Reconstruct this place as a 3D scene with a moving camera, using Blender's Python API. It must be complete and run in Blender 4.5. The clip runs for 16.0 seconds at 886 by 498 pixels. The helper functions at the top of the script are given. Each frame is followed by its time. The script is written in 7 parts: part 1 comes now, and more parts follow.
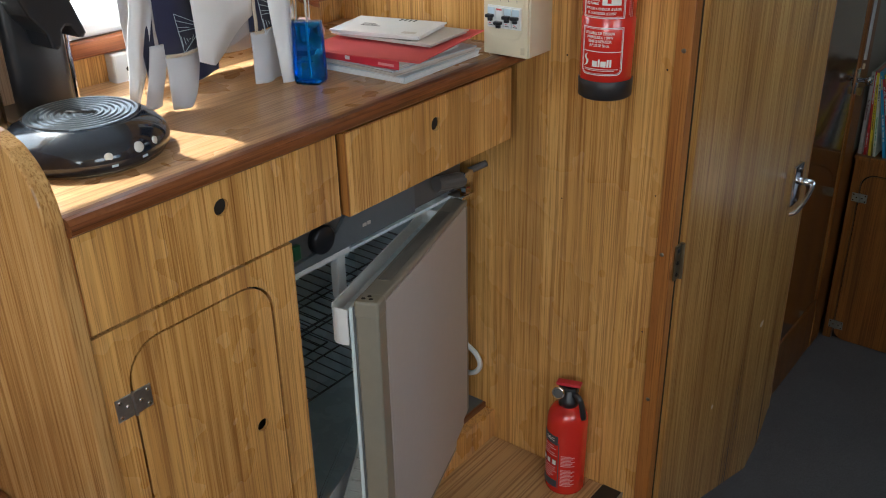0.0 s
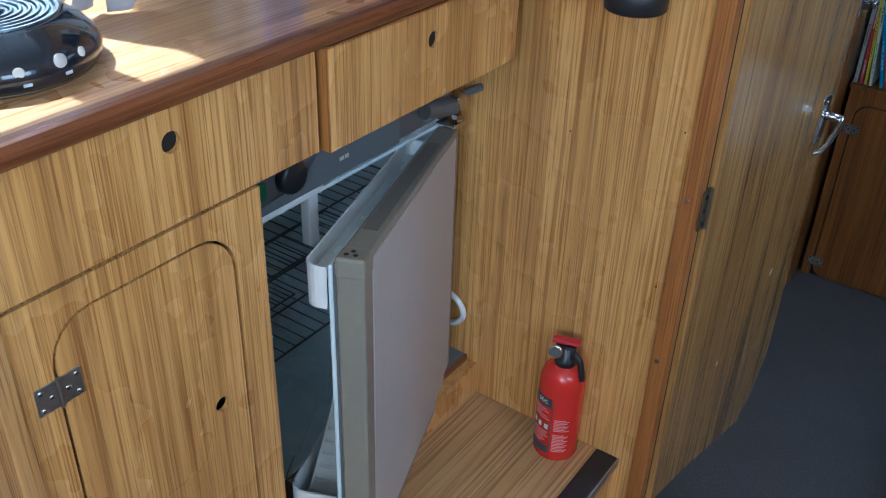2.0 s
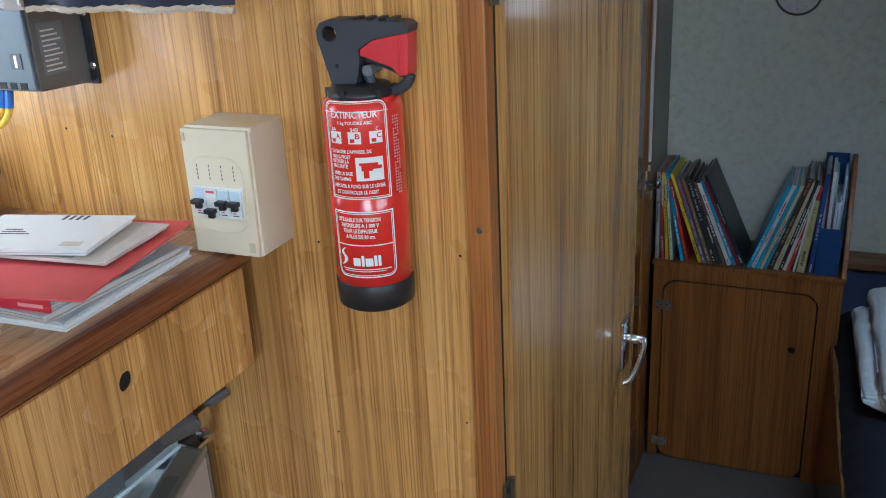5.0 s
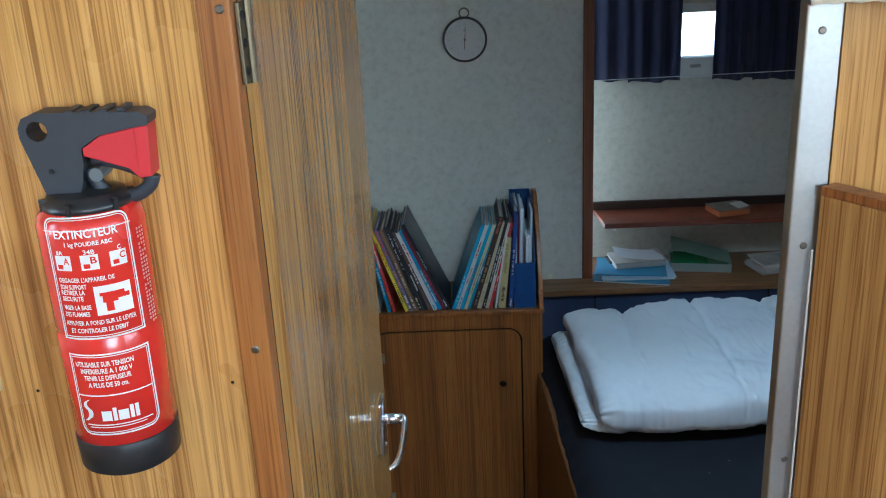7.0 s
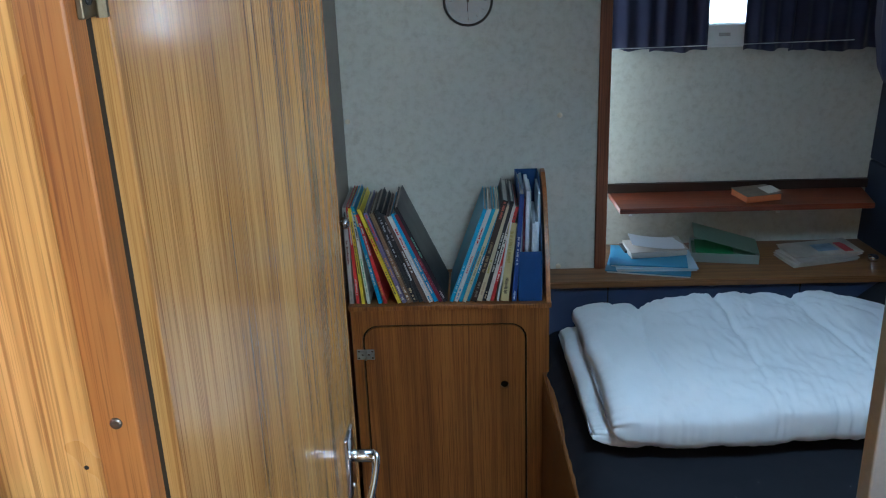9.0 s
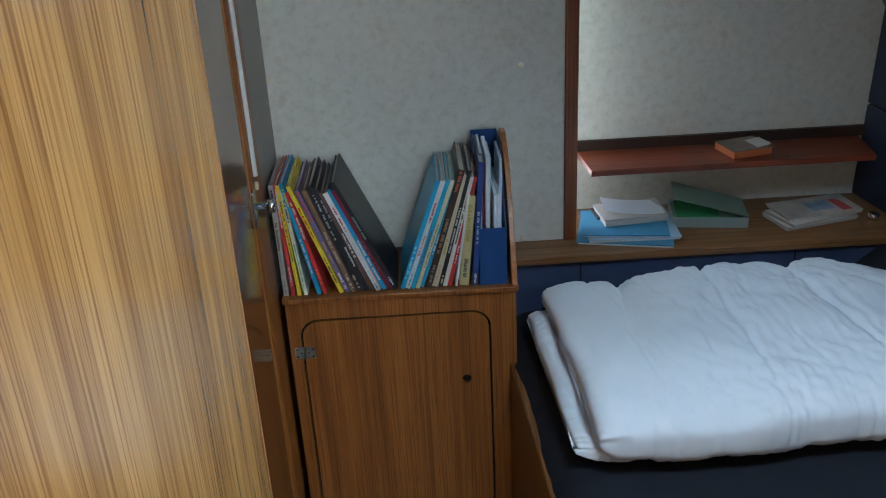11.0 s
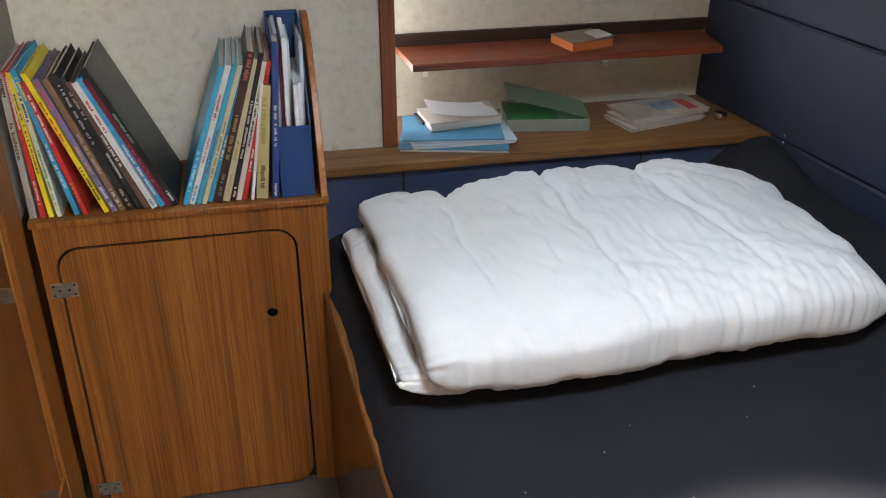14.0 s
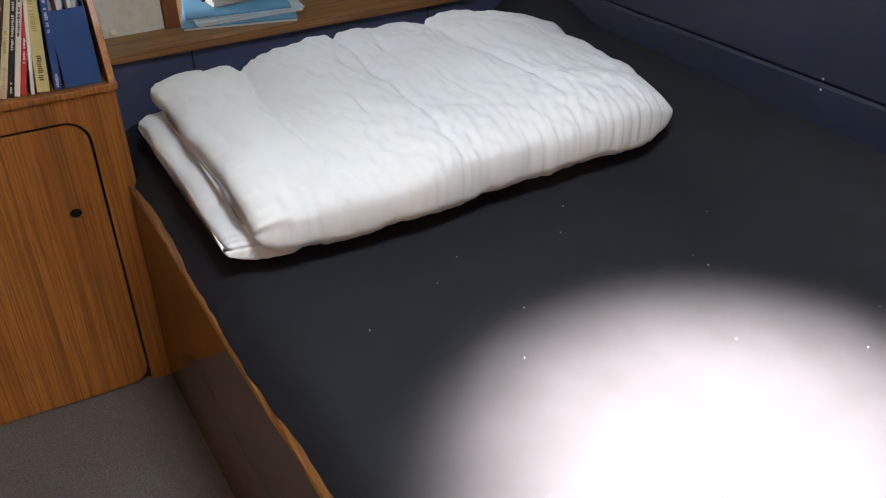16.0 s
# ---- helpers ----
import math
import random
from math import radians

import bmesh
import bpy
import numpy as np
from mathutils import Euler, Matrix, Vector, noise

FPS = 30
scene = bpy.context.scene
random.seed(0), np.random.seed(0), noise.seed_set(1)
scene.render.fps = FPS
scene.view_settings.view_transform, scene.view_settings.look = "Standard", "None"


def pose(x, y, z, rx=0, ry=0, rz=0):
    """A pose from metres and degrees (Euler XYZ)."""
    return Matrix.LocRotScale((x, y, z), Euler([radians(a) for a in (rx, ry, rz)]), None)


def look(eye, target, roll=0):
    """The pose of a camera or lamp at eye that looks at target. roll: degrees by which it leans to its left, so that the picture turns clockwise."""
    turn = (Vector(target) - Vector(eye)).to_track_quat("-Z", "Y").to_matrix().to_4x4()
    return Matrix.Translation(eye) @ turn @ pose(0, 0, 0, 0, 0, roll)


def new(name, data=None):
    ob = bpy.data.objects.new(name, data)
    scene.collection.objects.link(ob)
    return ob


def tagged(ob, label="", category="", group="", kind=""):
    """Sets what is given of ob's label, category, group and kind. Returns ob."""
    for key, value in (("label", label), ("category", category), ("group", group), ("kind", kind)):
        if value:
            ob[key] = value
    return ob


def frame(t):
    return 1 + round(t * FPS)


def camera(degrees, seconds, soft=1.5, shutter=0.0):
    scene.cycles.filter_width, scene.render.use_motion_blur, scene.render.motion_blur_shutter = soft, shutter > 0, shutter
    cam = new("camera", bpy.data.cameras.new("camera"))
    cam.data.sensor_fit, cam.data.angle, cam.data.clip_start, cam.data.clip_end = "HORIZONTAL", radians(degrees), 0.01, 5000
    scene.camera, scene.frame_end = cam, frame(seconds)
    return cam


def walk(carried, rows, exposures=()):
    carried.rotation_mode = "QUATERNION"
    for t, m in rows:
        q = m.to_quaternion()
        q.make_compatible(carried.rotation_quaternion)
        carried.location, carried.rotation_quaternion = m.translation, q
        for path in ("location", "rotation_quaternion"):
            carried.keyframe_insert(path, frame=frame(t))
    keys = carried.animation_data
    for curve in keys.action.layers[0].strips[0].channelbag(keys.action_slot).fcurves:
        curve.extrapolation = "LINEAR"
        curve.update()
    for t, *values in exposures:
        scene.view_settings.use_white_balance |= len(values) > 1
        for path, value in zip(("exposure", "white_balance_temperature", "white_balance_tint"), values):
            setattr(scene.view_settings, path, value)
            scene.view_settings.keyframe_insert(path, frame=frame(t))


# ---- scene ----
cam = camera(51.4, 16.0, 1.1)
EXPOSURES = [(0, 1.0, 6050, 4), (1, 1.55, 5150, 3), (2, 1.5, 4780, 1), (2.5, 1.42, 4780, 2), (3.5, 1.56, 5150, 3), (4.5, 1.54, 5300, 3), (5.2, 1.5, 5300, 3), (7.5, 2.14, 5200, -2), (8.5, 2.19, 5200, -1), (11, 2.37, 5700, 4), (11.5, 2.42, 5800, 4), (12.5, 3.07, 6500, 8), (14, 3.12, 7300, 14), (16, 3.02, 7600, 14)]
PATH = [
    (0, (0.168, 0.197, 1.320), (-0.942, 1.606, 0.436), -1.2),
    (0.5, (0.112, 0.231, 1.290), (-0.987, 1.589, 0.316), -0.6),
    (1, (0.053, 0.285, 1.267), (-1.017, 1.623, 0.235), 0.3),
    (1.5, (-0.004, 0.331, 1.255), (-1.009, 1.707, 0.208), 1.5),
    (2, (-0.037, 0.346, 1.247), (-0.996, 1.753, 0.198), 1.9),
    (2.5, (-0.058, 0.370, 1.249), (-1.042, 1.777, 0.223), 1.2),
    (3, (-0.078, 0.417, 1.261), (-1.086, 1.843, 0.286), 0.7),
    (3.5, (-0.094, 0.468, 1.271), (-1.090, 1.938, 0.348), 0.8),
    (4, (-0.097, 0.537, 1.282), (-1.043, 2.074, 0.420), 0.0),
    (4.5, (-0.083, 0.622, 1.294), (-0.937, 2.259, 0.525), -1.3),
    (5, (-0.071, 0.677, 1.301), (-0.827, 2.384, 0.584), -2.9),
    (5.2, (-0.072, 0.688, 1.305), (-0.776, 2.424, 0.603), -2.8),
    (7.3, (-0.245, 0.827, 1.312), (-0.262, 2.715, 0.652), -2.6),
    (7.5, (-0.250, 0.839, 1.311), (-0.262, 2.727, 0.651), -2.5),
    (8, (-0.236, 0.876, 1.306), (-0.235, 2.766, 0.653), -2.4),
    (8.5, (-0.214, 0.976, 1.270), (-0.244, 2.859, 0.598), -2.5),
    (8.7, (-0.200, 1.025, 1.259), (-0.275, 2.901, 0.570), -2.1),
    (10.8, (-0.209, 1.468, 1.204), (-0.227, 3.292, 0.384), -3.3),
    (11, (-0.211, 1.500, 1.203), (-0.178, 3.314, 0.360), -3.0),
    (11.5, (-0.234, 1.543, 1.158), (-0.012, 3.318, 0.284), -1.6),
    (12, (-0.241, 1.560, 1.075), (0.046, 3.310, 0.174), -1.6),
    (12.5, (-0.228, 1.632, 1.011), (0.068, 3.358, 0.070), -3.4),
    (13, (-0.205, 1.708, 0.934), (0.115, 3.432, -0.006), -3.2),
    (13.5, (-0.159, 1.775, 0.905), (0.188, 3.506, -0.024), -0.3),
    (14, (-0.124, 1.784, 0.927), (0.248, 3.518, 0.003), -0.1),
    (14.5, (-0.134, 1.797, 0.906), (0.224, 3.513, -0.056), -0.4),
    (15, (-0.165, 1.789, 0.876), (0.266, 3.465, -0.127), 1.2),
    (15.5, (-0.183, 1.755, 0.859), (0.450, 3.329, -0.200), 0.7),
    (16, (-0.178, 1.732, 0.860), (0.563, 3.223, -0.247), -1.2),
]
walk(cam, [(t, look(eye, target, roll)) for t, eye, target, roll in PATH], EXPOSURES)

# ---- world, sun and daylight ----
world = bpy.data.worlds.new("world")
scene.world = world
world.use_nodes = True
wn = world.node_tree
sky = wn.nodes.new("ShaderNodeTexSky")
sky.sky_type = "NISHITA"
sky.sun_disc = False
SUN_ELEV = 52.0
sky.sun_elevation = radians(SUN_ELEV)
sky.sun_rotation = radians(270)
wn.links.new(sky.outputs[0], wn.nodes["Background"].inputs[0])
wn.nodes["Background"].inputs[1].default_value = 0.12


def lamp(name, kind, energy, m, colour=(1, 1, 1), **settings):
    data = bpy.data.lights.new(name, kind)
    data.energy, data.color = energy, colour
    for key, value in settings.items():
        if key == "size":
            data.size = value
        elif key == "size_y":
            data.shape, data.size_y = "RECTANGLE", value
        elif key == "angle":
            data.angle = value
        elif key == "spot_size":
            data.spot_size = value
        elif key == "spot_blend":
            data.spot_blend = value
        elif key == "soft":
            data.shadow_soft_size = value
    ob = new(name, data)
    ob.matrix_world = m
    return ob


lamp("sun", "SUN", 5.0, look((-3, 0.9, 5), (-3 + math.cos(radians(SUN_ELEV)), 0.9, 5 - math.sin(radians(SUN_ELEV)))), (1, 0.965, 0.91), angle=radians(0.5))
# daylight in the galley window opening and in the cabin's unseen hatch
lamp("window_light_galley", "AREA", 2.2, look((-1.33, 0.85, 1.30), (-0.4, 0.95, 0.8)), (0.93, 0.97, 1.0), size=0.95, size_y=0.38)
# two added fill lamps at assumed, unseen windows, set to balance the saloon
lamp("fill_light_aft", "AREA", 10.4, look((0.5, -1.2, 1.48), (-0.5, 1.4, 0.8)), (0.97, 0.985, 1.0), size=1.1, size_y=0.6)
lamp("fill_light_starboard", "AREA", 4.7, look((1.42, 0.4, 1.45), (-0.6, 0.9, 0.9)), (0.95, 0.98, 1.0), size=1.2, size_y=0.5)
lamp("hatch_sun", "SPOT", 650.0, look((0.36, 2.30, 1.72), (0.535, 2.298, -0.05)), (1.0, 0.99, 0.985), spot_size=radians(28.5), spot_blend=1.0, soft=0.06)
lamp("hatch_sky_light", "AREA", 4.2, look((0.33, 2.35, 1.77), (0.33, 2.40, 0.0)), (0.66, 0.84, 1.0), size=0.5, size_y=0.5)


# ---- helpers for meshes ----
def part(name, bm, material, parent=None, label="", smooth=False):
    me = bpy.data.meshes.new(name)
    bm.normal_update()
    bm.to_mesh(me)
    bm.free()
    if smooth:
        me.shade_smooth()
    me.materials.append(material)
    ob = new(name, me)
    if parent:
        ob.parent = parent
    if label:
        ob["label"] = label
    return ob


def thing(name, label, category, m=None, group="", kind=""):
    ob = new(name)
    ob.empty_display_size = 0.05
    if m is not None:
        ob.matrix_world = m
    return tagged(ob, label, category, group, kind)


def slab(x0, x1, y0, y1, z0, z1, bevel=0.0, segments=2, bm=None, m=None):
    """A box between two corners, with its edges rounded by bevel."""
    bm = bm or bmesh.new()
    made = bmesh.ops.create_cube(bm, size=1)["verts"]
    for v in made:
        v.co = Vector(((x0 + x1) / 2 + v.co.x * (x1 - x0), (y0 + y1) / 2 + v.co.y * (y1 - y0), (z0 + z1) / 2 + v.co.z * (z1 - z0)))
        if m is not None:
            v.co = m @ v.co
    if bevel:
        edges = list({e for v in made for e in v.link_edges})
        bmesh.ops.bevel(bm, geom=edges, offset=bevel, segments=segments, affect="EDGES", profile=0.5)
    return bm


def prism(points, depth, axis="y", at=0.0, bevel=0.0, bm=None):
    """A flat outline (pairs) pushed out by depth along an axis, from at."""
    bm = bm or bmesh.new()
    put = {"y": lambda a, b, d: (a, d, b), "x": lambda a, b, d: (d, a, b), "z": lambda a, b, d: (a, b, d)}[axis]
    low = [bm.verts.new(put(a, b, at)) for a, b in points]
    high = [bm.verts.new(put(a, b, at + depth)) for a, b in points]
    n = len(points)
    faces = [bm.faces.new(low), bm.faces.new(high[::-1])]
    faces += [bm.faces.new((low[(i + 1) % n], low[i], high[i], high[(i + 1) % n])) for i in range(n)]
    bmesh.ops.recalc_face_normals(bm, faces=faces)
    if bevel:
        edges = [e for e in bm.edges if len({v in low for v in e.verts}) == 1]
        bmesh.ops.bevel(bm, geom=edges, offset=bevel, segments=2, affect="EDGES", profile=0.5)
    return bm


def rounded(x0, x1, z0, z1, r, corners="tl tr bl br", n=6):
    """The outline of a rectangle, with some of its corners round."""
    out = []
    for tag, cx, cz, start in (("bl", x0, z0, 180), ("br", x1, z0, 270), ("tr", x1, z1, 0), ("tl", x0, z1, 90)):
        if tag in corners.split():
            ox, oz = (x0 + r if cx == x0 else x1 - r), (z0 + r if cz == z0 else z1 - r)
            out += [(ox + r * math.cos(radians(start + 90 * i / n)), oz + r * math.sin(radians(start + 90 * i / n))) for i in range(n + 1)]
        else:
            out.append((cx, cz))
    return out


def lathe(profile, n=32, bm=None, centre=(0, 0, 0), m=None):
    """A turned body from (radius, height) pairs round z."""
    bm = bm or bmesh.new()
    rings = []
    for r, z in profile:
        ring = []
        for i in range(n):
            a = 2 * math.pi * i / n
            co = Vector((centre[0] + r * math.cos(a), centre[1] + r * math.sin(a), centre[2] + z))
            ring.append(bm.verts.new(m @ co if m is not None else co))
        rings.append(ring)
    for a, b in zip(rings, rings[1:]):
        for i in range(n):
            bm.faces.new((a[i], a[(i + 1) % n], b[(i + 1) % n], b[i]))
    bm.faces.new(rings[0][::-1])
    bm.faces.new(rings[-1])
    return bm


def tube(points, r, n=8, closed=False, bm=None):
    """A round bar along points."""
    bm = bm or bmesh.new()
    pts = [Vector(p) for p in points]
    rings = []
    up = Vector((0.31, 0.17, 0.93))
    for i, p in enumerate(pts):
        a = pts[i - 1] if i or closed else p
        b = pts[(i + 1) % len(pts)] if i + 1 < len(pts) or closed else p
        d = (b - a).normalized()
        side = d.cross(up).normalized()
        other = side.cross(d)
        rings.append([bm.verts.new(p + r * (side * math.cos(2 * math.pi * k / n) + other * math.sin(2 * math.pi * k / n))) for k in range(n)])
    pairs = list(zip(rings, rings[1:])) + ([(rings[-1], rings[0])] if closed else [])
    for a, b in pairs:
        for k in range(n):
            bm.faces.new((a[k], a[(k + 1) % n], b[(k + 1) % n], b[k]))
    if not closed:
        bm.faces.new(rings[0][::-1])
        bm.faces.new(rings[-1])
    bmesh.ops.recalc_face_normals(bm, faces=bm.faces)
    return bm


def smooth_line(points, n=6):
    """A Catmull-Rom curve through points."""
    p = [Vector(q) for q in points]
    p = [2 * p[0] - p[1]] + p + [2 * p[-1] - p[-2]]
    out = []
    for a, b, c, d in zip(p, p[1:], p[2:], p[3:]):
        for i in range(n):
            t = i / n
            out.append(0.5 * (2 * b + (c - a) * t + (2 * a - 5 * b + 4 * c - d) * t * t + (3 * b - a - 3 * c + d) * t ** 3))
    return out + [p[-2]]


# ---- materials ----
def material(name, colour=(0.8, 0.8, 0.8), rough=0.5, metal=0.0, coat=0.0):
    mat = bpy.data.materials.new(name)
    mat.use_nodes = True
    b = mat.node_tree.nodes["Principled BSDF"]
    b.inputs["Base Color"].default_value = (*colour, 1)
    b.inputs["Roughness"].default_value = rough
    b.inputs["Metallic"].default_value = metal
    b.inputs["Coat Weight"].default_value = coat
    return mat


class Nodes:
    """Short names for the nodes of one material."""

    def __init__(self, mat):
        self.tree = mat.node_tree
        self.bsdf = self.tree.nodes["Principled BSDF"]

    def node(self, kind, **inputs):
        n = self.tree.nodes.new(kind)
        for key, value in inputs.items():
            self.put(n.inputs[key.replace("_", " ")], value)
        return n

    def put(self, socket, value):
        if isinstance(value, bpy.types.NodeSocket):
            self.tree.links.new(value, socket)
        else:
            socket.default_value = value

    def place(self, scale=(1, 1, 1), kind="Object"):
        n = self.node("ShaderNodeMapping", Vector=self.node("ShaderNodeTexCoord").outputs[kind])
        n.inputs["Scale"].default_value = scale
        return n.outputs[0]

    def noise(self, vector, scale, detail=4.0, rough=0.55, distortion=0.0):
        return self.node("ShaderNodeTexNoise", Vector=vector, Scale=scale, Detail=detail, Roughness=rough, Distortion=distortion).outputs["Fac"]

    def ramp(self, fac, *stops):
        n = self.node("ShaderNodeValToRGB", Fac=fac)
        e = n.color_ramp.elements
        while len(e) < len(stops):
            e.new(0.5)
        for el, (pos, col) in zip(e, stops):
            el.position = pos
            el.color = (*col, 1) if len(col) == 3 else col
        return n.outputs[0]

    def mix(self, fac, a, b, blend="MIX"):
        n = self.tree.nodes.new("ShaderNodeMix")
        n.data_type, n.blend_type = "RGBA", blend
        for key, value in (("Factor_Float", fac), ("A_Color", a), ("B_Color", b)):
            socket = next(s for s in n.inputs if s.identifier == key)
            self.put(socket, (*value, 1) if isinstance(value, tuple) and len(value) == 3 else value)
        return next(s for s in n.outputs if s.identifier == "Result_Color")

    def bump(self, height, strength=0.2, distance=0.002):
        n = self.node("ShaderNodeBump", Height=height, Strength=strength, Distance=distance)
        self.tree.links.new(n.outputs[0], self.bsdf.inputs["Normal"])

    def colour(self, socket):
        self.put(self.bsdf.inputs["Base Color"], socket)

    def rough(self, fac, low, high):
        n = self.node("ShaderNodeMapRange", Value=fac, To_Min=low, To_Max=high)
        self.put(self.bsdf.inputs["Roughness"], n.outputs[0])


def wood(name, light, mid, dark, grain="z", rough=0.3, band=1.0, coat=0.0, fine=1.0):
    """Veneer or laminate: broad bands, straight streaks, thin dark lines and short pores along the grain."""
    mat = material(name, mid, rough, 0.0, coat)
    mat.node_tree.nodes["Principled BSDF"].inputs["Coat Roughness"].default_value = 0.09
    n = Nodes(mat)

    def along(k):
        return n.place({"x": (k, 1, 1), "y": (1, k, 1), "z": (1, 1, k)}[grain])

    broad = n.noise(along(0.06), 15 * band, 3, 0.5, 0.35)
    streak = n.noise(along(0.016), 95 * fine, 4, 0.6, 0.25)
    hair = n.noise(along(0.009), 340 * fine, 3, 0.6)
    lines = n.noise(along(0.010), 125 * fine, 2, 0.5, 0.3)
    pores = n.noise(along(0.022), 560 * fine, 2, 0.5)
    c1 = n.ramp(broad, (0.34, dark), (0.47, mid), (0.62, light))
    c2 = n.ramp(streak, (0.30, dark), (0.45, mid), (0.60, light))
    c = n.mix(0.5, c1, c2)
    c = n.mix(0.8, c, n.mix(1.0, c, n.ramp(hair, (0.36, (0.5, 0.4, 0.32)), (0.5, (1, 1, 1))), "MULTIPLY"))
    # dark lines gather in some stretches and fade in others
    some = n.ramp(n.noise(along(0.08), 10, 2, 0.5, 0.4), (0.36, (0.2, 0.2, 0.2)), (0.6, (0.66, 0.66, 0.66)))
    line = n.ramp(lines, (0.36, (1, 1, 1)), (0.41, (0, 0, 0)))
    c = n.mix(n.mix(1.0, line, some, "MULTIPLY"), c, dark)
    pore = n.ramp(pores, (0.33, (0.42, 0.42, 0.42)), (0.42, (0, 0, 0)))
    c = n.mix(pore, c, tuple(0.55 * v for v in dark))
    n.colour(c)
    smear = n.noise(n.place(), 7, 3)
    n.rough(smear, rough - 0.07, rough + 0.1)
    n.bump(hair, 0.025, 0.001)
    return mat


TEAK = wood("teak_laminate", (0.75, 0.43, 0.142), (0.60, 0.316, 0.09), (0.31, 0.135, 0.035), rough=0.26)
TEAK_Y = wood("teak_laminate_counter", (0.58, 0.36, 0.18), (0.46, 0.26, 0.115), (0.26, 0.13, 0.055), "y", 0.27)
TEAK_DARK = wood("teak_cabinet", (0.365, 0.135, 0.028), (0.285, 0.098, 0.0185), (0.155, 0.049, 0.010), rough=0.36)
DOOR_TEAK = wood("teak_door", (0.54, 0.30, 0.098), (0.415, 0.215, 0.063), (0.225, 0.10, 0.029), rough=0.22, coat=0.32, fine=0.95)
MAHOGANY_Z = wood("mahogany_post", (0.47, 0.20, 0.048), (0.37, 0.14, 0.03), (0.21, 0.07, 0.017), rough=0.4)
MAHOGANY_RED = wood("mahogany_alcove_post", (0.27, 0.085, 0.03), (0.20, 0.058, 0.02), (0.12, 0.032, 0.012), rough=0.4)
MAHOGANY_Y = wood("mahogany_nosing", (0.25, 0.09, 0.028), (0.17, 0.055, 0.018), (0.075, 0.024, 0.01), "y", 0.3)
MAHOGANY_X = wood("mahogany_shelf", (0.25, 0.058, 0.02), (0.19, 0.039, 0.0145), (0.12, 0.024, 0.01), "x", 0.32)
FLOOR_WOOD = wood("floor_laminate", (0.58, 0.365, 0.17), (0.50, 0.30, 0.128), (0.44, 0.252, 0.102), "y", 0.35, band=0.6, fine=0.6)
LEDGE_WOOD = wood("ledge_teak", (0.29, 0.14, 0.05), (0.215, 0.097, 0.031), (0.12, 0.05, 0.016), "x", 0.35)
PANEL_LIGHT = wood("pale_end_panel", (0.62, 0.38, 0.15), (0.52, 0.29, 0.1), (0.37, 0.18, 0.055), rough=0.22)
BED_WOOD = wood("bed_varnished", (0.27, 0.115, 0.035), (0.19, 0.072, 0.02), (0.11, 0.04, 0.012), "y", 0.13)


def paint(name, colour, rough=0.5, grain=0.06, scale=60, bump=0.1, metal=0.0, coat=0.0):
    """A plain finish with faint mottling, smears in the gloss and a fine relief."""
    mat = material(name, colour, rough, metal, coat)
    n = Nodes(mat)
    a = n.noise(n.place(), scale, 4)
    b = n.noise(n.place(), 9, 3)
    low = tuple(c * (1 - grain) for c in colour)
    high = tuple(min(1, c * (1 + grain)) for c in colour)
    n.colour(n.mix(0.5, n.ramp(a, (0.3, low), (0.7, high)), n.ramp(b, (0.3, low), (0.7, high))))
    n.rough(b, max(0.02, rough - 0.08), min(1, rough + 0.12))
    n.bump(a, bump, 0.001)
    return mat


def carpet_material(name, a, b):
    mat = material(name, a, 0.95)
    n = Nodes(mat)
    loop = n.noise(n.place(), 260, 3, 0.7)
    big = n.noise(n.place(), 6, 3)
    n.colour(n.mix(n.ramp(big, (0.3, (0.2, 0.2, 0.2)), (0.8, (0.55, 0.55, 0.55))), n.ramp(loop, (0.35, b), (0.65, a)), b))
    n.bump(loop, 0.9, 0.006)
    return mat


def lining_material():
    """Pale washable wall lining, cloudy with small flecks."""
    mat = material("wall_lining", (0.62, 0.60, 0.53), 0.6)
    n = Nodes(mat)
    cloud = n.noise(n.place(), 42, 6, 0.7, 0.25)
    big = n.noise(n.place(), 3, 3)
    c = n.ramp(cloud, (0.3, (0.49, 0.465, 0.39)), (0.5, (0.60, 0.585, 0.51)), (0.72, (0.65, 0.64, 0.57)))
    n.colour(n.mix(n.ramp(big, (0.3, (0, 0, 0)), (0.75, (0.35, 0.35, 0.35))), c, (0.55, 0.54, 0.47)))
    n.bump(cloud, 0.10, 0.002)
    return mat


def fabric(name, colour, rough=0.9, weave=900, bump=0.25, tone=0.12):
    mat = material(name, colour, rough)
    n = Nodes(mat)
    a = n.noise(n.place(), weave, 2, 0.6)
    b = n.noise(n.place(), 11, 4)
    low = tuple(c * (1 - tone) for c in colour)
    high = tuple(min(1, c * (1 + tone)) for c in colour)
    n.colour(n.mix(0.5, n.ramp(a, (0.3, low), (0.7, high)), n.ramp(b, (0.3, low), (0.7, high))))
    n.bump(a, bump, 0.001)
    b_ = n.bsdf
    b_.inputs["Sheen Weight"].default_value = 0.15
    return mat


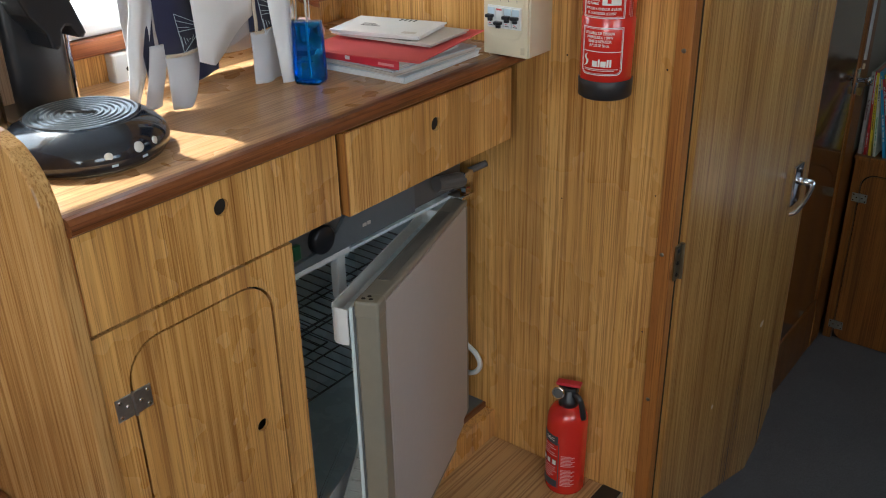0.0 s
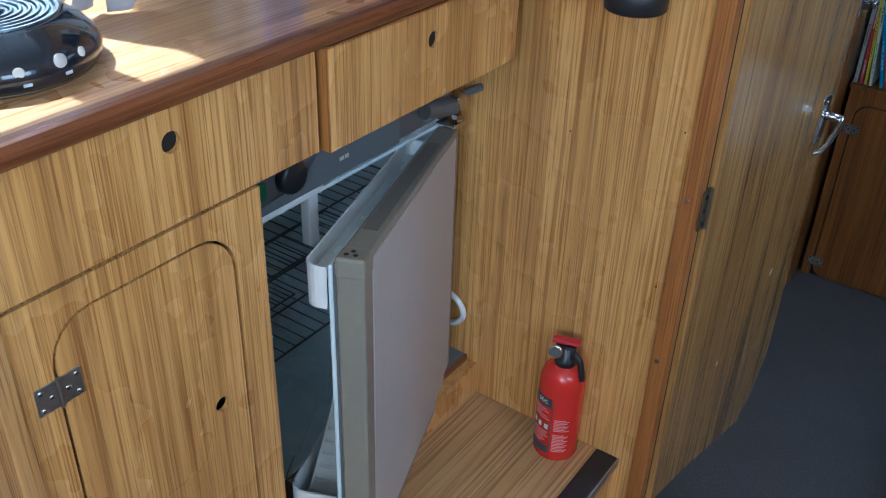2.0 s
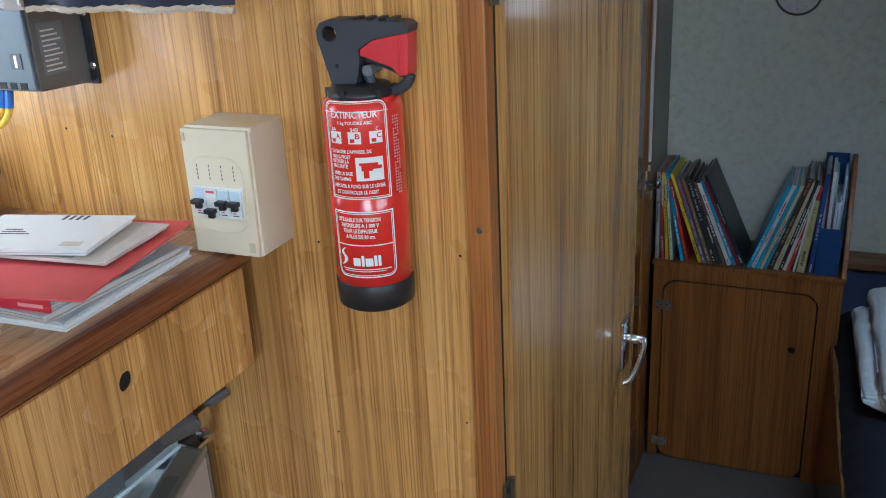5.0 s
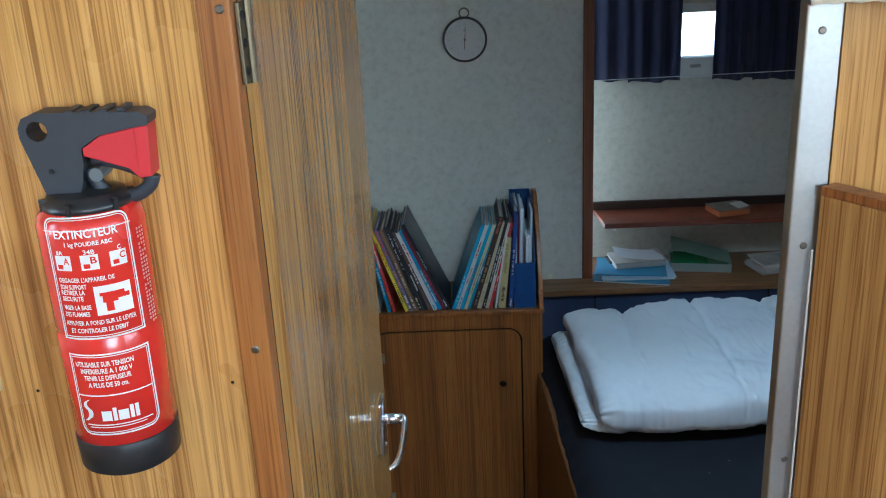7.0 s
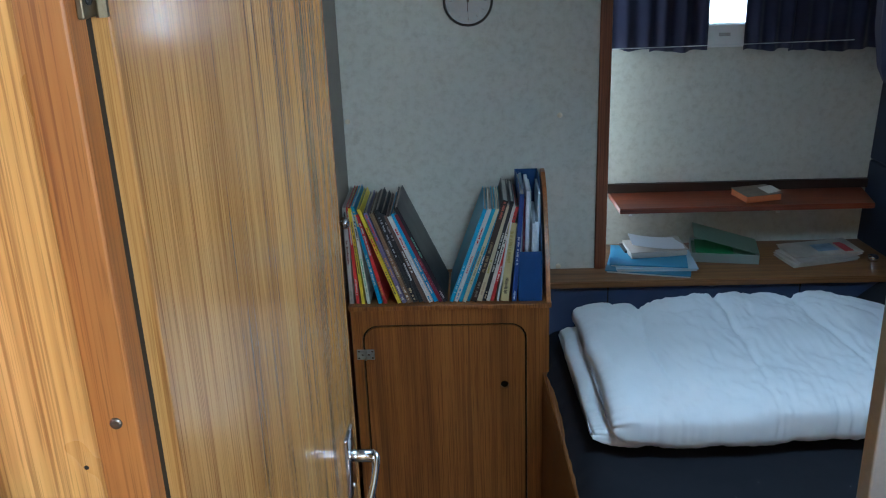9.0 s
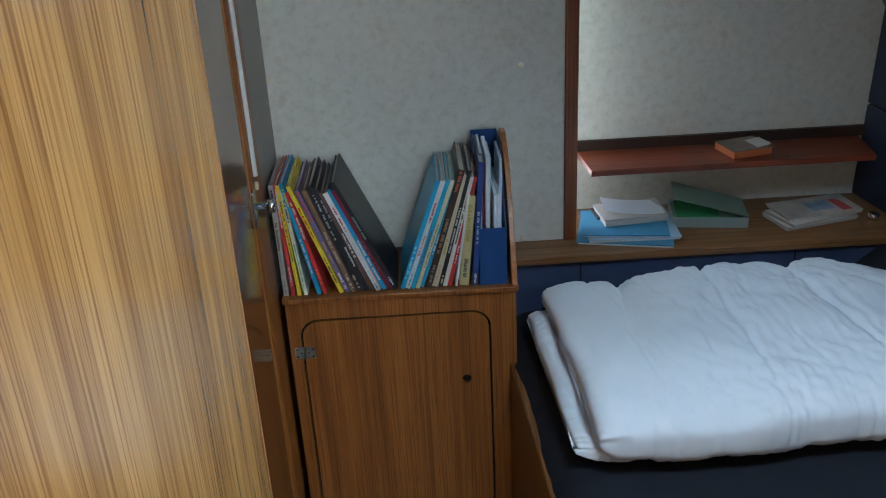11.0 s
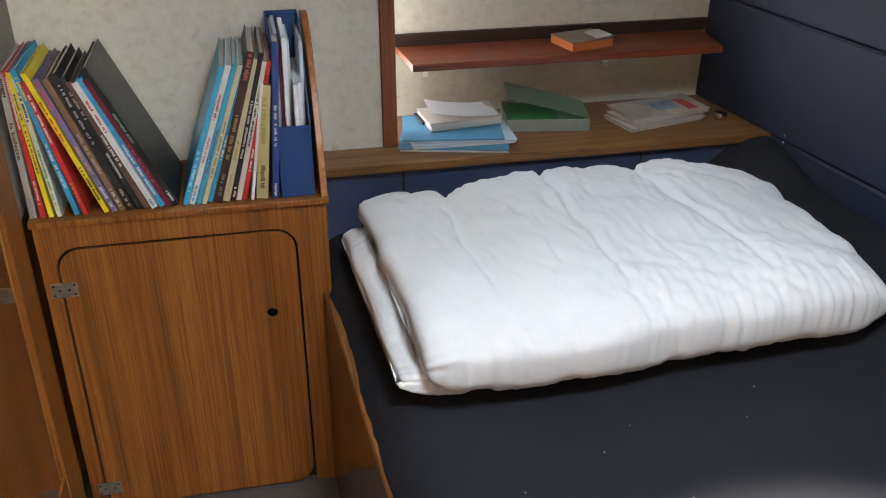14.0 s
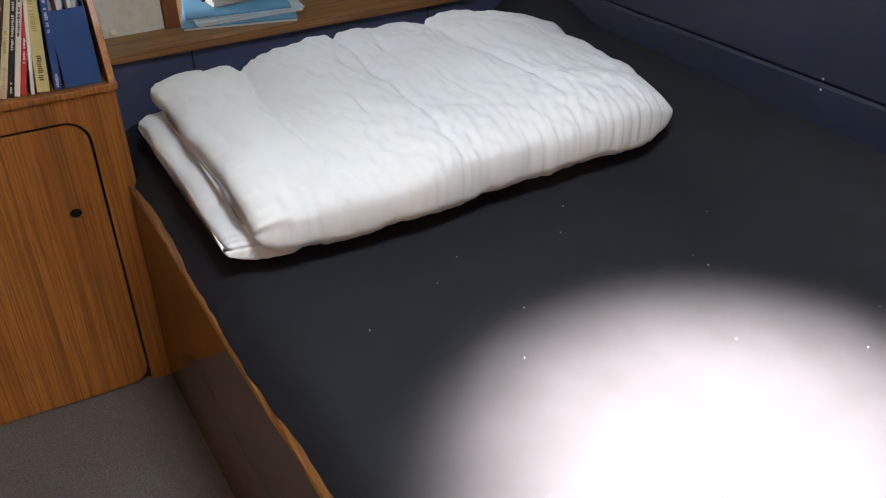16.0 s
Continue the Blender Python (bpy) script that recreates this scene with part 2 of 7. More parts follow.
LINING = lining_material()
CARPET = carpet_material("carpet", (0.215, 0.182, 0.168), (0.098, 0.082, 0.075))
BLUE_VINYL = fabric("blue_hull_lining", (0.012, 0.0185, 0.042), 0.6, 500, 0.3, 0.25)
# lighter copy of the hull lining, making up for weak light below the ledge
BLUE_LINING_LIT = fabric("blue_lining_lit", (0.038, 0.056, 0.12), 0.6, 500, 0.3, 0.25)
WHITE_COTTON = fabric("white_cotton", (0.84, 0.85, 0.86), 0.85, 1200, 0.12, 0.03)
NAVY_SHEET = fabric("dark_navy_sheet", (0.0175, 0.0178, 0.0225), 0.8, 1100, 0.2, 0.25)
NAVY_SHEET.node_tree.nodes["Principled BSDF"].inputs["Sheen Weight"].default_value = 0.0
NAVY_SHEET.node_tree.nodes["Principled BSDF"].inputs["Specular IOR Level"].default_value = 0.2
BLUE_VINYL.node_tree.nodes["Principled BSDF"].inputs["Sheen Weight"].default_value = 0.0
ALU = paint("brushed_aluminium", (0.46, 0.46, 0.45), 0.46, 0.08, 200, 0.1, 1.0)
CHROME = paint("chrome", (0.75, 0.75, 0.77), 0.12, 0.03, 80, 0.02, 1.0)
BLACK_RUBBER = paint("black_rubber", (0.018, 0.018, 0.02), 0.45, 0.3)
BLACK_PLASTIC = paint("black_plastic", (0.016, 0.017, 0.02), 0.32, 0.2)
# near-black: shade painted into gaps and recesses, also dark nails and slots
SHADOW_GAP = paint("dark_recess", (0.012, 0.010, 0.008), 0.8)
HEADLINER = paint("headliner", (0.62, 0.61, 0.57), 0.8, 0.05)
HULL_WHITE = paint("white_gelcoat", (0.75, 0.75, 0.73), 0.35, 0.04)
BRASS_DARK = paint("dull_brass", (0.19, 0.155, 0.10), 0.45, 0.25, 150, 0.2, 1.0)
STEEL = paint("zinc_hinge", (0.42, 0.41, 0.39), 0.4, 0.2, 150, 0.2, 1.0)

XF, YB, ZT = -0.745, 1.602, 0.905       # counter front, bulkhead, counter top
XW = -1.19                             # galley's side wall
ZS, ZC = -0.31, -0.626                 # saloon floor, cabin carpet


def structure(name, bm, mat, label, category, parent=None):
    ob = part(name, bm, mat, parent)
    return tagged(ob, label, category, "", "structure")


# emits by itself, so that the windows come out white
GLARE = material("glowing_backdrop", (0.8, 0.8, 0.8), 1.0)
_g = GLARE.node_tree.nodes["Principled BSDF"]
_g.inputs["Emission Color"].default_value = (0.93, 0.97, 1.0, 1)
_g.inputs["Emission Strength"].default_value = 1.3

# glowing boards added beyond the windows, standing in for the bright outdoors
structure("backdrop", slab(-9.05, -9.0, -9, 14, -7, 3.0), GLARE, "glowing board standing in for the bright outdoors beyond the galley window", "backdrop")
structure("backdrop_bow", slab(-8.95, 10, 14.0, 14.05, -7, 3.0), GLARE, "glowing board standing in for the bright outdoors ahead of the bow", "backdrop")

# ---- floors, walls, ceiling ----
structure("floor_saloon", slab(-0.478, 1.5, -1.3, 1.70, ZS - 0.03, ZS), CARPET, "grey-brown looped carpet on the saloon floor", "floor")
structure("floor_cabin", slab(-1.3, 1.9, 1.70, 4.2, ZC - 0.03, ZC), CARPET, "grey-brown looped carpet on the cabin floor", "floor")
structure("floor_aft", slab(-1.25, -0.478, -1.3, 0.60, ZS - 0.03, ZS), CARPET, "grey-brown looped carpet beside the galley", "floor")
structure("step_wall", slab(-0.478, 0.13, 1.682, 1.70, ZC, ZS - 0.031), TEAK_DARK, "teak riser of the step down to the cabin", "wall")

bulk = structure("wall_bulkhead", slab(-1.42, -0.447, YB, YB + 0.022, ZC, 1.95), TEAK, "glossy golden teak laminate bulkhead with vertical grain", "wall")
# bulkhead teak in the door's darker tone, which stands in for shade
structure("wall_bulkhead_starboard", slab(0.15, 1.5, 1.735, 1.757, ZC, 1.95), DOOR_TEAK, "golden teak laminate bulkhead beside the doorway, darkened in colour for its shade", "wall")
structure("wall_over_door", slab(-0.450, 0.15, YB, YB + 0.022, 1.62, 1.95), TEAK, "golden teak laminate above the doorway", "wall")
structure("ceiling_saloon", slab(-1.42, 1.5, -1.3, 1.632, 1.95, 1.98), HEADLINER, "off-white ceiling lining of the saloon", "ceiling")
cab_ceiling = bmesh.new()
for a in ((-1.3, 0.05, 1.632, 4.2), (0.61, 1.9, 1.632, 4.2), (0.05, 0.61, 1.632, 2.07), (0.05, 0.61, 2.63, 4.2)):
    slab(*a, 1.46, 1.49, bm=cab_ceiling)
structure("ceiling_cabin", cab_ceiling, HEADLINER, "off-white lined cabin ceiling with a hatch opening", "ceiling")

# saloon's outer walls with window openings
def wall_with_hole(name, box, hole, axis, mat, label):
    """A wall box with one rectangular opening: hole is (a0, a1, z0, z1) along the wall."""
    x0, x1, y0, y1, z0, z1 = box
    a0, a1, h0, h1 = hole
    bm = bmesh.new()
    if axis == "y":
        slab(x0, x1, y0, a0, z0, z1, bm=bm), slab(x0, x1, a1, y1, z0, z1, bm=bm)
        slab(x0, x1, a0, a1, z0, h0, bm=bm), slab(x0, x1, a0, a1, h1, z1, bm=bm)
    else:
        slab(x0, a0, y0, y1, z0, z1, bm=bm), slab(a1, x1, y0, y1, z0, z1, bm=bm)
        slab(a0, a1, y0, y1, z0, h0, bm=bm), slab(a0, a1, y0, y1, h1, z1, bm=bm)
    return structure(name, bm, mat, label, "wall")


WIN_Z0, WIN_Z1 = 1.012, 1.72
XO = XW - 0.16                         # the window stands behind a deep sill
galley_side = bmesh.new()
slab(XW - 0.05, XW, -1.3, YB, ZS, 0.984, bm=galley_side)
for y0, y1, z0, z1 in ((-1.3, 0.35, 0.96, 1.95), (1.44, YB, 0.96, 1.95), (0.35, 1.44, 0.96, WIN_Z0), (0.35, 1.262, WIN_Z1, 1.95), (1.262, 1.44, 1.31, 1.95)):
    slab(XO - 0.05, XO, y0, y1, z0, z1, bm=galley_side)
structure("wall_galley_side", galley_side, TEAK, "teak panelled side wall with a long window", "wall")
# unseen walls; their window openings are assumed, to hold the fill lamps
wall_with_hole("wall_starboard_side", (1.45, 1.5, -1.3, 1.735, ZS, 1.95), (-0.2, 1.2, 1.15, 1.7), "y", TEAK, "unseen teak panelled side wall with an assumed window opening")
wall_with_hole("wall_aft", (-1.42, 1.5, -1.3, -1.25, ZS, 1.95), (-0.5, 1.1, 1.15, 1.8), "x", TEAK, "unseen teak panelled aft wall with an assumed window opening")

# ---- doorway ----
post = structure("trim_door_post", slab(-0.4465, -0.4175, YB - 0.006, YB + 0.021, ZC, 1.62, 0.002), MAHOGANY_Z, "red-brown mahogany door post with screws", "trim")
structure("trim_door_rebate", slab(-0.447, -0.4195, YB + 0.0225, YB + 0.034, ZC, 1.62), SHADOW_GAP, "near-black strip painting in the shade of the rebate behind the door post", "trim")
jamb = structure("trim_door_jamb_metal", slab(0.112, 0.148, 1.733, 1.755, ZC, 1.62, 0.002), ALU, "brushed aluminium door jamb strip with screws", "trim")
structure("trim_door_head", slab(-0.415, 0.112, YB, YB + 0.04, 1.60, 1.62), MAHOGANY_X, "mahogany head of the doorway", "trim")

# ---- galley platform ----
structure("floor_galley", slab(-1.19, -0.52, 0.62, YB, -0.03, 0.0), FLOOR_WOOD, "light oak-look boards on the raised galley floor", "floor")
structure("step_nosing", slab(-0.52, -0.476, 0.60, YB, -0.012, 0.004, 0.003), BLACK_RUBBER, "black rubber step nosing", "trim")
structure("trim_step_edge", slab(-0.4758, -0.4728, 0.60, YB, -0.016, 0.0045, 0.001), ALU, "bright aluminium edge of the step nosing", "trim")
structure("step_riser", slab(-0.496, -0.480, 0.60, YB, ZS, -0.014), TEAK, "teak riser under the galley step", "trim")

# ---- cabin walls ----
structure("wall_lining_port", slab(-1.2, 0.17, 3.838, 3.86, ZC, 1.46), LINING, "mottled cream wall lining panel with stud fixings", "wall")
structure("trim_alcove_post", slab(0.17, 0.205, 3.828, 3.862, 0.125, 1.46, 0.003), MAHOGANY_RED, "dark mahogany edge post of the alcove", "trim")
# rear of the alcove with a small window
AW = (0.515, 0.665, 0.85, 1.0)


def sheet_with_hole(x0, x1, z0, z1, hole, y0, y1):
    """One upright board across y with a rectangular opening right through it."""
    bm = bmesh.new()
    h0, h1, g0, g1 = hole
    outer = ((x0, z0), (x1, z0), (x1, z1), (x0, z1))
    inner = ((h0, g0), (h1, g0), (h1, g1), (h0, g1))
    a, b, c, d = [[bm.verts.new((x, y, z)) for x, z in pts] for y in (y0, y1) for pts in (outer, inner)]
    for i in range(4):
        j = (i + 1) % 4
        for p, q in ((a, b), (d, c), (c, a), (b, d)):
            bm.faces.new((p[i], p[j], q[j], q[i]))
    bmesh.ops.recalc_face_normals(bm, faces=bm.faces)
    return bm


hull_back = sheet_with_hole(0.17, 1.9, ZC, 1.46, AW, 4.05, 4.08)
structure("wall_alcove", hull_back, LINING, "mottled cream lining at the back of the alcove", "wall")
structure("wall_under_ledge", slab(0.0, 1.5, 3.742, 3.765, ZC, 0.103), BLUE_LINING_LIT, "dark blue padded lining under the ledge, lightened to look better lit", "wall")
for x in (0.20, 0.79):
    structure("trim_lining_seam", slab(x, x + 0.004, 3.7405, 3.7425, -0.06, 0.1025), SHADOW_GAP, "dark seam between the blue lining panels", "trim")


def hull_x(y, z):
    """The inner face of the hull beside the bed."""
    return 1.252 - 0.133 * (y - 2.757) + 0.03 * (z - 0.12)


def hull_wall(levels, back):
    bm = bmesh.new()
    ys = [1.757 + i * (4.05 - 1.757) / 16 for i in range(17)]
    grid = [[bm.verts.new((hull_x(y, z) + back * (j in (0, len(levels) - 1)), y, z)) for j, z in enumerate(levels)] for y in ys]
    out = [[bm.verts.new((1.72, y, z)) for z in levels] for y in ys]
    for i in range(16):
        for j in range(len(levels) - 1):
            bm.faces.new((grid[i][j], grid[i + 1][j], grid[i + 1][j + 1], grid[i][j + 1]))
            bm.faces.new((out[i][j], out[i][j + 1], out[i + 1][j + 1], out[i + 1][j]))
        for j in (0, -1):
            bm.faces.new((grid[i][j], grid[i + 1][j], out[i + 1][j], out[i][j]))
    bmesh.ops.recalc_face_normals(bm, faces=bm.faces)
    return bm


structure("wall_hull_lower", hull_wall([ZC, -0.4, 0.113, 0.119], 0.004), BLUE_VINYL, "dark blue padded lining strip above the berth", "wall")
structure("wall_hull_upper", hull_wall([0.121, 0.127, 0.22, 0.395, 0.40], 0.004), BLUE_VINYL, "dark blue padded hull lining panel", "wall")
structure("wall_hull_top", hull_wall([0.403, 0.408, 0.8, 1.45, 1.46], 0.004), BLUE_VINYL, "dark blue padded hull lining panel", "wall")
structure("ledge", slab(0.012, 1.25, 3.725, 4.05, 0.103, 0.125, 0.003), LEDGE_WOOD, "teak laminate ledge behind the berth", "ledge")
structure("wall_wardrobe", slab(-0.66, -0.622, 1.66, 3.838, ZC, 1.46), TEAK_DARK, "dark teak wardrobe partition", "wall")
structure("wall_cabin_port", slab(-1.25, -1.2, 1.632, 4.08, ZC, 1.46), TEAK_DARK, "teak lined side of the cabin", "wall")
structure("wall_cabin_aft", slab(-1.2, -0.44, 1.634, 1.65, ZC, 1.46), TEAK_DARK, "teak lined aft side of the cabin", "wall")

# ---- more materials ----
RED_PAINT = paint("red_enamel", (0.62, 0.026, 0.018), 0.22, 0.05, 30, 0.02, 0.0, 0.4)
RED_PLASTIC = paint("red_plastic", (0.55, 0.03, 0.04), 0.4)
WHITE_PRINT = paint("white_print", (0.78, 0.74, 0.72), 0.45)
PINK_PRINT = paint("pale_red_print", (0.70, 0.30, 0.30), 0.5)
CREAM_PLASTIC = paint("cream_plastic", (0.70, 0.62, 0.45), 0.38, 0.03)
PALE_BLUE = paint("pale_blue_print", (0.50, 0.62, 0.70), 0.4)
WHITE_PLASTIC = paint("white_plastic", (0.72, 0.74, 0.73), 0.35, 0.03)
ICE_PLASTIC = paint("ice_plastic", (0.70, 0.80, 0.83), 0.25, 0.04)
KHAKI = paint("khaki_grey_plastic", (0.24, 0.225, 0.18), 0.38, 0.06)
FRIDGE_GREY = paint("warm_grey_panel", (0.47, 0.445, 0.435), 0.4, 0.03)
DARK_GREY = paint("dark_grey_plastic", (0.10, 0.097, 0.094), 0.4, 0.08)
MID_GREY = paint("mid_grey_plastic", (0.13, 0.145, 0.155), 0.5, 0.06)
WIRE = paint("dark_coated_wire", (0.16, 0.17, 0.18), 0.35, 0.1, 80, 0.05, 0.6)
PAPER = paint("white_paper", (0.74, 0.74, 0.73), 0.7, 0.03, 140)
PAPER_GREY = paint("recycled_paper", (0.56, 0.52, 0.47), 0.75, 0.06, 140)
INK = paint("printed_ink", (0.05, 0.05, 0.06), 0.6)
RED_CARD = paint("red_card", (0.62, 0.085, 0.085), 0.6, 0.05)
YELLOW_HOSE = paint("yellow_cable", (0.72, 0.50, 0.04), 0.45, 0.08)
BLUE_SLEEVE = paint("blue_sleeve", (0.02, 0.12, 0.45), 0.4)
PINK_PLASTIC = paint("pink_plastic", (0.70, 0.52, 0.52), 0.4)
SCREW = paint("dull_screw", (0.22, 0.20, 0.17), 0.4, 0.3, 200, 0.3, 1.0)
COPPER_GLASS = paint("rack_ridges", (0.40, 0.40, 0.36), 0.4)


def glass(name, colour, rough=0.02, ior=1.45):
    mat = material(name, colour, rough)
    b = mat.node_tree.nodes["Principled BSDF"]
    b.inputs["Transmission Weight"].default_value = 1.0
    b.inputs["IOR"].default_value = ior
    return mat


CLEAR = glass("clear_plastic", (0.92, 0.95, 0.96), 0.05, 1.12)
BLUE_LIQUID = glass("blue_cleaner", (0.015, 0.27, 0.94), 0.04, 1.15)
BLUE_LIQUID.node_tree.nodes["Principled BSDF"].inputs["Transmission Weight"].default_value = 0.88
PANE = glass("window_pane", (0.95, 0.97, 0.97), 0.0)


def screw(place, axis, parent=None, r=0.004, mat=None):
    """A slotted screw head whose axis points along axis."""
    turn = Vector((0, 0, 1)).rotation_difference(Vector(axis)).to_matrix().to_4x4()
    m = Matrix.Translation(place) @ turn
    bm = lathe([(r, 0), (r, r * 0.3), (r * 0.7, r * 0.5)], 12, m=m)
    slab(-r * 0.7, r * 0.7, -r * 0.1, r * 0.1, r * 0.42, r * 0.56, bm=bm, m=m)
    return part("screw", bm, mat or SCREW, parent)


for y, z in ((2.893, 0.130), (2.893, 0.108), (3.672, 0.137), (3.672, 0.120)):
    screw((hull_x(y, z) - 0.0005, y, z), (-1, -0.13, 0), bpy.data.objects["wall_hull_lower"], 0.0026, PALE_BLUE)


for x, z in ((-0.431, 0.943), (-0.426, 1.256), (-0.435, 0.574), (-0.435, 0.26)):
    screw((x, YB - 0.0062, z), (0, -1, 0), post)
for z in (0.717, 0.977, 1.2):
    screw((0.128, 1.7332, z), (0, -1, 0), jamb)
for x, z, r in ((-0.459, 0.906, 0.0018), (-0.65, 0.904, 0.0018), (-0.649, 0.629, 0.0015), (-0.952, 1.023, 0.0018), (-1.03, 1.03, 0.0018), (-0.462, 0.40, 0.0018), (-0.46, 0.68, 0.0015), (-0.64, 0.13, 0.0015)):
    nail = lathe([(r, 0), (r * 0.7, 0.0006)], 8, m=Matrix.Translation((x, YB, z)) @ pose(0, 0, 0, 90))
    part("nail", nail, SHADOW_GAP, bulk)


# ---- galley cabinet ----
def punched_panel(x_out, thick, outline, holes):
    """A front panel in the plane x = x_out with round holes right through; outline in (y, z), anticlockwise."""
    bm = bmesh.new()
    loops = [outline] + [[(cy + r * math.cos(-2 * math.pi * i / 20), cz + r * math.sin(-2 * math.pi * i / 20)) for i in range(20)] for cy, cz, r in holes]
    faces = []
    for x in (x_out, x_out - thick):
        edges = []
        for pts in loops:
            vs = [bm.verts.new((x, a, b)) for a, b in pts]
            edges += [bm.edges.new((vs[i], vs[(i + 1) % len(vs)])) for i in range(len(vs))]
        bmesh.ops.triangle_fill(bm, use_beauty=True, use_dissolve=False, edges=edges)
    bm.verts.ensure_lookup_table()
    n = sum(len(p) for p in loops)
    start = 0
    for pts in loops:
        k = len(pts)
        for i in range(k):
            a, b = start + i, start + (i + 1) % k
            bm.faces.new((bm.verts[a], bm.verts[b], bm.verts[n + b], bm.verts[n + a]))
        start += k
    bmesh.ops.recalc_face_normals(bm, faces=bm.faces)
    return bm


def flap_hinge(m, parent):
    """A small plated flap hinge: two leaves, a pin and screws, in the plane z = 0 of m with its pin along y."""
    m = m @ Matrix.Scale(1.2, 4)
    hinge = part("hinge", slab(-0.022, -0.002, -0.014, 0.014, 0, 0.0015, 0.0006, 1, m=m), STEEL, parent, "plated steel flap hinge")
    part("leaf", slab(0.002, 0.022, -0.014, 0.014, 0, 0.0015, 0.0006, 1, m=m), STEEL, hinge)
    part("pin", tube([m @ Vector((0, -0.015, 0.002)), m @ Vector((0, 0.015, 0.002))], 0.0026, 8), STEEL, hinge)
    for a, b in ((-0.017, 0.009), (-0.017, -0.009), (-0.008, 0.0), (0.017, 0.009), (0.017, -0.009), (0.008, 0.0)):
        screw(m @ Vector((a, b, 0.0015)), m.to_3x3() @ Vector((0, 0, 1)), hinge, 0.0028, CHROME)
    return hinge


cabinet = thing("galley_cabinet", "teak laminate galley cabinet with two drawers and a hinged door", "cabinet")
body = slab(-1.19, XF - 0.018, 0.672, 0.69, 0.0, 0.862)
slab(-1.19, XF - 0.02, 0.985, 1.003, 0.0, 0.745, bm=body)
part("carcass", body, TEAK, cabinet)
front = prism([(0.672, 0.0), (0.7118, 0.0), (0.7118, 0.744), (0.672, 0.744)], 0.018, "x", XF - 0.018)
for o in ([(0.712, 0.712), (0.9568, 0.712), (0.9568, 0.744), (0.712, 0.744)], [(0.957, 0.0), (1.003, 0.0), (1.003, 0.744), (0.957, 0.744)], [(0.712, 0.0), (0.9568, 0.0), (0.9568, 0.08), (0.712, 0.08)]):
    prism(o, 0.018, "x", XF - 0.018, bm=front)
# corner fillets of the door opening
for cy, cz, sy, sz in ((0.712, 0.712, 1, -1), (0.9568, 0.712, -1, -1)):
    r = 0.053
    arc = [(cy + sy * (r - r * math.cos(radians(a))), cz + sz * (r - r * math.sin(radians(a)))) for a in range(0, 91, 15)]
    prism([(cy, cz)] + arc, 0.018, "x", XF - 0.018, bm=front)
part("face_frame", front, TEAK, cabinet)
cab_door = part("door", punched_panel(XF - 0.001, 0.006, rounded(0.7160, 0.9528, 0.084, 0.7080, 0.049), [(0.912, 0.476, 0.0105)]), TEAK, cabinet)
# near-black board paints the shade seen through the door's gap and hole
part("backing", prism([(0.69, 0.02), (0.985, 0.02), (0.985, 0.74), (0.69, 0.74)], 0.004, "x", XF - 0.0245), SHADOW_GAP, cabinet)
flap_hinge(pose(XF - 0.0005, 0.713, 0.632, 90, 0, 90), cabinet)
flap_hinge(pose(XF - 0.0005, 0.713, 0.17, 90, 0, 90), cabinet)


def drawer(y0, y1, z0, z1, x1, hole):
    d = part("drawer", punched_panel(x1, 0.006, [(y0, z0), (y1, z0), (y1, z1), (y0, z1)], [hole]), TEAK, cabinet)
    # box coloured near-black for the shade behind the drawer front
    part("drawer_box", slab(x1 - 0.36, x1 - 0.0065, y0 + 0.004, y1 - 0.004, z0 + 0.002, z1 - 0.004), SHADOW_GAP, d)
    edge = slab(x1 - 0.018, x1 - 0.0005, y0 - 0.003, y0 - 0.0002, z0, z1)
    slab(x1 - 0.018, x1 - 0.0005, y0, y1, z1 + 0.0002, z1 + 0.0025, bm=edge)
    part("edge_banding", edge, MAHOGANY_Z, d, "red-brown edge banding")
    return d


drawer(0.676, 1.107, 0.749, 0.884, XF, (0.8885, 0.8415, 0.012))
drawer(1.121, 1.556, 0.745, 0.877, XF + 0.008, (1.334, 0.834, 0.012))
part("rail", slab(-1.15, XF - 0.03, 1.0, 1.60, 0.872, 0.8845), TEAK, cabinet)
# near-black filler paints the shade between the drawers
part("drawer_divider", slab(-1.1, XF - 0.03, 1.108, 1.117, 0.75, 0.872), SHADOW_GAP, cabinet)
worktop = thing("worktop", "teak laminate worktop with a worn mahogany nosing", "worktop")
part("top", slab(XW, XF - 0.008, 0.676, YB, 0.886, ZT), TEAK_Y, worktop)


def worn_strip():
    """The nosing, its long edges rounded and nicked by use."""
    bm = bmesh.new()
    rings = []
    n = 120
    for i in range(n + 1):
        y = 0.672 + (YB - 0.672) * i / n
        w = 0.0025 * max(0, noise.noise((y * 30, 0.3, 0))) + 0.0015 * noise.noise((y * 9, 4, 0))
        w2 = 0.0022 * max(0, noise.noise((y * 42, 7.3, 0)))
        prof = [(XF - 0.0075, 0.883), (XF + 0.010, 0.883), (XF + 0.014, 0.887), (XF + 0.015, 0.893), (XF + 0.0135, 0.900 - w2), (XF + 0.009 - w, 0.9045 - w * 0.5), (XF + 0.002 - w, ZT + 0.0008), (XF - 0.0075, ZT + 0.0008)]
        rings.append([bm.verts.new((x, y, z)) for x, z in prof])
    for a, b in zip(rings, rings[1:]):
        for k in range(8):
            bm.faces.new((a[k], a[(k + 1) % 8], b[(k + 1) % 8], b[k]))
    bm.faces.new(rings[0]), bm.faces.new(rings[-1][::-1])
    bmesh.ops.recalc_face_normals(bm, faces=bm.faces)
    return bm


part("nosing", worn_strip(), MAHOGANY_Y, worktop, "worn dark mahogany edge strip")
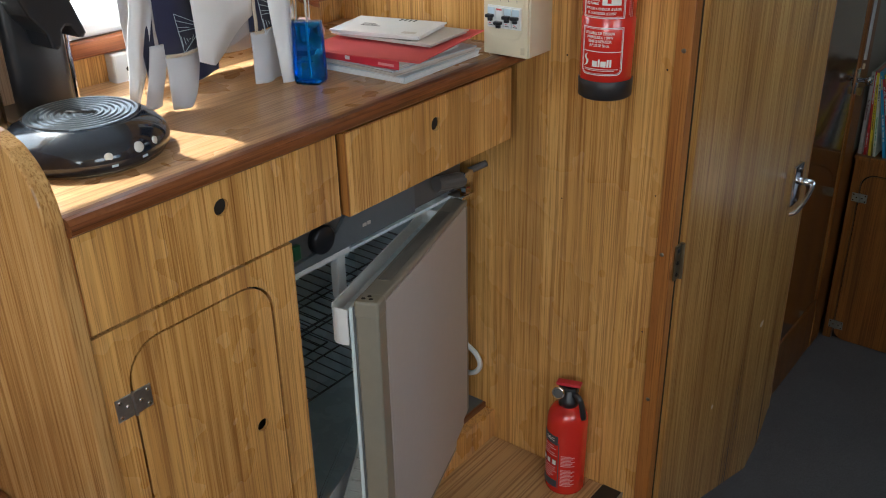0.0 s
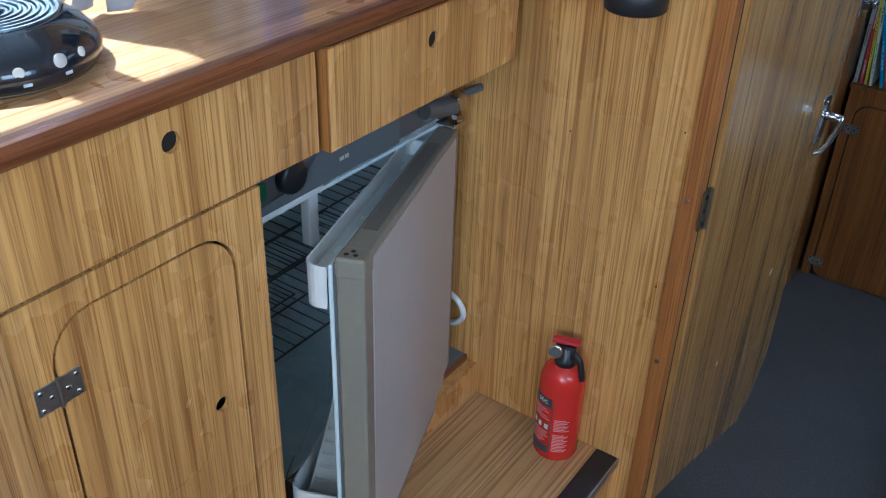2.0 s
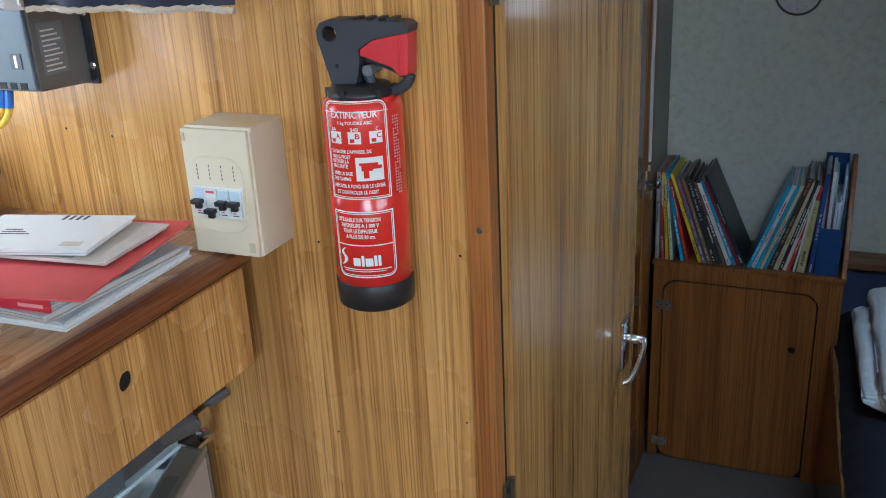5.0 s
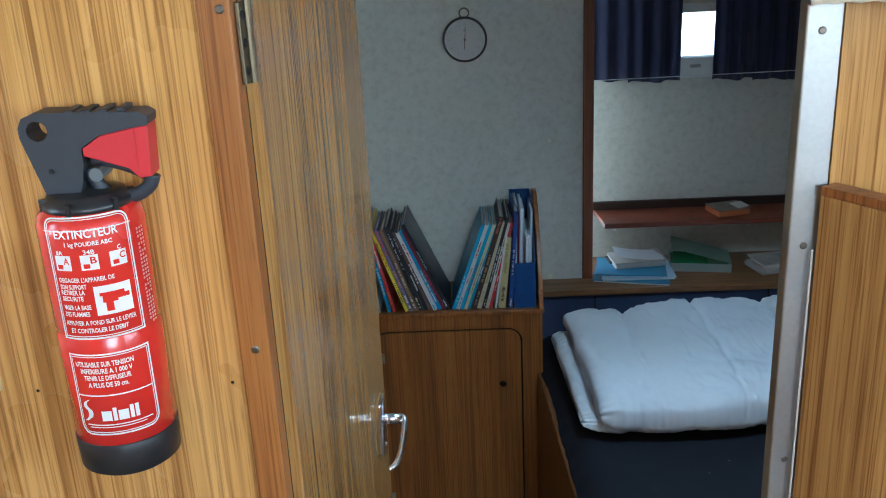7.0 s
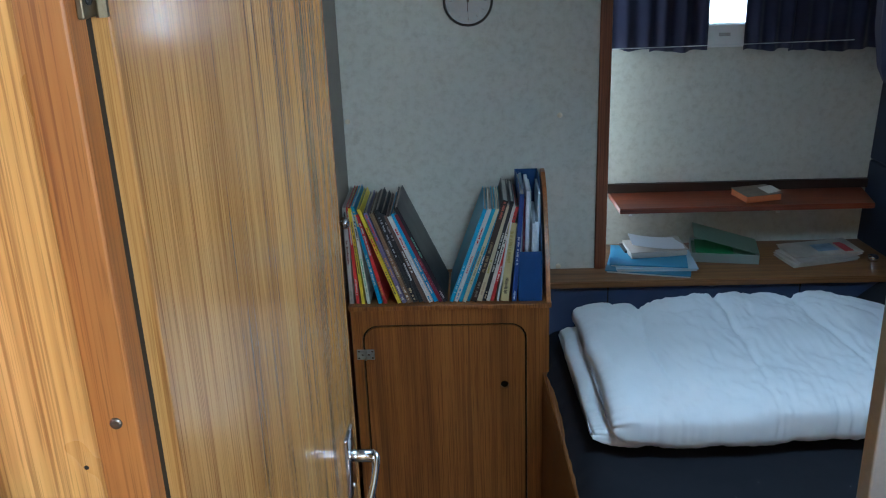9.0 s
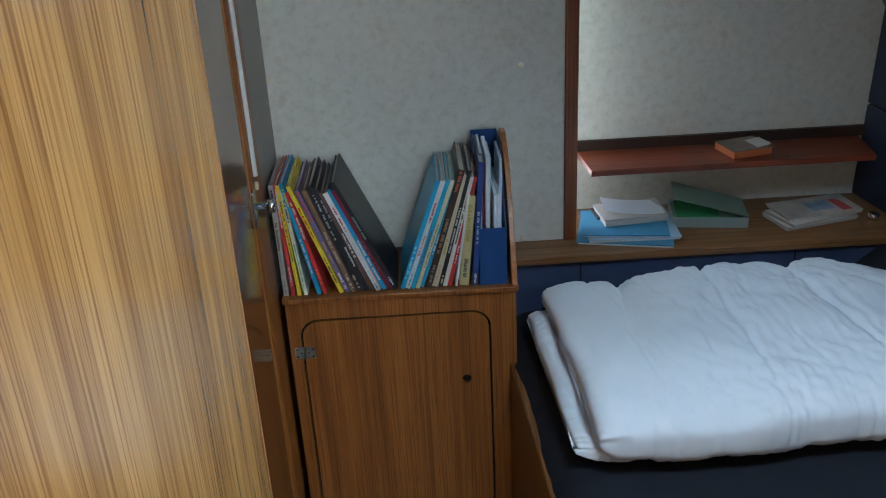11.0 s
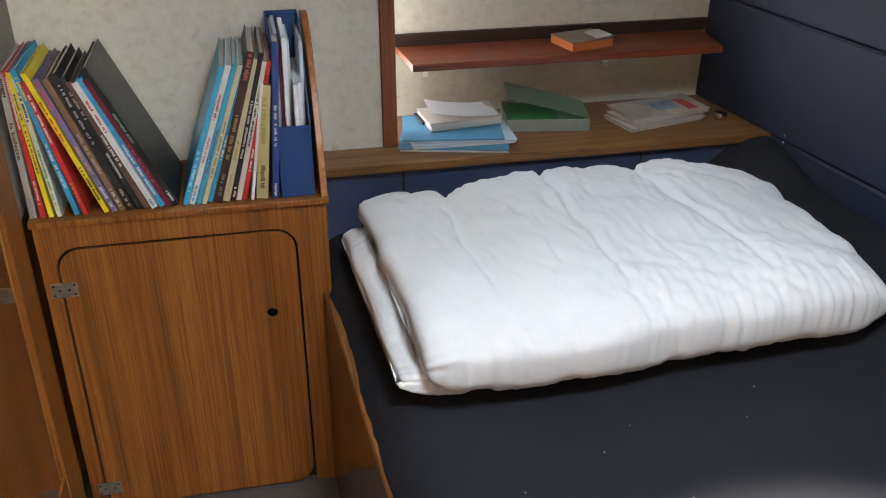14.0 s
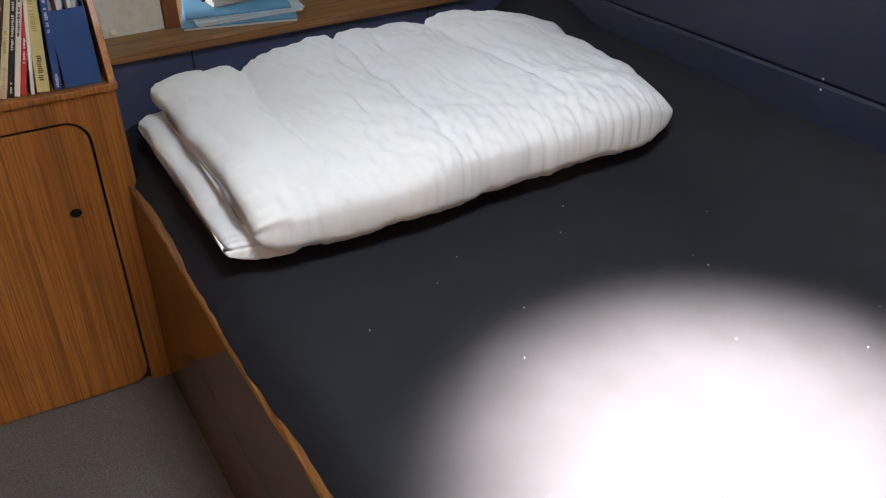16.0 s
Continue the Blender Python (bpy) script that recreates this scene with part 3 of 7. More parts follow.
end_panel = structure("end_panel_galley", prism([(-1.19, -0.31), (-0.728, -0.31), (-0.738, 0.72), (-0.741, 0.90), (-0.745, 0.925), (-0.753, 0.948), (-0.768, 0.968), (-0.79, 0.985), (-0.82, 0.995), (-0.85, 1.0), (-1.19, 1.0)], 0.024, "y", 0.648, 0.003), PANEL_LIGHT, "pale glossy teak end panel with a rounded corner", "panel")

# window, rail and sill over the worktop
structure("trim_window_rail", slab(XW, XW + 0.022, 0.68, YB, 0.955, 0.984, 0.004), wood("rail_mahogany", (0.42, 0.15, 0.05), (0.32, 0.10, 0.03), (0.2, 0.06, 0.02), "y", 0.3), "polished mahogany rail under the galley window", "trim")
sill = slab(XO, XW + 0.016, -1.25, YB - 0.002, 0.9842, 1.012, 0.009, 3)
structure("trim_window_sill", sill, HULL_WHITE, "white moulded window sill", "trim")
pillar = slab(XO, XO + 0.02, 1.445, YB - 0.002, 1.0125, 1.73, 0.004)
# upper bay closed in to keep the sun off the papers
slab(XO, XO + 0.02, 1.264, 1.4448, 1.31, 1.73, bm=pillar)
structure("trim_window_pillar", pillar, HULL_WHITE, "white moulded window surround", "trim")
win = thing("window_galley", "long clear galley window", "window", kind="structure")
p = part("pane", slab(XO - 0.042, XO - 0.038, 0.35, 1.262, 1.012, WIN_Z1), PANE, win)
p_low = part("pane", slab(XO - 0.042, XO - 0.038, 1.2622, 1.44, 1.012, 1.31), PANE, win)
p_low.visible_shadow = False
part("window_frame", slab(XO - 0.03, XO - 0.004, 1.422, 1.437, 1.0125, 1.308, 0.002), HULL_WHITE, win, "white frame bar")
p.visible_shadow = False

# ---- door of the cabin ----
door = thing("door_cabin", "glossy teak cabin door standing open with a chrome lever handle", "door")
leaf_m = Matrix.Translation((-0.408, 1.633, 0)) @ pose(0, 0, 0, 0, 0, -2.3)
leaf = part("leaf", prism([(0.0, -0.10), (0.17, -0.14), (0.499, -0.244), (0.567, -0.20), (0.614, -0.12), (0.614, 1.55), (0.0, 1.55)], 0.026, "x", -0.026, 0.0015), DOOR_TEAK, door)
leaf.matrix_world = leaf_m
lip = slab(-0.0262, 0.0002, 0.6142, 0.6165, -0.12, 1.55, m=leaf_m)
part("edge_strip", lip, MAHOGANY_Z, door, "red-brown edge strip")


def lever_handle(m, parent):
    """A chrome back plate, a neck and a drop lever; x is out of the door, z is up."""
    plate = part("handle", slab(0, 0.010, -0.023, 0.023, -0.047, 0.047, 0.0025, 2, m=m), CHROME, parent, "chrome lever handle", True)
    part("neck", tube([m @ Vector(p) for p in ((0.008, 0, 0.010), (0.02, 0, 0.010), (0.040, 0, 0.010))], 0.0085, 14), CHROME, plate, "", True)
    line = smooth_line([m @ Vector(p) for p in ((0.036, 0.004, 0.013), (0.043, -0.002, 0.011), (0.044, -0.012, 0.002), (0.042, -0.028, -0.014), (0.038, -0.046, -0.030), (0.031, -0.060, -0.041), (0.021, -0.067, -0.045))], 6)
    part("lever", tube(line, 0.0048, 12), CHROME, plate, "", True)
    for z in (0.038, -0.038):
        screw(m @ Vector((0.010, 0, z)), m.to_3x3() @ Vector((1, 0, 0)), plate, 0.0035, CHROME)


lever_handle(leaf_m @ pose(0, 0.528, 0.534), door)
for z in (0.555, 1.225):
    hinge = part("hinge", slab(-0.4172, -0.4130, 1.609, 1.630, z - 0.035, z + 0.035, 0.001), BRASS_DARK, door, "dull brass butt hinge")
    part("pin", tube([(-0.411, 1.630, z - 0.036), (-0.411, 1.630, z + 0.036)], 0.004, 10), BRASS_DARK, hinge)
    for dz in (-0.024, 0, 0.024):
        screw((-0.4130, 1.617, z + dz), (1, 0, 0), hinge, 0.004, SHADOW_GAP)

# ---- partition beside the doorway ----
part_ob = thing("low_partition", "teak laminate half-height partition with a capped top, darkened in colour for its shade", "partition")
pm = pose(0.156, 1.733, 0, 0, 0, -58)
# the darker door teak puts this side's weaker light into the colour
part("board", slab(0, 0.42, -0.022, 0.0, ZS, 1.035, m=pm), DOOR_TEAK, part_ob)
part("cap", slab(0, 0.42, -0.023, 0.001, 1.0352, 1.045, 0.001, m=pm), TEAK_DARK, part_ob, "dark-lined capping strip")
part("sealing_cord", tube(smooth_line([pm @ Vector((-0.003, -0.024, z)) for z in (0.4, 0.6, 0.8, 0.95, 0.975)], 4), 0.0012, 8), PAPER_GREY, part_ob, "white sealing cord")

# ---- fridge ----
fridge = thing("fridge", "grey built-in absorption fridge with its door ajar", "fridge")
FX0, FX1, FY0, FY1, FZ0, FZ1 = -1.16, -0.872, 1.012, 1.555, 0.10, 0.600
liner = part("liner", slab(FX0 - 0.012, FX0, FY0, FY1, FZ0, FZ1), ICE_PLASTIC, fridge, "pale blue-white plastic liner")
for a in ((FX0, FX1, FY0 - 0.006, FY0, FZ0, FZ1), (FX0, FX1, FY1, FY1 + 0.006, FZ0, FZ1), (FX0, FX1, FY0, FY1, FZ0 - 0.006, FZ0), (FX0, FX1, FY0, FY1, FZ1 - 0.006, FZ1)):
    part("liner_panel", slab(*a), ICE_PLASTIC, liner)
part("base", slab(-1.18, -0.80, 1.004, 1.605, 0.0, 0.075), TEAK, fridge, "teak plinth")
part("drip_tray", slab(-1.18, -0.83, 1.02, 1.60, 0.0755, 0.088, 0.002), MID_GREY, fridge)
part("tray_edge", slab(-0.8298, -0.8225, 1.02, 1.60, 0.052, 0.0885, 0.002), MAHOGANY_Y, fridge, "varnished wooden edge below the fridge")
panel = part("control_panel", slab(-1.1, -0.868, 1.006, 1.575, 0.612, 0.744, 0.004), DARK_GREY, fridge, "dark grey control panel")
part("fascia", prism([(1.02, 0.613), (1.42, 0.613), (1.42, 0.690), (1.25, 0.690), (1.215, 0.655), (1.18, 0.632), (1.10, 0.626), (1.02, 0.622)], 0.007, "x", -0.8678), MID_GREY, panel)
part("dial", lathe([(0.026, 0), (0.026, 0.012), (0.022, 0.016)], 24, m=Matrix.Translation((-0.867, 1.172, 0.652)) @ pose(0, 0, 0, 0, 90, 0)), BLACK_PLASTIC, panel, "black dial", True)
part("switch", slab(-0.868, -0.858, 1.105, 1.122, 0.636, 0.662, 0.002), paint("green_switch", (0.015, 0.10, 0.04), 0.4), panel, "green rocker switch")
for k in range(3):
    part("maker_mark", slab(-0.8606, -0.8602, 1.262 + 0.012 * k, 1.262 + 0.012 * k + (0.006, 0.010, 0.009)[k], 0.636, 0.6415 + 0.0005 * k), MID_GREY if k == 0 else PAPER_GREY, panel)
part("light_strip", slab(-0.90, -0.862, 1.014, 1.24, 0.6005, 0.6115, 0.002), WHITE_PLASTIC, fridge, "white strip under the panel")
part("catch", slab(-0.89, -0.872, 1.215, 1.237, 0.51, 0.600, 0.003), WHITE_PLASTIC, fridge, "white door catch post")
part("cheek", slab(-1.16, -0.874, 1.560, 1.600, 0.09, 0.61), DARK_GREY, fridge)


def wire_shelf(z, x0, x1, name="shelf"):
    """A wire shelf: a bent rim, cross wires and two stiffeners, each a part of the shelf."""
    rim = part(name, tube([(x1, FY0 + 0.006, z), (x1, FY1 - 0.006, z), (x0, FY1 - 0.006, z), (x0, FY0 + 0.006, z)], 0.0022, 6, True), WIRE, fridge, "dark wire shelf")
    for i in range(1, 22):
        y = FY0 + 0.006 + (FY1 - FY0 - 0.012) * i / 22
        part("wire", tube([(x0, y, z), (x1, y, z)], 0.0012, 5), WIRE, rim)
    for f in (0.33, 0.66):
        part("stiffener", tube([(x0 + (x1 - x0) * f, FY0 + 0.006, z - 0.002), (x0 + (x1 - x0) * f, FY1 - 0.006, z - 0.002)], 0.0018, 5), WIRE, rim)


wire_shelf(0.47, FX0 + 0.01, -0.90)
wire_shelf(0.33, FX0 + 0.01, -0.89)
for zz in (0.47,):
    bm = bmesh.new()
    for i in range(10):
        y = FY0 + 0.02 + 0.02 * i
        tube([(-0.91, y, zz - 0.06), (-1.05, y, zz - 0.06), (-1.05, y, zz)], 0.0011, 5, bm=bm)
    tube([(-0.91, FY0 + 0.02, zz - 0.06), (-0.91, FY0 + 0.2, zz - 0.06)], 0.0016, 5, bm=bm)
    part("hanging_rack", bm, WIRE, fridge)

fd = pose(-0.853, 1.556, 0, 0, 0, math.degrees(math.atan2(-0.49, 0.196)))
W, Z0, Z1 = 0.530, 0.092, 0.646
SAG = Matrix(((1, 0, 0, 0), (0, 1, 0, 0.012), (0.052 / 0.53, 0, 1, -0.052), (0, 0, 0, 1)))  # the door hangs out of square
fd = fd @ SAG
fdoor = part("door", slab(0.014, W - 0.0355, -0.034, 0.0012, Z0 + 0.01, Z1 - 0.012, 0.002, m=fd), FRIDGE_GREY, fridge, "warm grey fridge door standing ajar")
for name, a in (("top_frame", (0.0, W, -0.037, 0.001, Z1 - 0.0118, Z1)), ("bottom_frame", (0.0, W, -0.037, 0.001, Z0, Z0 + 0.0098)), ("end_frame", (W - 0.0352, W, -0.037, 0.001, Z0 + 0.0102, Z1 - 0.0122)), ("hinge_frame", (0.0, 0.0138, -0.037, 0.001, Z0 + 0.0102, Z1 - 0.0122))):
    part(name, slab(*a, 0.004, 3, m=fd), KHAKI, fdoor, "khaki-grey plastic frame")
part("end_cap", slab(W - 0.036, W + 0.001, -0.038, 0.002, Z1 - 0.03, Z1 + 0.0008, 0.005, 3, m=fd), KHAKI, fdoor, "khaki-grey corner cap")
part("grip_recess", slab(0.09, W - 0.09, -0.030, -0.010, Z1 + 0.0002, Z1 + 0.0012, m=fd), paint("grip_grey", (0.15, 0.148, 0.13), 0.4), fdoor)
for a, b in ((W - 0.012, -0.014), (W - 0.012, -0.026), (W - 0.022, -0.020)):
    part("plug_hole", lathe([(0.0035, 0), (0.003, 0.0008)], 10, m=fd @ Matrix.Translation((a, b, Z1 + 0.0008))), SHADOW_GAP, fdoor)
part("inner_liner", slab(0.012, W - 0.006, -0.050, -0.0425, Z0 + 0.012, Z1 - 0.016, 0.003, m=fd), ICE_PLASTIC, fdoor, "white inner liner")
part("seal", slab(0.006, W - 0.004, -0.0423, -0.0375, Z0 + 0.0105, Z1 - 0.0125, 0.002, m=fd), MID_GREY, fdoor)


def rack(z0, z1, out, far):
    """An open door rack: a thin rounded tray wall round three sides, and a floor."""
    r0, y0 = 0.022, -0.0502
    path = [(0.035, y0), (0.035, y0 - out + r0)]
    path += [(0.035 + r0 - r0 * math.cos(radians(a)), y0 - out + r0 - r0 * math.sin(radians(a))) for a in range(15, 91, 15)]
    path += [(far - r0 + r0 * math.sin(radians(a)), y0 - out + r0 - r0 * math.cos(radians(a))) for a in range(0, 91, 15)]
    path += [(far, y0)]
    bm = bmesh.new()
    t = 0.0025
    cx, cy = W / 2, y0
    inner = [(cx + (x - cx) * (1 - t / 0.22), cy + (y - cy) * (1 - t / out)) for x, y in path]
    vs = [[bm.verts.new(fd @ Vector((x, y, z))) for x, y in pts] for pts, z in ((path, z0), (path, z1), (inner, z1), (inner, z0 + t))]
    for a, b in zip(vs, vs[1:]):
        for i in range(len(path) - 1):
            bm.faces.new((a[i], a[i + 1], b[i + 1], b[i]))
    bm.faces.new(vs[0][::-1]), bm.faces.new(vs[3])
    bmesh.ops.recalc_face_normals(bm, faces=bm.faces)
    return bm


part("upper_rack", rack(0.565, 0.628, 0.032, W - 0.002), WHITE_PLASTIC, fdoor, "white plastic door rack")
part("rack_inset", slab(0.05, W - 0.02, -0.079, -0.055, 0.60, 0.604, m=fd), ICE_PLASTIC, fdoor)
low_rack = part("lower_rack", rack(0.16, 0.225, 0.075, W - 0.002), WHITE_PLASTIC, fdoor, "white plastic bottle rack")
part("rack_bar", tube(smooth_line([fd @ Vector(p) for p in ((W - 0.012, -0.07, 0.22), (W - 0.01, -0.12, 0.235), (W - 0.03, -0.125, 0.26), (0.25, -0.12, 0.33), (0.06, -0.09, 0.34))], 5), 0.0025, 8), CLEAR, fdoor)
ridges = bmesh.new()
for k in range(18):
    slab(0.06 + k * 0.025, 0.075 + k * 0.025, -0.12, -0.056, 0.1635, 0.168, 0.001, 1, bm=ridges, m=fd)
part("rack_mat", ridges, COPPER_GLASS, low_rack)
# a ribbed plastic tray leaning in the bottle rack
lean = fd @ Matrix.Translation((W - 0.03, -0.058, 0.172)) @ pose(0, 0, 0, 0, 0, 180) @ pose(0, 0, 0, 0, -38, 0)
ribbed = part("ribbed_tray", slab(0.0, 0.19, 0.0, 0.052, 0.0, 0.004, 0.0015, m=lean), COPPER_GLASS, low_rack, "grey ribbed plastic tray")
for k in range(8):
    part("rib", slab(0.018 + 0.021 * k, 0.022 + 0.021 * k, 0.006, 0.046, 0.0042, 0.0075, 0.001, 1, m=lean), COPPER_GLASS, ribbed)
# hinge bracket, gas tap and hose
tap = thing("gas_valve", "grey gas valve with a chrome tap behind the fridge door", "valve")
part("valve_body", tube([(-0.848, 1.47, 0.655), (-0.835, 1.535, 0.648)], 0.015, 14), DARK_GREY, tap)
part("tap", slab(-0.848, -0.822, 1.528, 1.556, 0.640, 0.664, 0.003), CHROME, tap)
part("spindle", tube([(-0.84, 1.55, 0.655), (-0.82, 1.595, 0.665)], 0.007, 10), DARK_GREY, tap)
part("union_nut", lathe([(0.009, 0), (0.011, 0.004), (0.011, 0.012), (0.008, 0.015)], 6, m=pose(-0.842, 1.558, 0.610, 0, 0, 0)), CHROME, tap)
part("hinge_bracket", slab(-0.872, -0.835, 1.535, 1.572, 0.600, 0.607, 0.002), CHROME, fridge, "plated hinge bracket")
hose = thing("white_hose", "white plastic hose loop beside the fridge", "hose")
part("loop", tube(smooth_line([(-0.88, 1.590, 0.15), (-0.845, 1.588, 0.165), (-0.830, 1.588, 0.19), (-0.845, 1.59, 0.215), (-0.88, 1.592, 0.23)], 6), 0.006, 10), WHITE_PLASTIC, hose)


# ---- text and prints ----
def letters(text, size, thick=0.0003):
    """Writing as a flat bmesh: x to the right from 0, y up."""
    cu = bpy.data.curves.new("print", "FONT")
    cu.body, cu.size, cu.resolution_u, cu.offset = text, size, 2, size * 0.022
    ob = bpy.data.objects.new("print", cu)
    scene.collection.objects.link(ob)
    bpy.context.view_layer.update()
    me = bpy.data.meshes.new_from_object(ob.evaluated_get(bpy.context.evaluated_depsgraph_get()))
    bpy.data.objects.remove(ob)
    bm = bmesh.new()
    bm.from_mesh(me)
    bpy.data.meshes.remove(me)
    bpy.data.curves.remove(cu)
    return bm


def fit_width(bm, width, height=None):
    xs, ys = [v.co.x for v in bm.verts], [v.co.y for v in bm.verts]
    k = width / (max(xs) - min(xs))
    j = height / (max(ys) - min(ys)) if height else k
    x0, y0 = min(xs), min(ys)
    for v in bm.verts:
        v.co.x, v.co.y = (v.co.x - x0) * k, (v.co.y - y0) * j
    return bm


def wrap(bm, m, r, x0, z0, lift=0.0006):
    """Bend a flat print (x right, y up) round a cylinder on the z axis of m; x = 0 faces -y."""
    for v in bm.verts:
        a = (v.co.x + x0) / r
        v.co = m @ Vector((math.sin(a) * (r + lift), -math.cos(a) * (r + lift), v.co.y + z0))
    return bm


def patch(w, h, steps=10, holes=None):
    """A flat subdivided rectangle, or the rim of one, to be wrapped."""
    bm = bmesh.new()
    if holes:
        t = holes
        for a in ((0, 0, w, t), (0, h - t, w, t), (0, t, t, h - 2 * t), (w - t, t, t, h - 2 * t)):
            q = patch(a[2], a[3], max(1, int(a[2] / 0.004)))
            for v in q.verts:
                v.co += Vector((a[0], a[1], 0))
            me = bpy.data.meshes.new("t")
            q.to_mesh(me)
            q.free()
            bm.from_mesh(me)
            bpy.data.meshes.remove(me)
        return bm
    low = [bm.verts.new((w * i / steps, 0, 0)) for i in range(steps + 1)]
    high = [bm.verts.new((w * i / steps, h, 0)) for i in range(steps + 1)]
    for i in range(steps):
        bm.faces.new((low[i], low[i + 1], high[i + 1], high[i]))
    return bm


# ---- wall extinguisher ----
EXM = pose(-0.548, 1.556, 0.853, 0, 0, 27)
ER = 0.0445
ext = thing("wall_fire_extinguisher", "red powder fire extinguisher with black pistol head on bulkhead", "fire extinguisher")
cyl = part("cylinder", lathe([(0.040, 0.038), (ER, 0.040), (ER, 0.140), (ER - 0.0012, 0.142), (ER - 0.0012, 0.146), (ER, 0.148), (ER, 0.238), (0.042, 0.247), (0.034, 0.253), (0.028, 0.255)], 48, m=EXM), RED_PAINT, ext, "red enamelled cylinder", True)
part("base_cup", lathe([(0.0405, 0.008), (0.0445, 0.011), (0.0455, 0.040), (0.0447, 0.041)], 48, m=EXM), BLACK_RUBBER, ext, "black plastic base cup", True)
part("collar", lathe([(0.037, 0.248), (0.037, 0.257), (0.033, 0.258), (0.032, 0.262), (0.024, 0.263)], 36, m=EXM), BLACK_PLASTIC, ext, "black ribbed collar", True)
for k in range(5):
    a = radians(-150 + 60 * k)
    part("rib", slab(-0.002, 0.002, -0.0385, -0.033, 0.2495, 0.260, m=EXM @ pose(0, 0, 0, 0, 0, math.degrees(a))), BLACK_PLASTIC, ext)
HM = EXM @ pose(0.013, 0, -0.019, 0, 0, -24)
SLATE = paint("slate_plastic", (0.035, 0.04, 0.05), 0.5)
# the head: a grip plate with a finger hole and an arched trigger guard
def head_plate(points, hole, x):
    """An outline in (x, z), with round holes, pushed out along y and turned by HM."""
    bm = bmesh.new()
    loops = [points] + [[(cx + r * math.cos(-2 * math.pi * i / 16), cz + r * math.sin(-2 * math.pi * i / 16) * k) for i in range(16)] for cx, cz, r, k in hole]
    for y in (-x, x):
        edges = []
        for pts in loops:
            vs = [bm.verts.new((a, y, b)) for a, b in pts]
            edges += [bm.edges.new((vs[i], vs[(i + 1) % len(vs)])) for i in range(len(vs))]
        bmesh.ops.triangle_fill(bm, use_beauty=True, use_dissolve=False, edges=edges)
    bm.verts.ensure_lookup_table()
    n, start = sum(len(q) for q in loops), 0
    for q in loops:
        for i in range(len(q)):
            a, b = start + i, start + (i + 1) % len(q)
            bm.faces.new((bm.verts[a], bm.verts[b], bm.verts[n + b], bm.verts[n + a]))
        start += len(q)
    bmesh.ops.recalc_face_normals(bm, faces=bm.faces)
    for v in bm.verts:
        v.co = HM @ v.co
    return bm


head = part("pistol_head", head_plate([(-0.039, 0.272), (-0.016, 0.274), (-0.010, 0.290), (-0.007, 0.305), (-0.007, 0.319), (0.009, 0.329), (0.035, 0.334), (0.050, 0.336), (0.051, 0.343), (0.045, 0.347), (-0.005, 0.349), (-0.040, 0.350), (-0.051, 0.346), (-0.055, 0.338), (-0.055, 0.330)], [(-0.040, 0.335, 0.0085, 1)], 0.0145), SLATE, ext, "slate-black plastic head")
guard = smooth_line([HM @ Vector(p) for p in ((-0.006, 0, 0.300), (-0.004, 0, 0.290), (0.001, 0, 0.280), (0.015, 0, 0.273), (0.030, 0, 0.2745), (0.041, 0, 0.282), (0.045, 0, 0.291))], 5)
part("trigger_guard", tube(guard, 0.0062, 12), SLATE, ext, "", True)
part("trigger", tube(smooth_line([HM @ Vector(p) for p in ((-0.004, 0, 0.307), (0.012, 0, 0.303), (0.028, 0, 0.297), (0.042, 0, 0.289))], 5), 0.0045, 10), SLATE, ext, "", True)
part("red_insert", prism([(-0.0065, 0.312), (0.029, 0.300), (0.037, 0.291), (0.0475, 0.2925), (0.050, 0.3355), (0.035, 0.3335), (0.009, 0.3285), (-0.0065, 0.3185)], 0.026, "y", -0.013, 0.0012), RED_PLASTIC, ext, "red plastic insert").matrix_world = HM
part("insert_rib", slab(0.036, 0.038, -0.0142, -0.0128, 0.295, 0.333, m=HM), RED_PLASTIC, ext)
part("rivet", lathe([(0.0022, 0), (0.0018, 0.001)], 10, m=HM @ pose(-0.034, -0.0145, 0.301, 90, 0, 0)), SHADOW_GAP, ext)
part("pin", tube([HM @ Vector((0.003, -0.018, 0.297)), HM @ Vector((0.003, 0.01, 0.297))], 0.0058, 12), MID_GREY, ext, "grey safety pin")
for k in range(4):
    part("grip_rib", slab(-0.016 + k * 0.014, -0.009 + k * 0.014, -0.0148, 0.0148, 0.3475, 0.3510, 0.001, 1, m=HM), SLATE, ext)
part("wall_bracket", slab(-0.57, -0.525, 1.598, YB, 0.95, 1.09, 0.002), BLACK_PLASTIC, ext)


def on_ext(bm, x, z, mat=None, name="print"):
    part(name, wrap(bm, EXM, ER, x, z), mat or WHITE_PRINT, cyl)


LX = -0.045


def rim(w, h, r, t, corners):
    """A thin frame with some of its corners round, in short steps so that it can be wrapped."""
    def line(d, rr):
        base = rounded(d, w - d, d, h - d, rr, corners, 8)
        out = []
        for (x0, y0), (x1, y1) in zip(base, base[1:] + base[:1]):
            k = 12 if max(abs(x1 - x0), abs(y1 - y0)) > 0.02 else 1
            out += [(x0 + (x1 - x0) * i / k, y0 + (y1 - y0) * i / k) for i in range(k)]
        return out

    bm = bmesh.new()
    a, b = [[bm.verts.new((x, y, 0)) for x, y in line(d, rr)] for d, rr in ((0, r), (t, r - t))]
    for i in range(len(a)):
        j = (i + 1) % len(a)
        bm.faces.new((a[i], a[j], b[j], b[i]))
    return bm


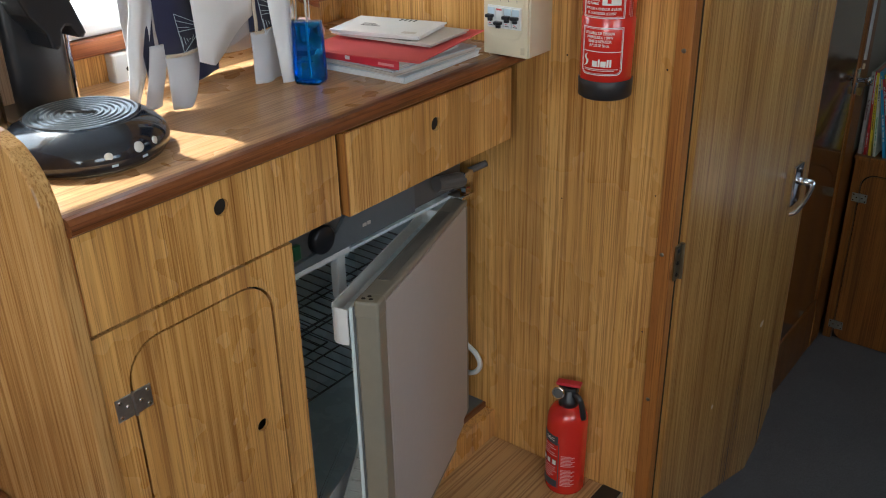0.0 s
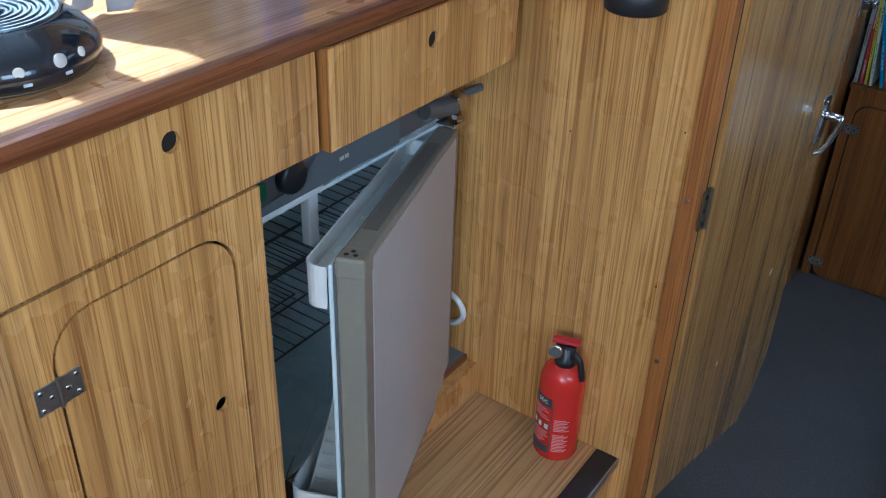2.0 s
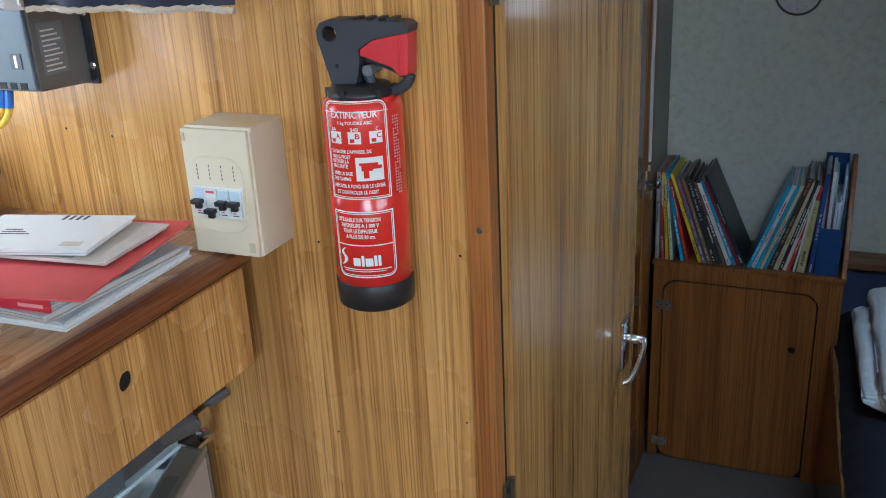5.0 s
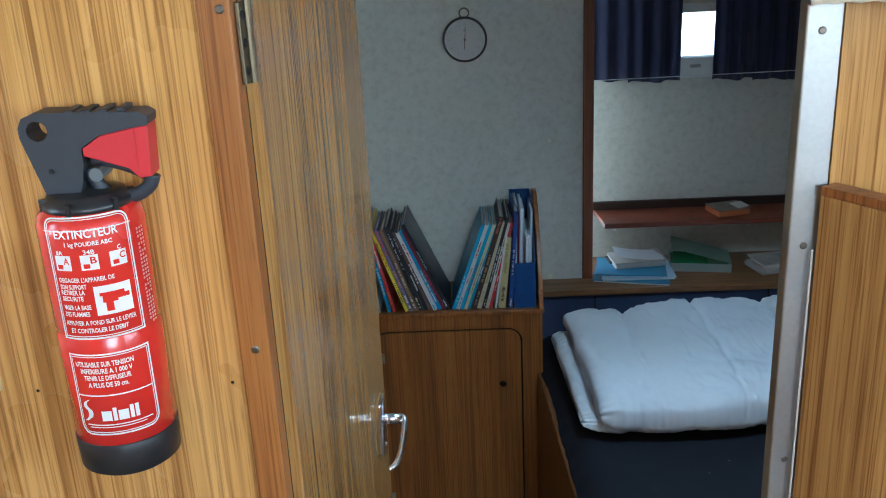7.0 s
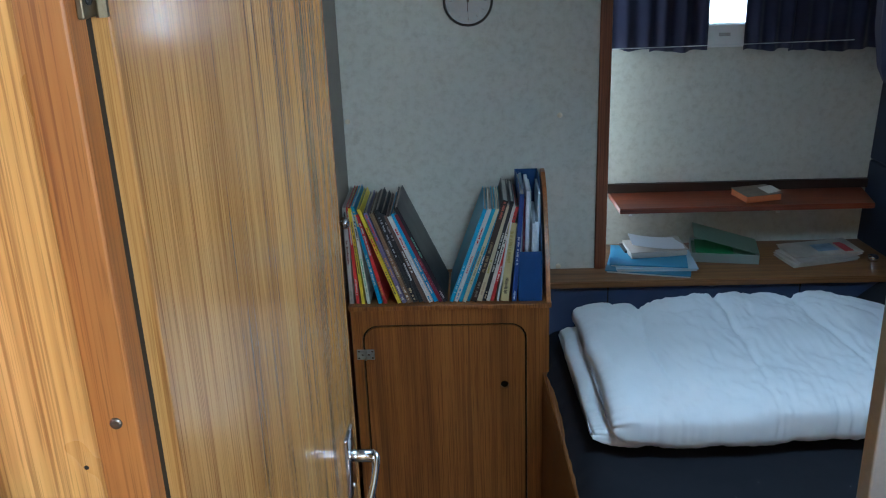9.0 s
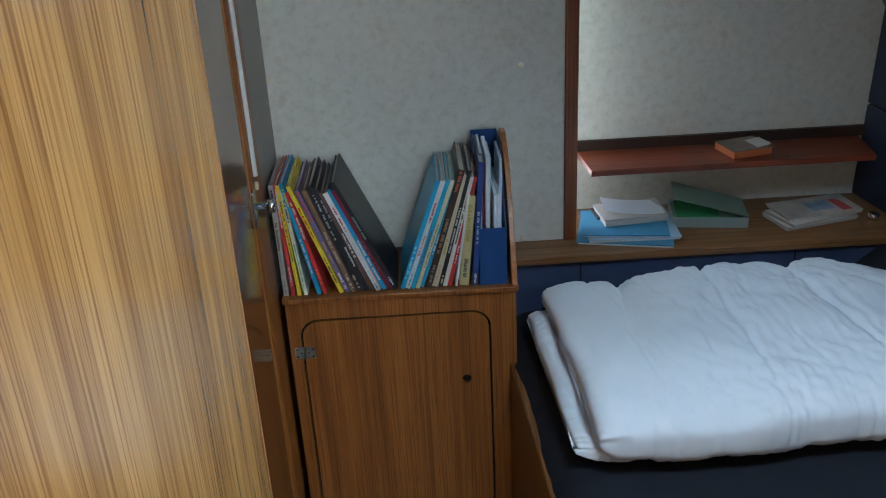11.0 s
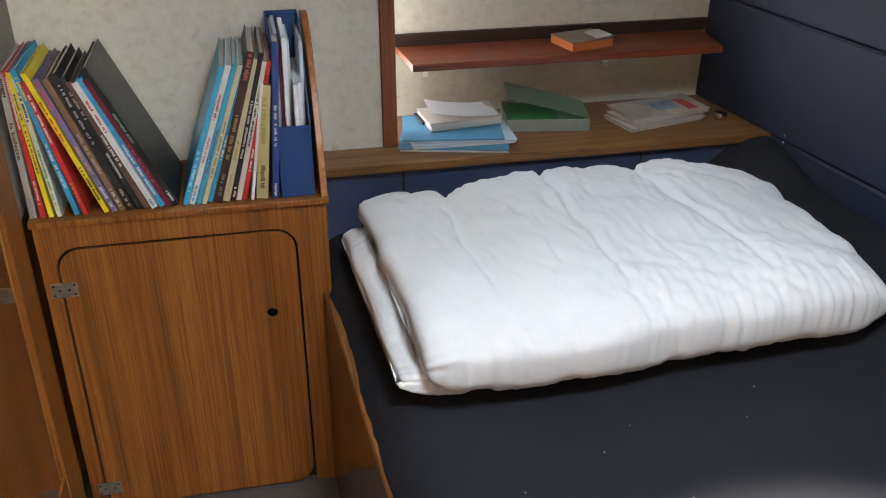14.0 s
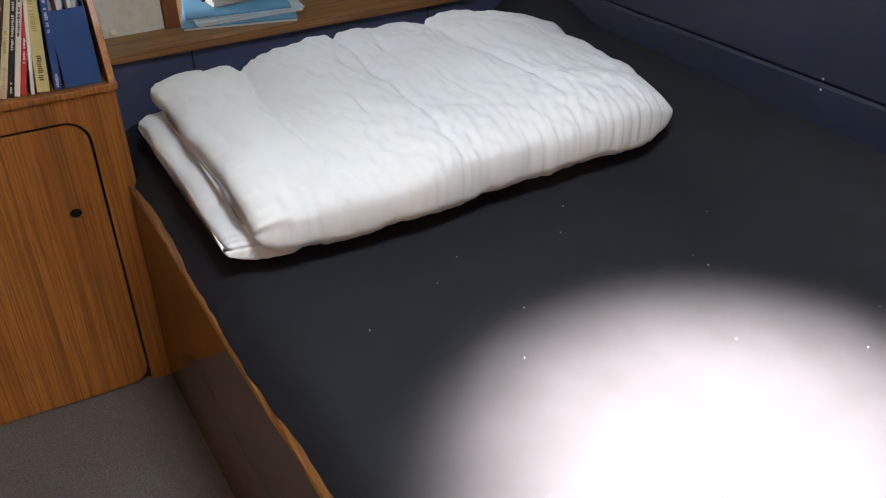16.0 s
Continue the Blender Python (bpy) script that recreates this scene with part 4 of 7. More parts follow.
for inset, t in ((0.0, 0.0014), (0.0024, 0.0007)):
    for z0, h, corners in ((0.144, 0.108, "tl tr"), (0.052, 0.078, "bl br")):
        frame_bm = rim(0.072 - 2 * inset, h - 2 * inset, 0.010 - inset, t, corners)
        on_ext(frame_bm, LX + inset, z0 + inset, name="label_border")
on_ext(patch(0.076, 0.0008, 16), LX - 0.002, 0.254 - 0.0145, name="label_line")
for text, x, z, w, h in (("EXTINCTEUR", 0.009, 0.2345, 0.052, 0.0075), ("1 kg POUDRE ABC", 0.017, 0.2265, 0.038, 0.005), ("8A", 0.008, 0.2205, 0.006, 0.004), ("34B", 0.031, 0.2205, 0.009, 0.004), ("C", 0.058, 0.2205, 0.003, 0.004),
                         ("DEGAGER L'APPAREIL DE", 0.006, 0.1965, 0.046, 0.0042), ("SON SUPPORT", 0.006, 0.1905, 0.023, 0.0042), ("RETIRER LA", 0.006, 0.1855, 0.021, 0.0042), ("SECURITE", 0.006, 0.180, 0.019, 0.0042), ("VISER LA BASE", 0.006, 0.172, 0.024, 0.0042), ("DES FLAMMES", 0.006, 0.166, 0.022, 0.0042),
                         ("APPUYER A FOND SUR LE LEVIER", 0.005, 0.158, 0.060, 0.0042), ("ET CONTROLER LE DEBIT", 0.009, 0.151, 0.048, 0.0042),
                         ("UTILISABLE SUR TENSION", 0.006, 0.119, 0.050, 0.0048), ("INFERIEURE A 1 000 V", 0.010, 0.1125, 0.044, 0.0048), ("TENIR LE DIFFUSEUR", 0.012, 0.1060, 0.040, 0.0048), ("A PLUS DE 50 cm.", 0.015, 0.0995, 0.034, 0.0048)):
    on_ext(fit_width(letters(text, 0.01), w, h), LX + x, z - 0.001, name="writing")
for x in (0.006, 0.028, 0.051):
    on_ext(patch(0.014, 0.013, 4), LX + x, 0.206, name="pictogram")
on_ext(patch(0.030, 0.026, 8), LX + 0.034, 0.165, name="pictogram")
for a in ((0.038, 0.182, 0.020, 0.003), (0.040, 0.176, 0.012, 0.006), (0.042, 0.168, 0.006, 0.008), (0.052, 0.178, 0.010, 0.004)):
    part("pictogram_hand", wrap(patch(a[2], a[3], 4), EXM, ER, LX + a[0], a[1], 0.001), RED_PAINT, cyl)
for x, text in ((0.006, "A"), (0.028, "B"), (0.051, "C")):
    part("pictogram_letter", wrap(fit_width(letters(text, 0.01), 0.005, 0.006), EXM, ER, LX + x + 0.0078, 0.2115, 0.001), RED_PAINT, cyl)
    part("pictogram_mark", wrap(patch(0.005, 0.004, 3), EXM, ER, LX + x + 0.002, 0.2075, 0.001), RED_PAINT, cyl)
on_ext(patch(0.066, 0.0012, 10), LX + 0.003, 0.090, name="label_line")
# the maker's mark as plain shapes
swoosh = bmesh.new()
mid_line = smooth_line([(0.0125, 0.0865, 0), (0.0085, 0.0835, 0), (0.0082, 0.0795, 0), (0.0118, 0.0755, 0), (0.0115, 0.0705, 0), (0.0075, 0.0665, 0), (0.0045, 0.0655, 0)], 5)
ribbon = []
for i, p in enumerate(mid_line):
    wide = 0.0004 + 0.0019 * math.sin(math.pi * i / (len(mid_line) - 1))
    ribbon.append((swoosh.verts.new((p.x - wide, p.y, 0)), swoosh.verts.new((p.x + wide, p.y, 0))))
for a, b in zip(ribbon, ribbon[1:]):
    swoosh.faces.new((a[0], a[1], b[1], b[0]))
on_ext(swoosh, LX, 0.0, name="maker_mark")
for x, w, h in ((0.022, 0.0085, 0.0095), (0.0318, 0.0032, 0.0125), (0.0362, 0.0085, 0.0095), (0.0460, 0.0032, 0.0125), (0.0504, 0.0032, 0.0125)):
    on_ext(patch(w, h, 3), LX + x, 0.066, name="maker_mark")
on_ext(patch(0.058, 0.0010, 10), LX + 0.007, 0.0615, name="small_print")
on_ext(patch(0.050, 0.0008, 10), LX + 0.009, 0.0592, name="small_print")
for k in range(3):
    bm = bmesh.new()
    for z in range(26):
        if (z * 7 + k * 3) % 11 == 0:
            continue
        q = patch(0.0022, 0.002, 1)
        for v in q.verts:
            v.co += Vector((k * 0.0035, z * 0.0034, 0))
        me = bpy.data.meshes.new("t")
        q.to_mesh(me), q.free(), bm.from_mesh(me), bpy.data.meshes.remove(me)
    on_ext(bm, LX + 0.079, 0.145, PINK_PRINT, "small_print")

# ---- floor extinguisher ----
FM = pose(-0.588, 1.558, 0.0, 0, 0, 14)
FR = 0.0425
fx = thing("floor_fire_extinguisher", "small red fire extinguisher standing on the galley floor", "fire extinguisher")
fcyl = part("cylinder", lathe([(0.030, 0.0), (0.040, 0.002), (FR, 0.010), (FR, 0.165), (0.0415, 0.178), (0.037, 0.192), (0.029, 0.203), (0.020, 0.208), (0.018, 0.212)], 44, m=FM), RED_PAINT, fx, "red enamelled cylinder", True)
part("valve", lathe([(0.020, 0.206), (0.020, 0.222), (0.015, 0.226), (0.015, 0.244), (0.010, 0.246)], 24, m=FM), BLACK_PLASTIC, fx, "black valve head", True)
part("head", slab(-0.020, 0.018, -0.012, 0.012, 0.232, 0.250, 0.003, m=FM), BLACK_PLASTIC, fx)
part("lever", slab(-0.012, 0.038, -0.009, 0.009, 0.252, 0.259, 0.002, m=FM @ pose(0, 0, 0, 0, -3, 0)), RED_PLASTIC, fx, "red squeeze lever")
part("nozzle", tube(smooth_line([FM @ Vector(p) for p in ((0.012, -0.006, 0.238), (0.026, -0.012, 0.230), (0.033, -0.014, 0.21), (0.036, -0.014, 0.188))], 5), 0.006, 10), BLACK_PLASTIC, fx, "black nozzle", True)
gm = FM @ Matrix.Translation((-0.014, -0.027, 0.247)) @ pose(0, 0, 0, 78, 0, 0)
part("gauge", lathe([(0.011, -0.006), (0.013, 0.0), (0.013, 0.003), (0.0105, 0.004)], 24, m=gm), CHROME, fx, "chrome-rimmed pressure gauge", True)
part("gauge_face", lathe([(0.0100, 0.0041), (0.0095, 0.0046)], 24, m=gm), DARK_GREY, fx)


def on_fx(w, h, x, z, mat, steps=6, lift=0.0006):
    part("print", wrap(patch(w, h, steps), FM, FR, x, z, lift), mat, fcyl)


on_fx(0.046, 0.022, -0.052, 0.128, INK, 10)
part("writing", wrap(fit_width(letters("SEC", 0.01), 0.022, 0.008), FM, FR, -0.036, 0.136, 0.001), WHITE_PRINT, fcyl)
on_fx(0.046, 0.018, -0.052, 0.020, INK, 10)
for k, w in enumerate((0.030, 0.036, 0.020, 0.034, 0.038)):
    on_fx(w, 0.0022, -0.046, 0.121 - 0.0055 * k, PINK_PRINT)
for k in range(3):
    on_fx(0.011, 0.014, -0.048 + 0.0145 * k, 0.076, INK, 3)
    on_fx(0.008, 0.011, -0.0465 + 0.0145 * k, 0.0775, WHITE_PRINT, 3, 0.001)
for k, w in enumerate((0.038, 0.036, 0.040, 0.030, 0.034, 0.026)):
    on_fx(w, 0.0022, -0.048, 0.069 - 0.0052 * k, PINK_PRINT)
for j, (zz, n) in enumerate(((0.078, 8), (0.028, 12))):
    for k in range(n):
        on_fx(0.029 - 0.004 * ((k * 5 + j) % 3), 0.0018, 0.001, zz + 0.0036 * k, PINK_PRINT, 5)
on_fx(0.002, 0.115, -0.005, 0.020, INK, 1)

# ---- breaker box ----
box = thing("breaker_box", "cream plastic circuit breaker box on the bulkhead", "breaker box", pose(-0.008, 0.015, 0.0015))
bx = part("housing", prism([(1.516, 0.906), (YB - 0.0152, 0.906), (YB - 0.0152, 1.062), (1.520, 1.062), (1.516, 1.056)], 0.094, "x", -0.769, 0.002), CREAM_PLASTIC, box)
part("cover", prism(rounded(-0.769, -0.677, 0.906, 1.060, 0.002), 0.006, "y", 1.511, 0.0015), CREAM_PLASTIC, box)
part("window_bezel", prism(rounded(-0.761, -0.687, 0.935, 1.028, 0.022), 0.002, "y", 1.5095, 0.001), CREAM_PLASTIC, box)
part("breaker_field", slab(-0.758, -0.689, 1.5075, 1.5092, 0.954, 0.992), PAPER, box)
for k in range(4):
    x = -0.7565 + 0.017 * k
    unit = part("breaker", slab(x, x + 0.0158, 1.504, 1.5074, 0.956, 0.990, 0.001), WHITE_PLASTIC, box, "modular circuit breaker")
    part("blue_field", slab(x + 0.001, x + 0.0148, 1.5032, 1.5039, 0.978, 0.989), (RED_CARD if k == 1 else PALE_BLUE), unit) if k != 1 else part("red_print", slab(x + 0.002, x + 0.013, 1.5032, 1.5039, 0.985, 0.988), RED_CARD, unit)
    zt = 0.968 if k != 1 else 0.957
    part("toggle", slab(x + 0.001, x + 0.015, 1.494, 1.5038, zt + 0.004, zt + 0.010, 0.0015), BLACK_PLASTIC, unit, "black toggle")
    part("toggle_stem", slab(x + 0.004, x + 0.012, 1.498, 1.5038, zt - 0.002, zt + 0.0038, 0.001), BLACK_PLASTIC, unit)
    for j in range(2):
        part("small_print", slab(x + 0.003, x + 0.011 - 0.003 * j, 1.5034, 1.5039, 0.9585 + 0.003 * j, 0.9597 + 0.003 * j), RED_CARD if j else INK, unit)
    for j in range(4):
        part("pencil_note", slab(x + 0.006, x + 0.007, 1.5090, 1.5094, 1.000 + 0.005 * j, 1.003 + 0.005 * j), INK, box)
part("latch", slab(-0.690, -0.683, 1.5095, 1.5108, 0.912, 0.924), paint("cream_latch", (0.55, 0.48, 0.34), 0.4), box)
part("latch", slab(-0.767, -0.763, 1.5095, 1.5108, 1.045, 1.055), paint("cream_latch_upper", (0.55, 0.48, 0.34), 0.4), box)


# ---- companionway step beside the end panel ----
cstep = thing("companion_step", "wooden step with a ribbed aluminium nosing beside the end panel", "step")
part("tread", slab(-1.188, -0.9625, 0.36, 0.6465, 0.355, 0.374, 0.002), LEDGE_WOOD, cstep)
nose = part("nosing", slab(-0.962, -0.902, 0.36, 0.6465, 0.345, 0.3755, 0.004, 3), ALU, cstep, "aluminium step nosing")
for x in (-0.950, -0.928):
    part("tread_rib", slab(x, x + 0.013, 0.362, 0.6463, 0.3752, 0.3775, 0.0008), BLACK_RUBBER, nose, "black rubber tread rib")
part("riser", slab(-1.18, -0.912, 0.362, 0.6462, ZS, 0.3445), HULL_WHITE, cstep, "white step riser")


# ---- things on and over the worktop ----
def loft(rings, mat, name, parent, label="", smooth=True):
    """A closed body from rings of equal point counts."""
    bm = bmesh.new()
    vs = [[bm.verts.new(p) for p in ring] for ring in rings]
    for a, b in zip(vs, vs[1:]):
        for i in range(len(a)):
            bm.faces.new((a[i], a[(i + 1) % len(a)], b[(i + 1) % len(a)], b[i]))
    bm.faces.new(vs[0][::-1]), bm.faces.new(vs[-1])
    bmesh.ops.recalc_face_normals(bm, faces=bm.faces)
    return part(name, bm, mat, parent, label, smooth)


GLOSS_BLACK = paint("gloss_navy_black", (0.012, 0.017, 0.026), 0.12, 0.1, 20, 0.01, 0.0, 0.6)
BRUSHED_TOP = paint("brushed_top", (0.11, 0.125, 0.14), 0.3, 0.1, 120, 0.1, 0.7)
maker = thing("coffee_maker_base", "round glossy blue-black hotplate base with silver buttons on the worktop", "hotplate")
CM = pose(-0.912, 0.815, ZT)
lower = part("body", lathe([(0.088, 0.0), (0.098, 0.002), (0.106, 0.010), (0.107, 0.018), (0.103, 0.030), (0.092, 0.042), (0.078, 0.051), (0.072, 0.0535)], 56, m=CM), GLOSS_BLACK, maker, "glossy blue-black shell", True)
prof = [(0.0715, 0.0536), (0.071, 0.0555)]
for k in range(7):
    r = 0.068 - 0.0085 * k
    prof += [(r, 0.0555), (r - 0.002, 0.0537), (r - 0.0045, 0.0537), (r - 0.006, 0.0555)]
part("ring_top", lathe(prof + [(0.006, 0.0555)], 56, m=CM), BRUSHED_TOP, maker, "ringed metallic top", False)
part("rim", lathe([(0.0895, -0.0002), (0.0985, 0.0002), (0.1002, 0.003), (0.0985, 0.0032)], 56, m=CM), BRASS_DARK, maker, "thin bronze base rim", True)
slot = slab(-0.020, 0.020, -0.004, 0.004, 0.0556, 0.0564, m=CM @ pose(0, 0, 0, 0, 0, 35))
part("slot", slot, SHADOW_GAP, maker)
for a, r, z in ((-18, 0.0058, 0.024), (5, 0.0072, 0.026), (21, 0.0052, 0.026)):
    bmx = CM @ pose(0, 0, 0, 0, 0, a) @ Matrix.Translation((0.104, 0, z)) @ pose(0, 0, 0, 0, 78, 0)
    part("button", lathe([(r, -0.006), (r, 0.0004), (r * 0.8, 0.0012)], 20, m=bmx), paint("pale_button", (0.62, 0.62, 0.58), 0.35), maker, "pale round button", True)
for a, z in ((-15, 0.011), (8, 0.012)):
    part("printed_icon", slab(0.1062, 0.1072, -0.004, 0.004, z, z + 0.003, m=CM @ pose(0, 0, 0, 0, 0, a)), PALE_BLUE, maker)

coffee = thing("coffee_machine", "tall black coffee machine standing against the wall", "coffee machine")
part("column", slab(-1.13, -1.06, 0.812, 0.902, ZT, 1.16, 0.014, 3), BLACK_PLASTIC, coffee, "", True)
part("side_panel", slab(-1.075, -1.071, 0.795, 0.811, ZT + 0.04, 1.14, 0.001), wood("bronze_trim", (0.30, 0.2, 0.12), (0.22, 0.14, 0.08), (0.12, 0.07, 0.04)), coffee, "bronze side trim")
part("chrome_strip", tube([(-1.07, 0.906, ZT + 0.005), (-1.07, 0.906, 1.05)], 0.003, 8), CHROME, coffee)
head_line = [(0.811, 1.30), (0.811, 1.095), (0.821, 1.070), (0.840, 1.045), (0.845, 1.024), (0.853, 1.021), (0.8615, 1.024), (0.864, 1.045), (0.870, 1.050), (0.877, 1.048), (0.887, 1.031), (0.894, 1.030), (0.899, 1.036), (0.893, 1.055), (0.883, 1.085), (0.881, 1.12), (0.881, 1.30)]
part("spout_head", prism(head_line, 0.058, "x", -1.0595, 0.004), BLACK_PLASTIC, coffee, "overhanging black spout with a forked lip")
carafe = thing("dark_flask", "dark brown flask standing beside the coffee machine", "flask")
part("body", lathe([(0.034, 0), (0.037, 0.004), (0.037, 0.17), (0.028, 0.20), (0.018, 0.215), (0.018, 0.23)], 28, m=pose(-1.075, 0.755, ZT)), paint("dark_brown_gloss", (0.03, 0.016, 0.01), 0.2), carafe, "", True)

outlet = thing("wall_socket", "white surface-mounted wall socket", "socket")
part("housing", slab(XW + 0.0002, XW + 0.026, 1.033, 1.075, 0.889, 0.953, 0.004), WHITE_PLASTIC, outlet)
part("pin_hole", lathe([(0.004, 0), (0.0035, 0.0006)], 10, m=pose(XW + 0.0262, 1.058, 0.925, 0, 90, 0)), SHADOW_GAP, outlet)

bottle = thing("spray_bottle", "clear spray bottle half full of blue cleaner", "bottle")
BM_ = pose(-0.904, 1.221, ZT, 0, 0, 18)


def squircle(r, z, k=4.0, n=28):
    out = []
    for i in range(n):
        a = 2 * math.pi * i / n
        c, s = math.cos(a), math.sin(a)
        out.append(BM_ @ Vector((r * math.copysign(abs(c) ** (2 / k), c), r * math.copysign(abs(s) ** (2 / k), s) * 0.8, z)))
    return out


loft([squircle(r, z) for r, z in ((0.022, 0.0), (0.0245, 0.004), (0.0245, 0.03), (0.0225, 0.09), (0.0205, 0.13), (0.0165, 0.19), (0.0135, 0.222), (0.012, 0.230), (0.012, 0.236))], CLEAR, "body", bottle, "clear plastic body")
loft([squircle(r, z) for r, z in ((0.0215, 0.003), (0.0238, 0.006), (0.0238, 0.03), (0.0218, 0.09), (0.0214, 0.098))], BLUE_LIQUID, "liquid", bottle, "bright blue cleaning liquid")
part("dip_tube", tube([BM_ @ Vector((0.002, 0, 0.01)), BM_ @ Vector((0, 0, 0.23))], 0.002, 8), WHITE_PLASTIC, bottle)
part("collar", lathe([(0.015, 0.229), (0.0155, 0.234), (0.0155, 0.250), (0.014, 0.253)], 20, m=BM_), RED_PLASTIC, bottle, "red screw collar", True)
loft([squircle(r, z, 3) for r, z in ((0.013, 0.253), (0.016, 0.262), (0.017, 0.285), (0.02, 0.295))], BLUE_SLEEVE, "spray_head", bottle, "blue spray head")


# papers on the worktop, from the bottom up
def sheaf(name, label, category, centre, size, z0, z1, turn, mat, leaves=0, edge=None, curl=0.0, group=""):
    """A pile of leaves or a magazine: a cover, and page edges as thin uneven layers."""
    t = thing(name, label, category, pose(centre[0], centre[1], z0, 0, 0, turn), group)
    w, d, h = size[0] / 2, size[1] / 2, z1 - z0

    def sheet(lo, hi, inset, jig):
        bm = bmesh.new()
        n = 10
        rows = []
        for z in (lo, hi):
            rows.append([[bm.verts.new((-w + inset + jig[0] + (2 * w - 2 * inset) * i / n, -d + inset + jig[1] + (2 * d - 2 * inset) * j / n, z + curl * max(0, i / n - 0.55) ** 2 * 4 * (0.4 + j / n))) for j in range(n + 1)] for i in range(n + 1)])
        for i in range(n):
            for j in range(n):
                a = rows[0]
                bm.faces.new((a[i][j], a[i][j + 1], a[i + 1][j + 1], a[i + 1][j]))
                a = rows[1]
                bm.faces.new((a[i][j], a[i + 1][j], a[i + 1][j + 1], a[i][j + 1]))
        for i in range(n):
            for a, b in (((i, 0), (i + 1, 0)), ((i + 1, n), (i, n)), ((0, i + 1), (0, i)), ((n, i), (n, i + 1))):
                bm.faces.new((rows[0][a[0]][a[1]], rows[0][b[0]][b[1]], rows[1][b[0]][b[1]], rows[1][a[0]][a[1]]))
        return bm

    if leaves:
        step = h / (leaves + 1)
        for k in range(leaves):
            j = (random.uniform(-0.002, 0.002), random.uniform(-0.002, 0.002))
            part("leaf", sheet(step * k, step * (k + 0.86), 0.003, j), edge or PAPER, t)
        part("cover", sheet(step * leaves, h, 0.0, (0, 0)), mat, t)
    else:
        part("sheet", sheet(0, h, 0, (0, 0)), mat, t)
    return t


MAG_BLUE = paint("pale_magazine", (0.48, 0.53, 0.56), 0.4, 0.08, 25)
MAG_RED = paint("red_book_cover", (0.55, 0.03, 0.05), 0.35, 0.08, 30)
sheaf("magazine", "pale blue-grey magazine at the bottom of the pile", "magazine", (-0.873, 1.400), (0.205, 0.222), ZT + 0.0002, ZT + 0.0125, 2, MAG_BLUE, 5, PAPER, group="papers on the worktop")
sheaf("magazine", "grey magazine with yellow page markers in the pile", "magazine", (-0.873, 1.392), (0.20, 0.21), ZT + 0.0127, ZT + 0.0225, -3, MAG_BLUE, 4, PAPER_GREY, group="papers on the worktop")
rb = sheaf("paperback_book", "thick white-paged book with a red spine", "book", (-0.882, 1.375), (0.20, 0.175), ZT + 0.0227, ZT + 0.0365, 3, PAPER, 6, PAPER, group="papers on the worktop")
part("spine", slab(-0.1012, 0.1012, -0.0892, -0.0878, 0.0, 0.0138), MAG_RED, rb, "red spine")
part("spine_mark", slab(-0.01, 0.0, -0.0897, -0.0893, 0.004, 0.010), WHITE_PRINT, rb)
part("title_bar", slab(0.06, 0.092, -0.0897, -0.0893, 0.004, 0.008), PINK_PRINT, rb)
part("cover_picture", slab(-0.10, 0.02, -0.086, 0.02, 0.0139, 0.0144), paint("purple_print", (0.10, 0.05, 0.16), 0.35, 0.5, 40), rb, "dark purple cover picture")
sheaf("folder", "red card folder lying askew on the pile", "folder", (-0.868, 1.392), (0.225, 0.235), ZT + 0.0374, ZT + 0.0392, 10, RED_CARD, curl=0.002, group="papers on the worktop")
en = sheaf("newspaper", "folded grey recycled-paper leaflet", "leaflet", (-0.878, 1.42), (0.20, 0.125), ZT + 0.0425, ZT + 0.0480, 6, PAPER_GREY, 2, PAPER_GREY, group="papers on the worktop")
part("picture", slab(-0.02, 0.055, -0.058, -0.03, 0.0056, 0.0059), paint("grey_print", (0.28, 0.27, 0.26), 0.6, 0.3, 80), en)
let = sheaf("envelope", "thick white window envelope with printed lines", "envelope", (-0.898, 1.41), (0.172, 0.115), ZT + 0.0500, ZT + 0.0567, 14, PAPER, 2, PAPER, group="papers on the worktop")
for k in range(3):
    part("address_line", slab(-0.05, -0.012 - 0.008 * k, -0.01 + 0.007 * k, -0.0075 + 0.007 * k, 0.0068, 0.0070), INK, let)
for k in range(4):
    part("postmark", slab(0.0 + 0.009 * k, 0.004 + 0.009 * k, 0.04, 0.055, 0.0068, 0.0070), INK, let)
part("stamp_print", slab(0.045, 0.07, -0.045, -0.032, 0.0068, 0.0070), PAPER_GREY, let)

# regulator, cables and plug
ctrl = thing("solar_regulator", "slate-grey charge regulator screwed to the bulkhead", "regulator")
REG_GREY = paint("regulator_grey", (0.075, 0.095, 0.115), 0.45)
part("housing", prism([(1.512, 1.10), (YB - 0.004, 1.096), (YB - 0.004, 1.25), (1.512, 1.25)], 0.128, "x", -1.092, 0.002), DARK_GREY, ctrl)
part("front", slab(-1.088, -0.966, 1.506, 1.5118, 1.102, 1.248, 0.002), REG_GREY, ctrl, "slate-grey front panel")
part("mounting_flange", slab(-1.10, -0.952, YB - 0.006, YB - 0.0002, 1.094, 1.255, 0.001), BLACK_PLASTIC, ctrl)
part("display", slab(-0.998, -0.980, 1.5048, 1.5059, 1.128, 1.147), BLACK_PLASTIC, ctrl)
part("display_glass", slab(-0.991, -0.987, 1.5042, 1.5047, 1.130, 1.145), WHITE_PRINT, ctrl)
part("rating_plate", slab(-0.9637, -0.9632, 1.522, 1.562, 1.118, 1.18), MID_GREY, ctrl, "printed rating plate")
for k in range(9):
    part("small_print", slab(-0.9631, -0.9627, 1.526, 1.556 - 0.004 * (k % 3), 1.122 + 0.006 * k, 1.124 + 0.006 * k), PAPER_GREY, ctrl)
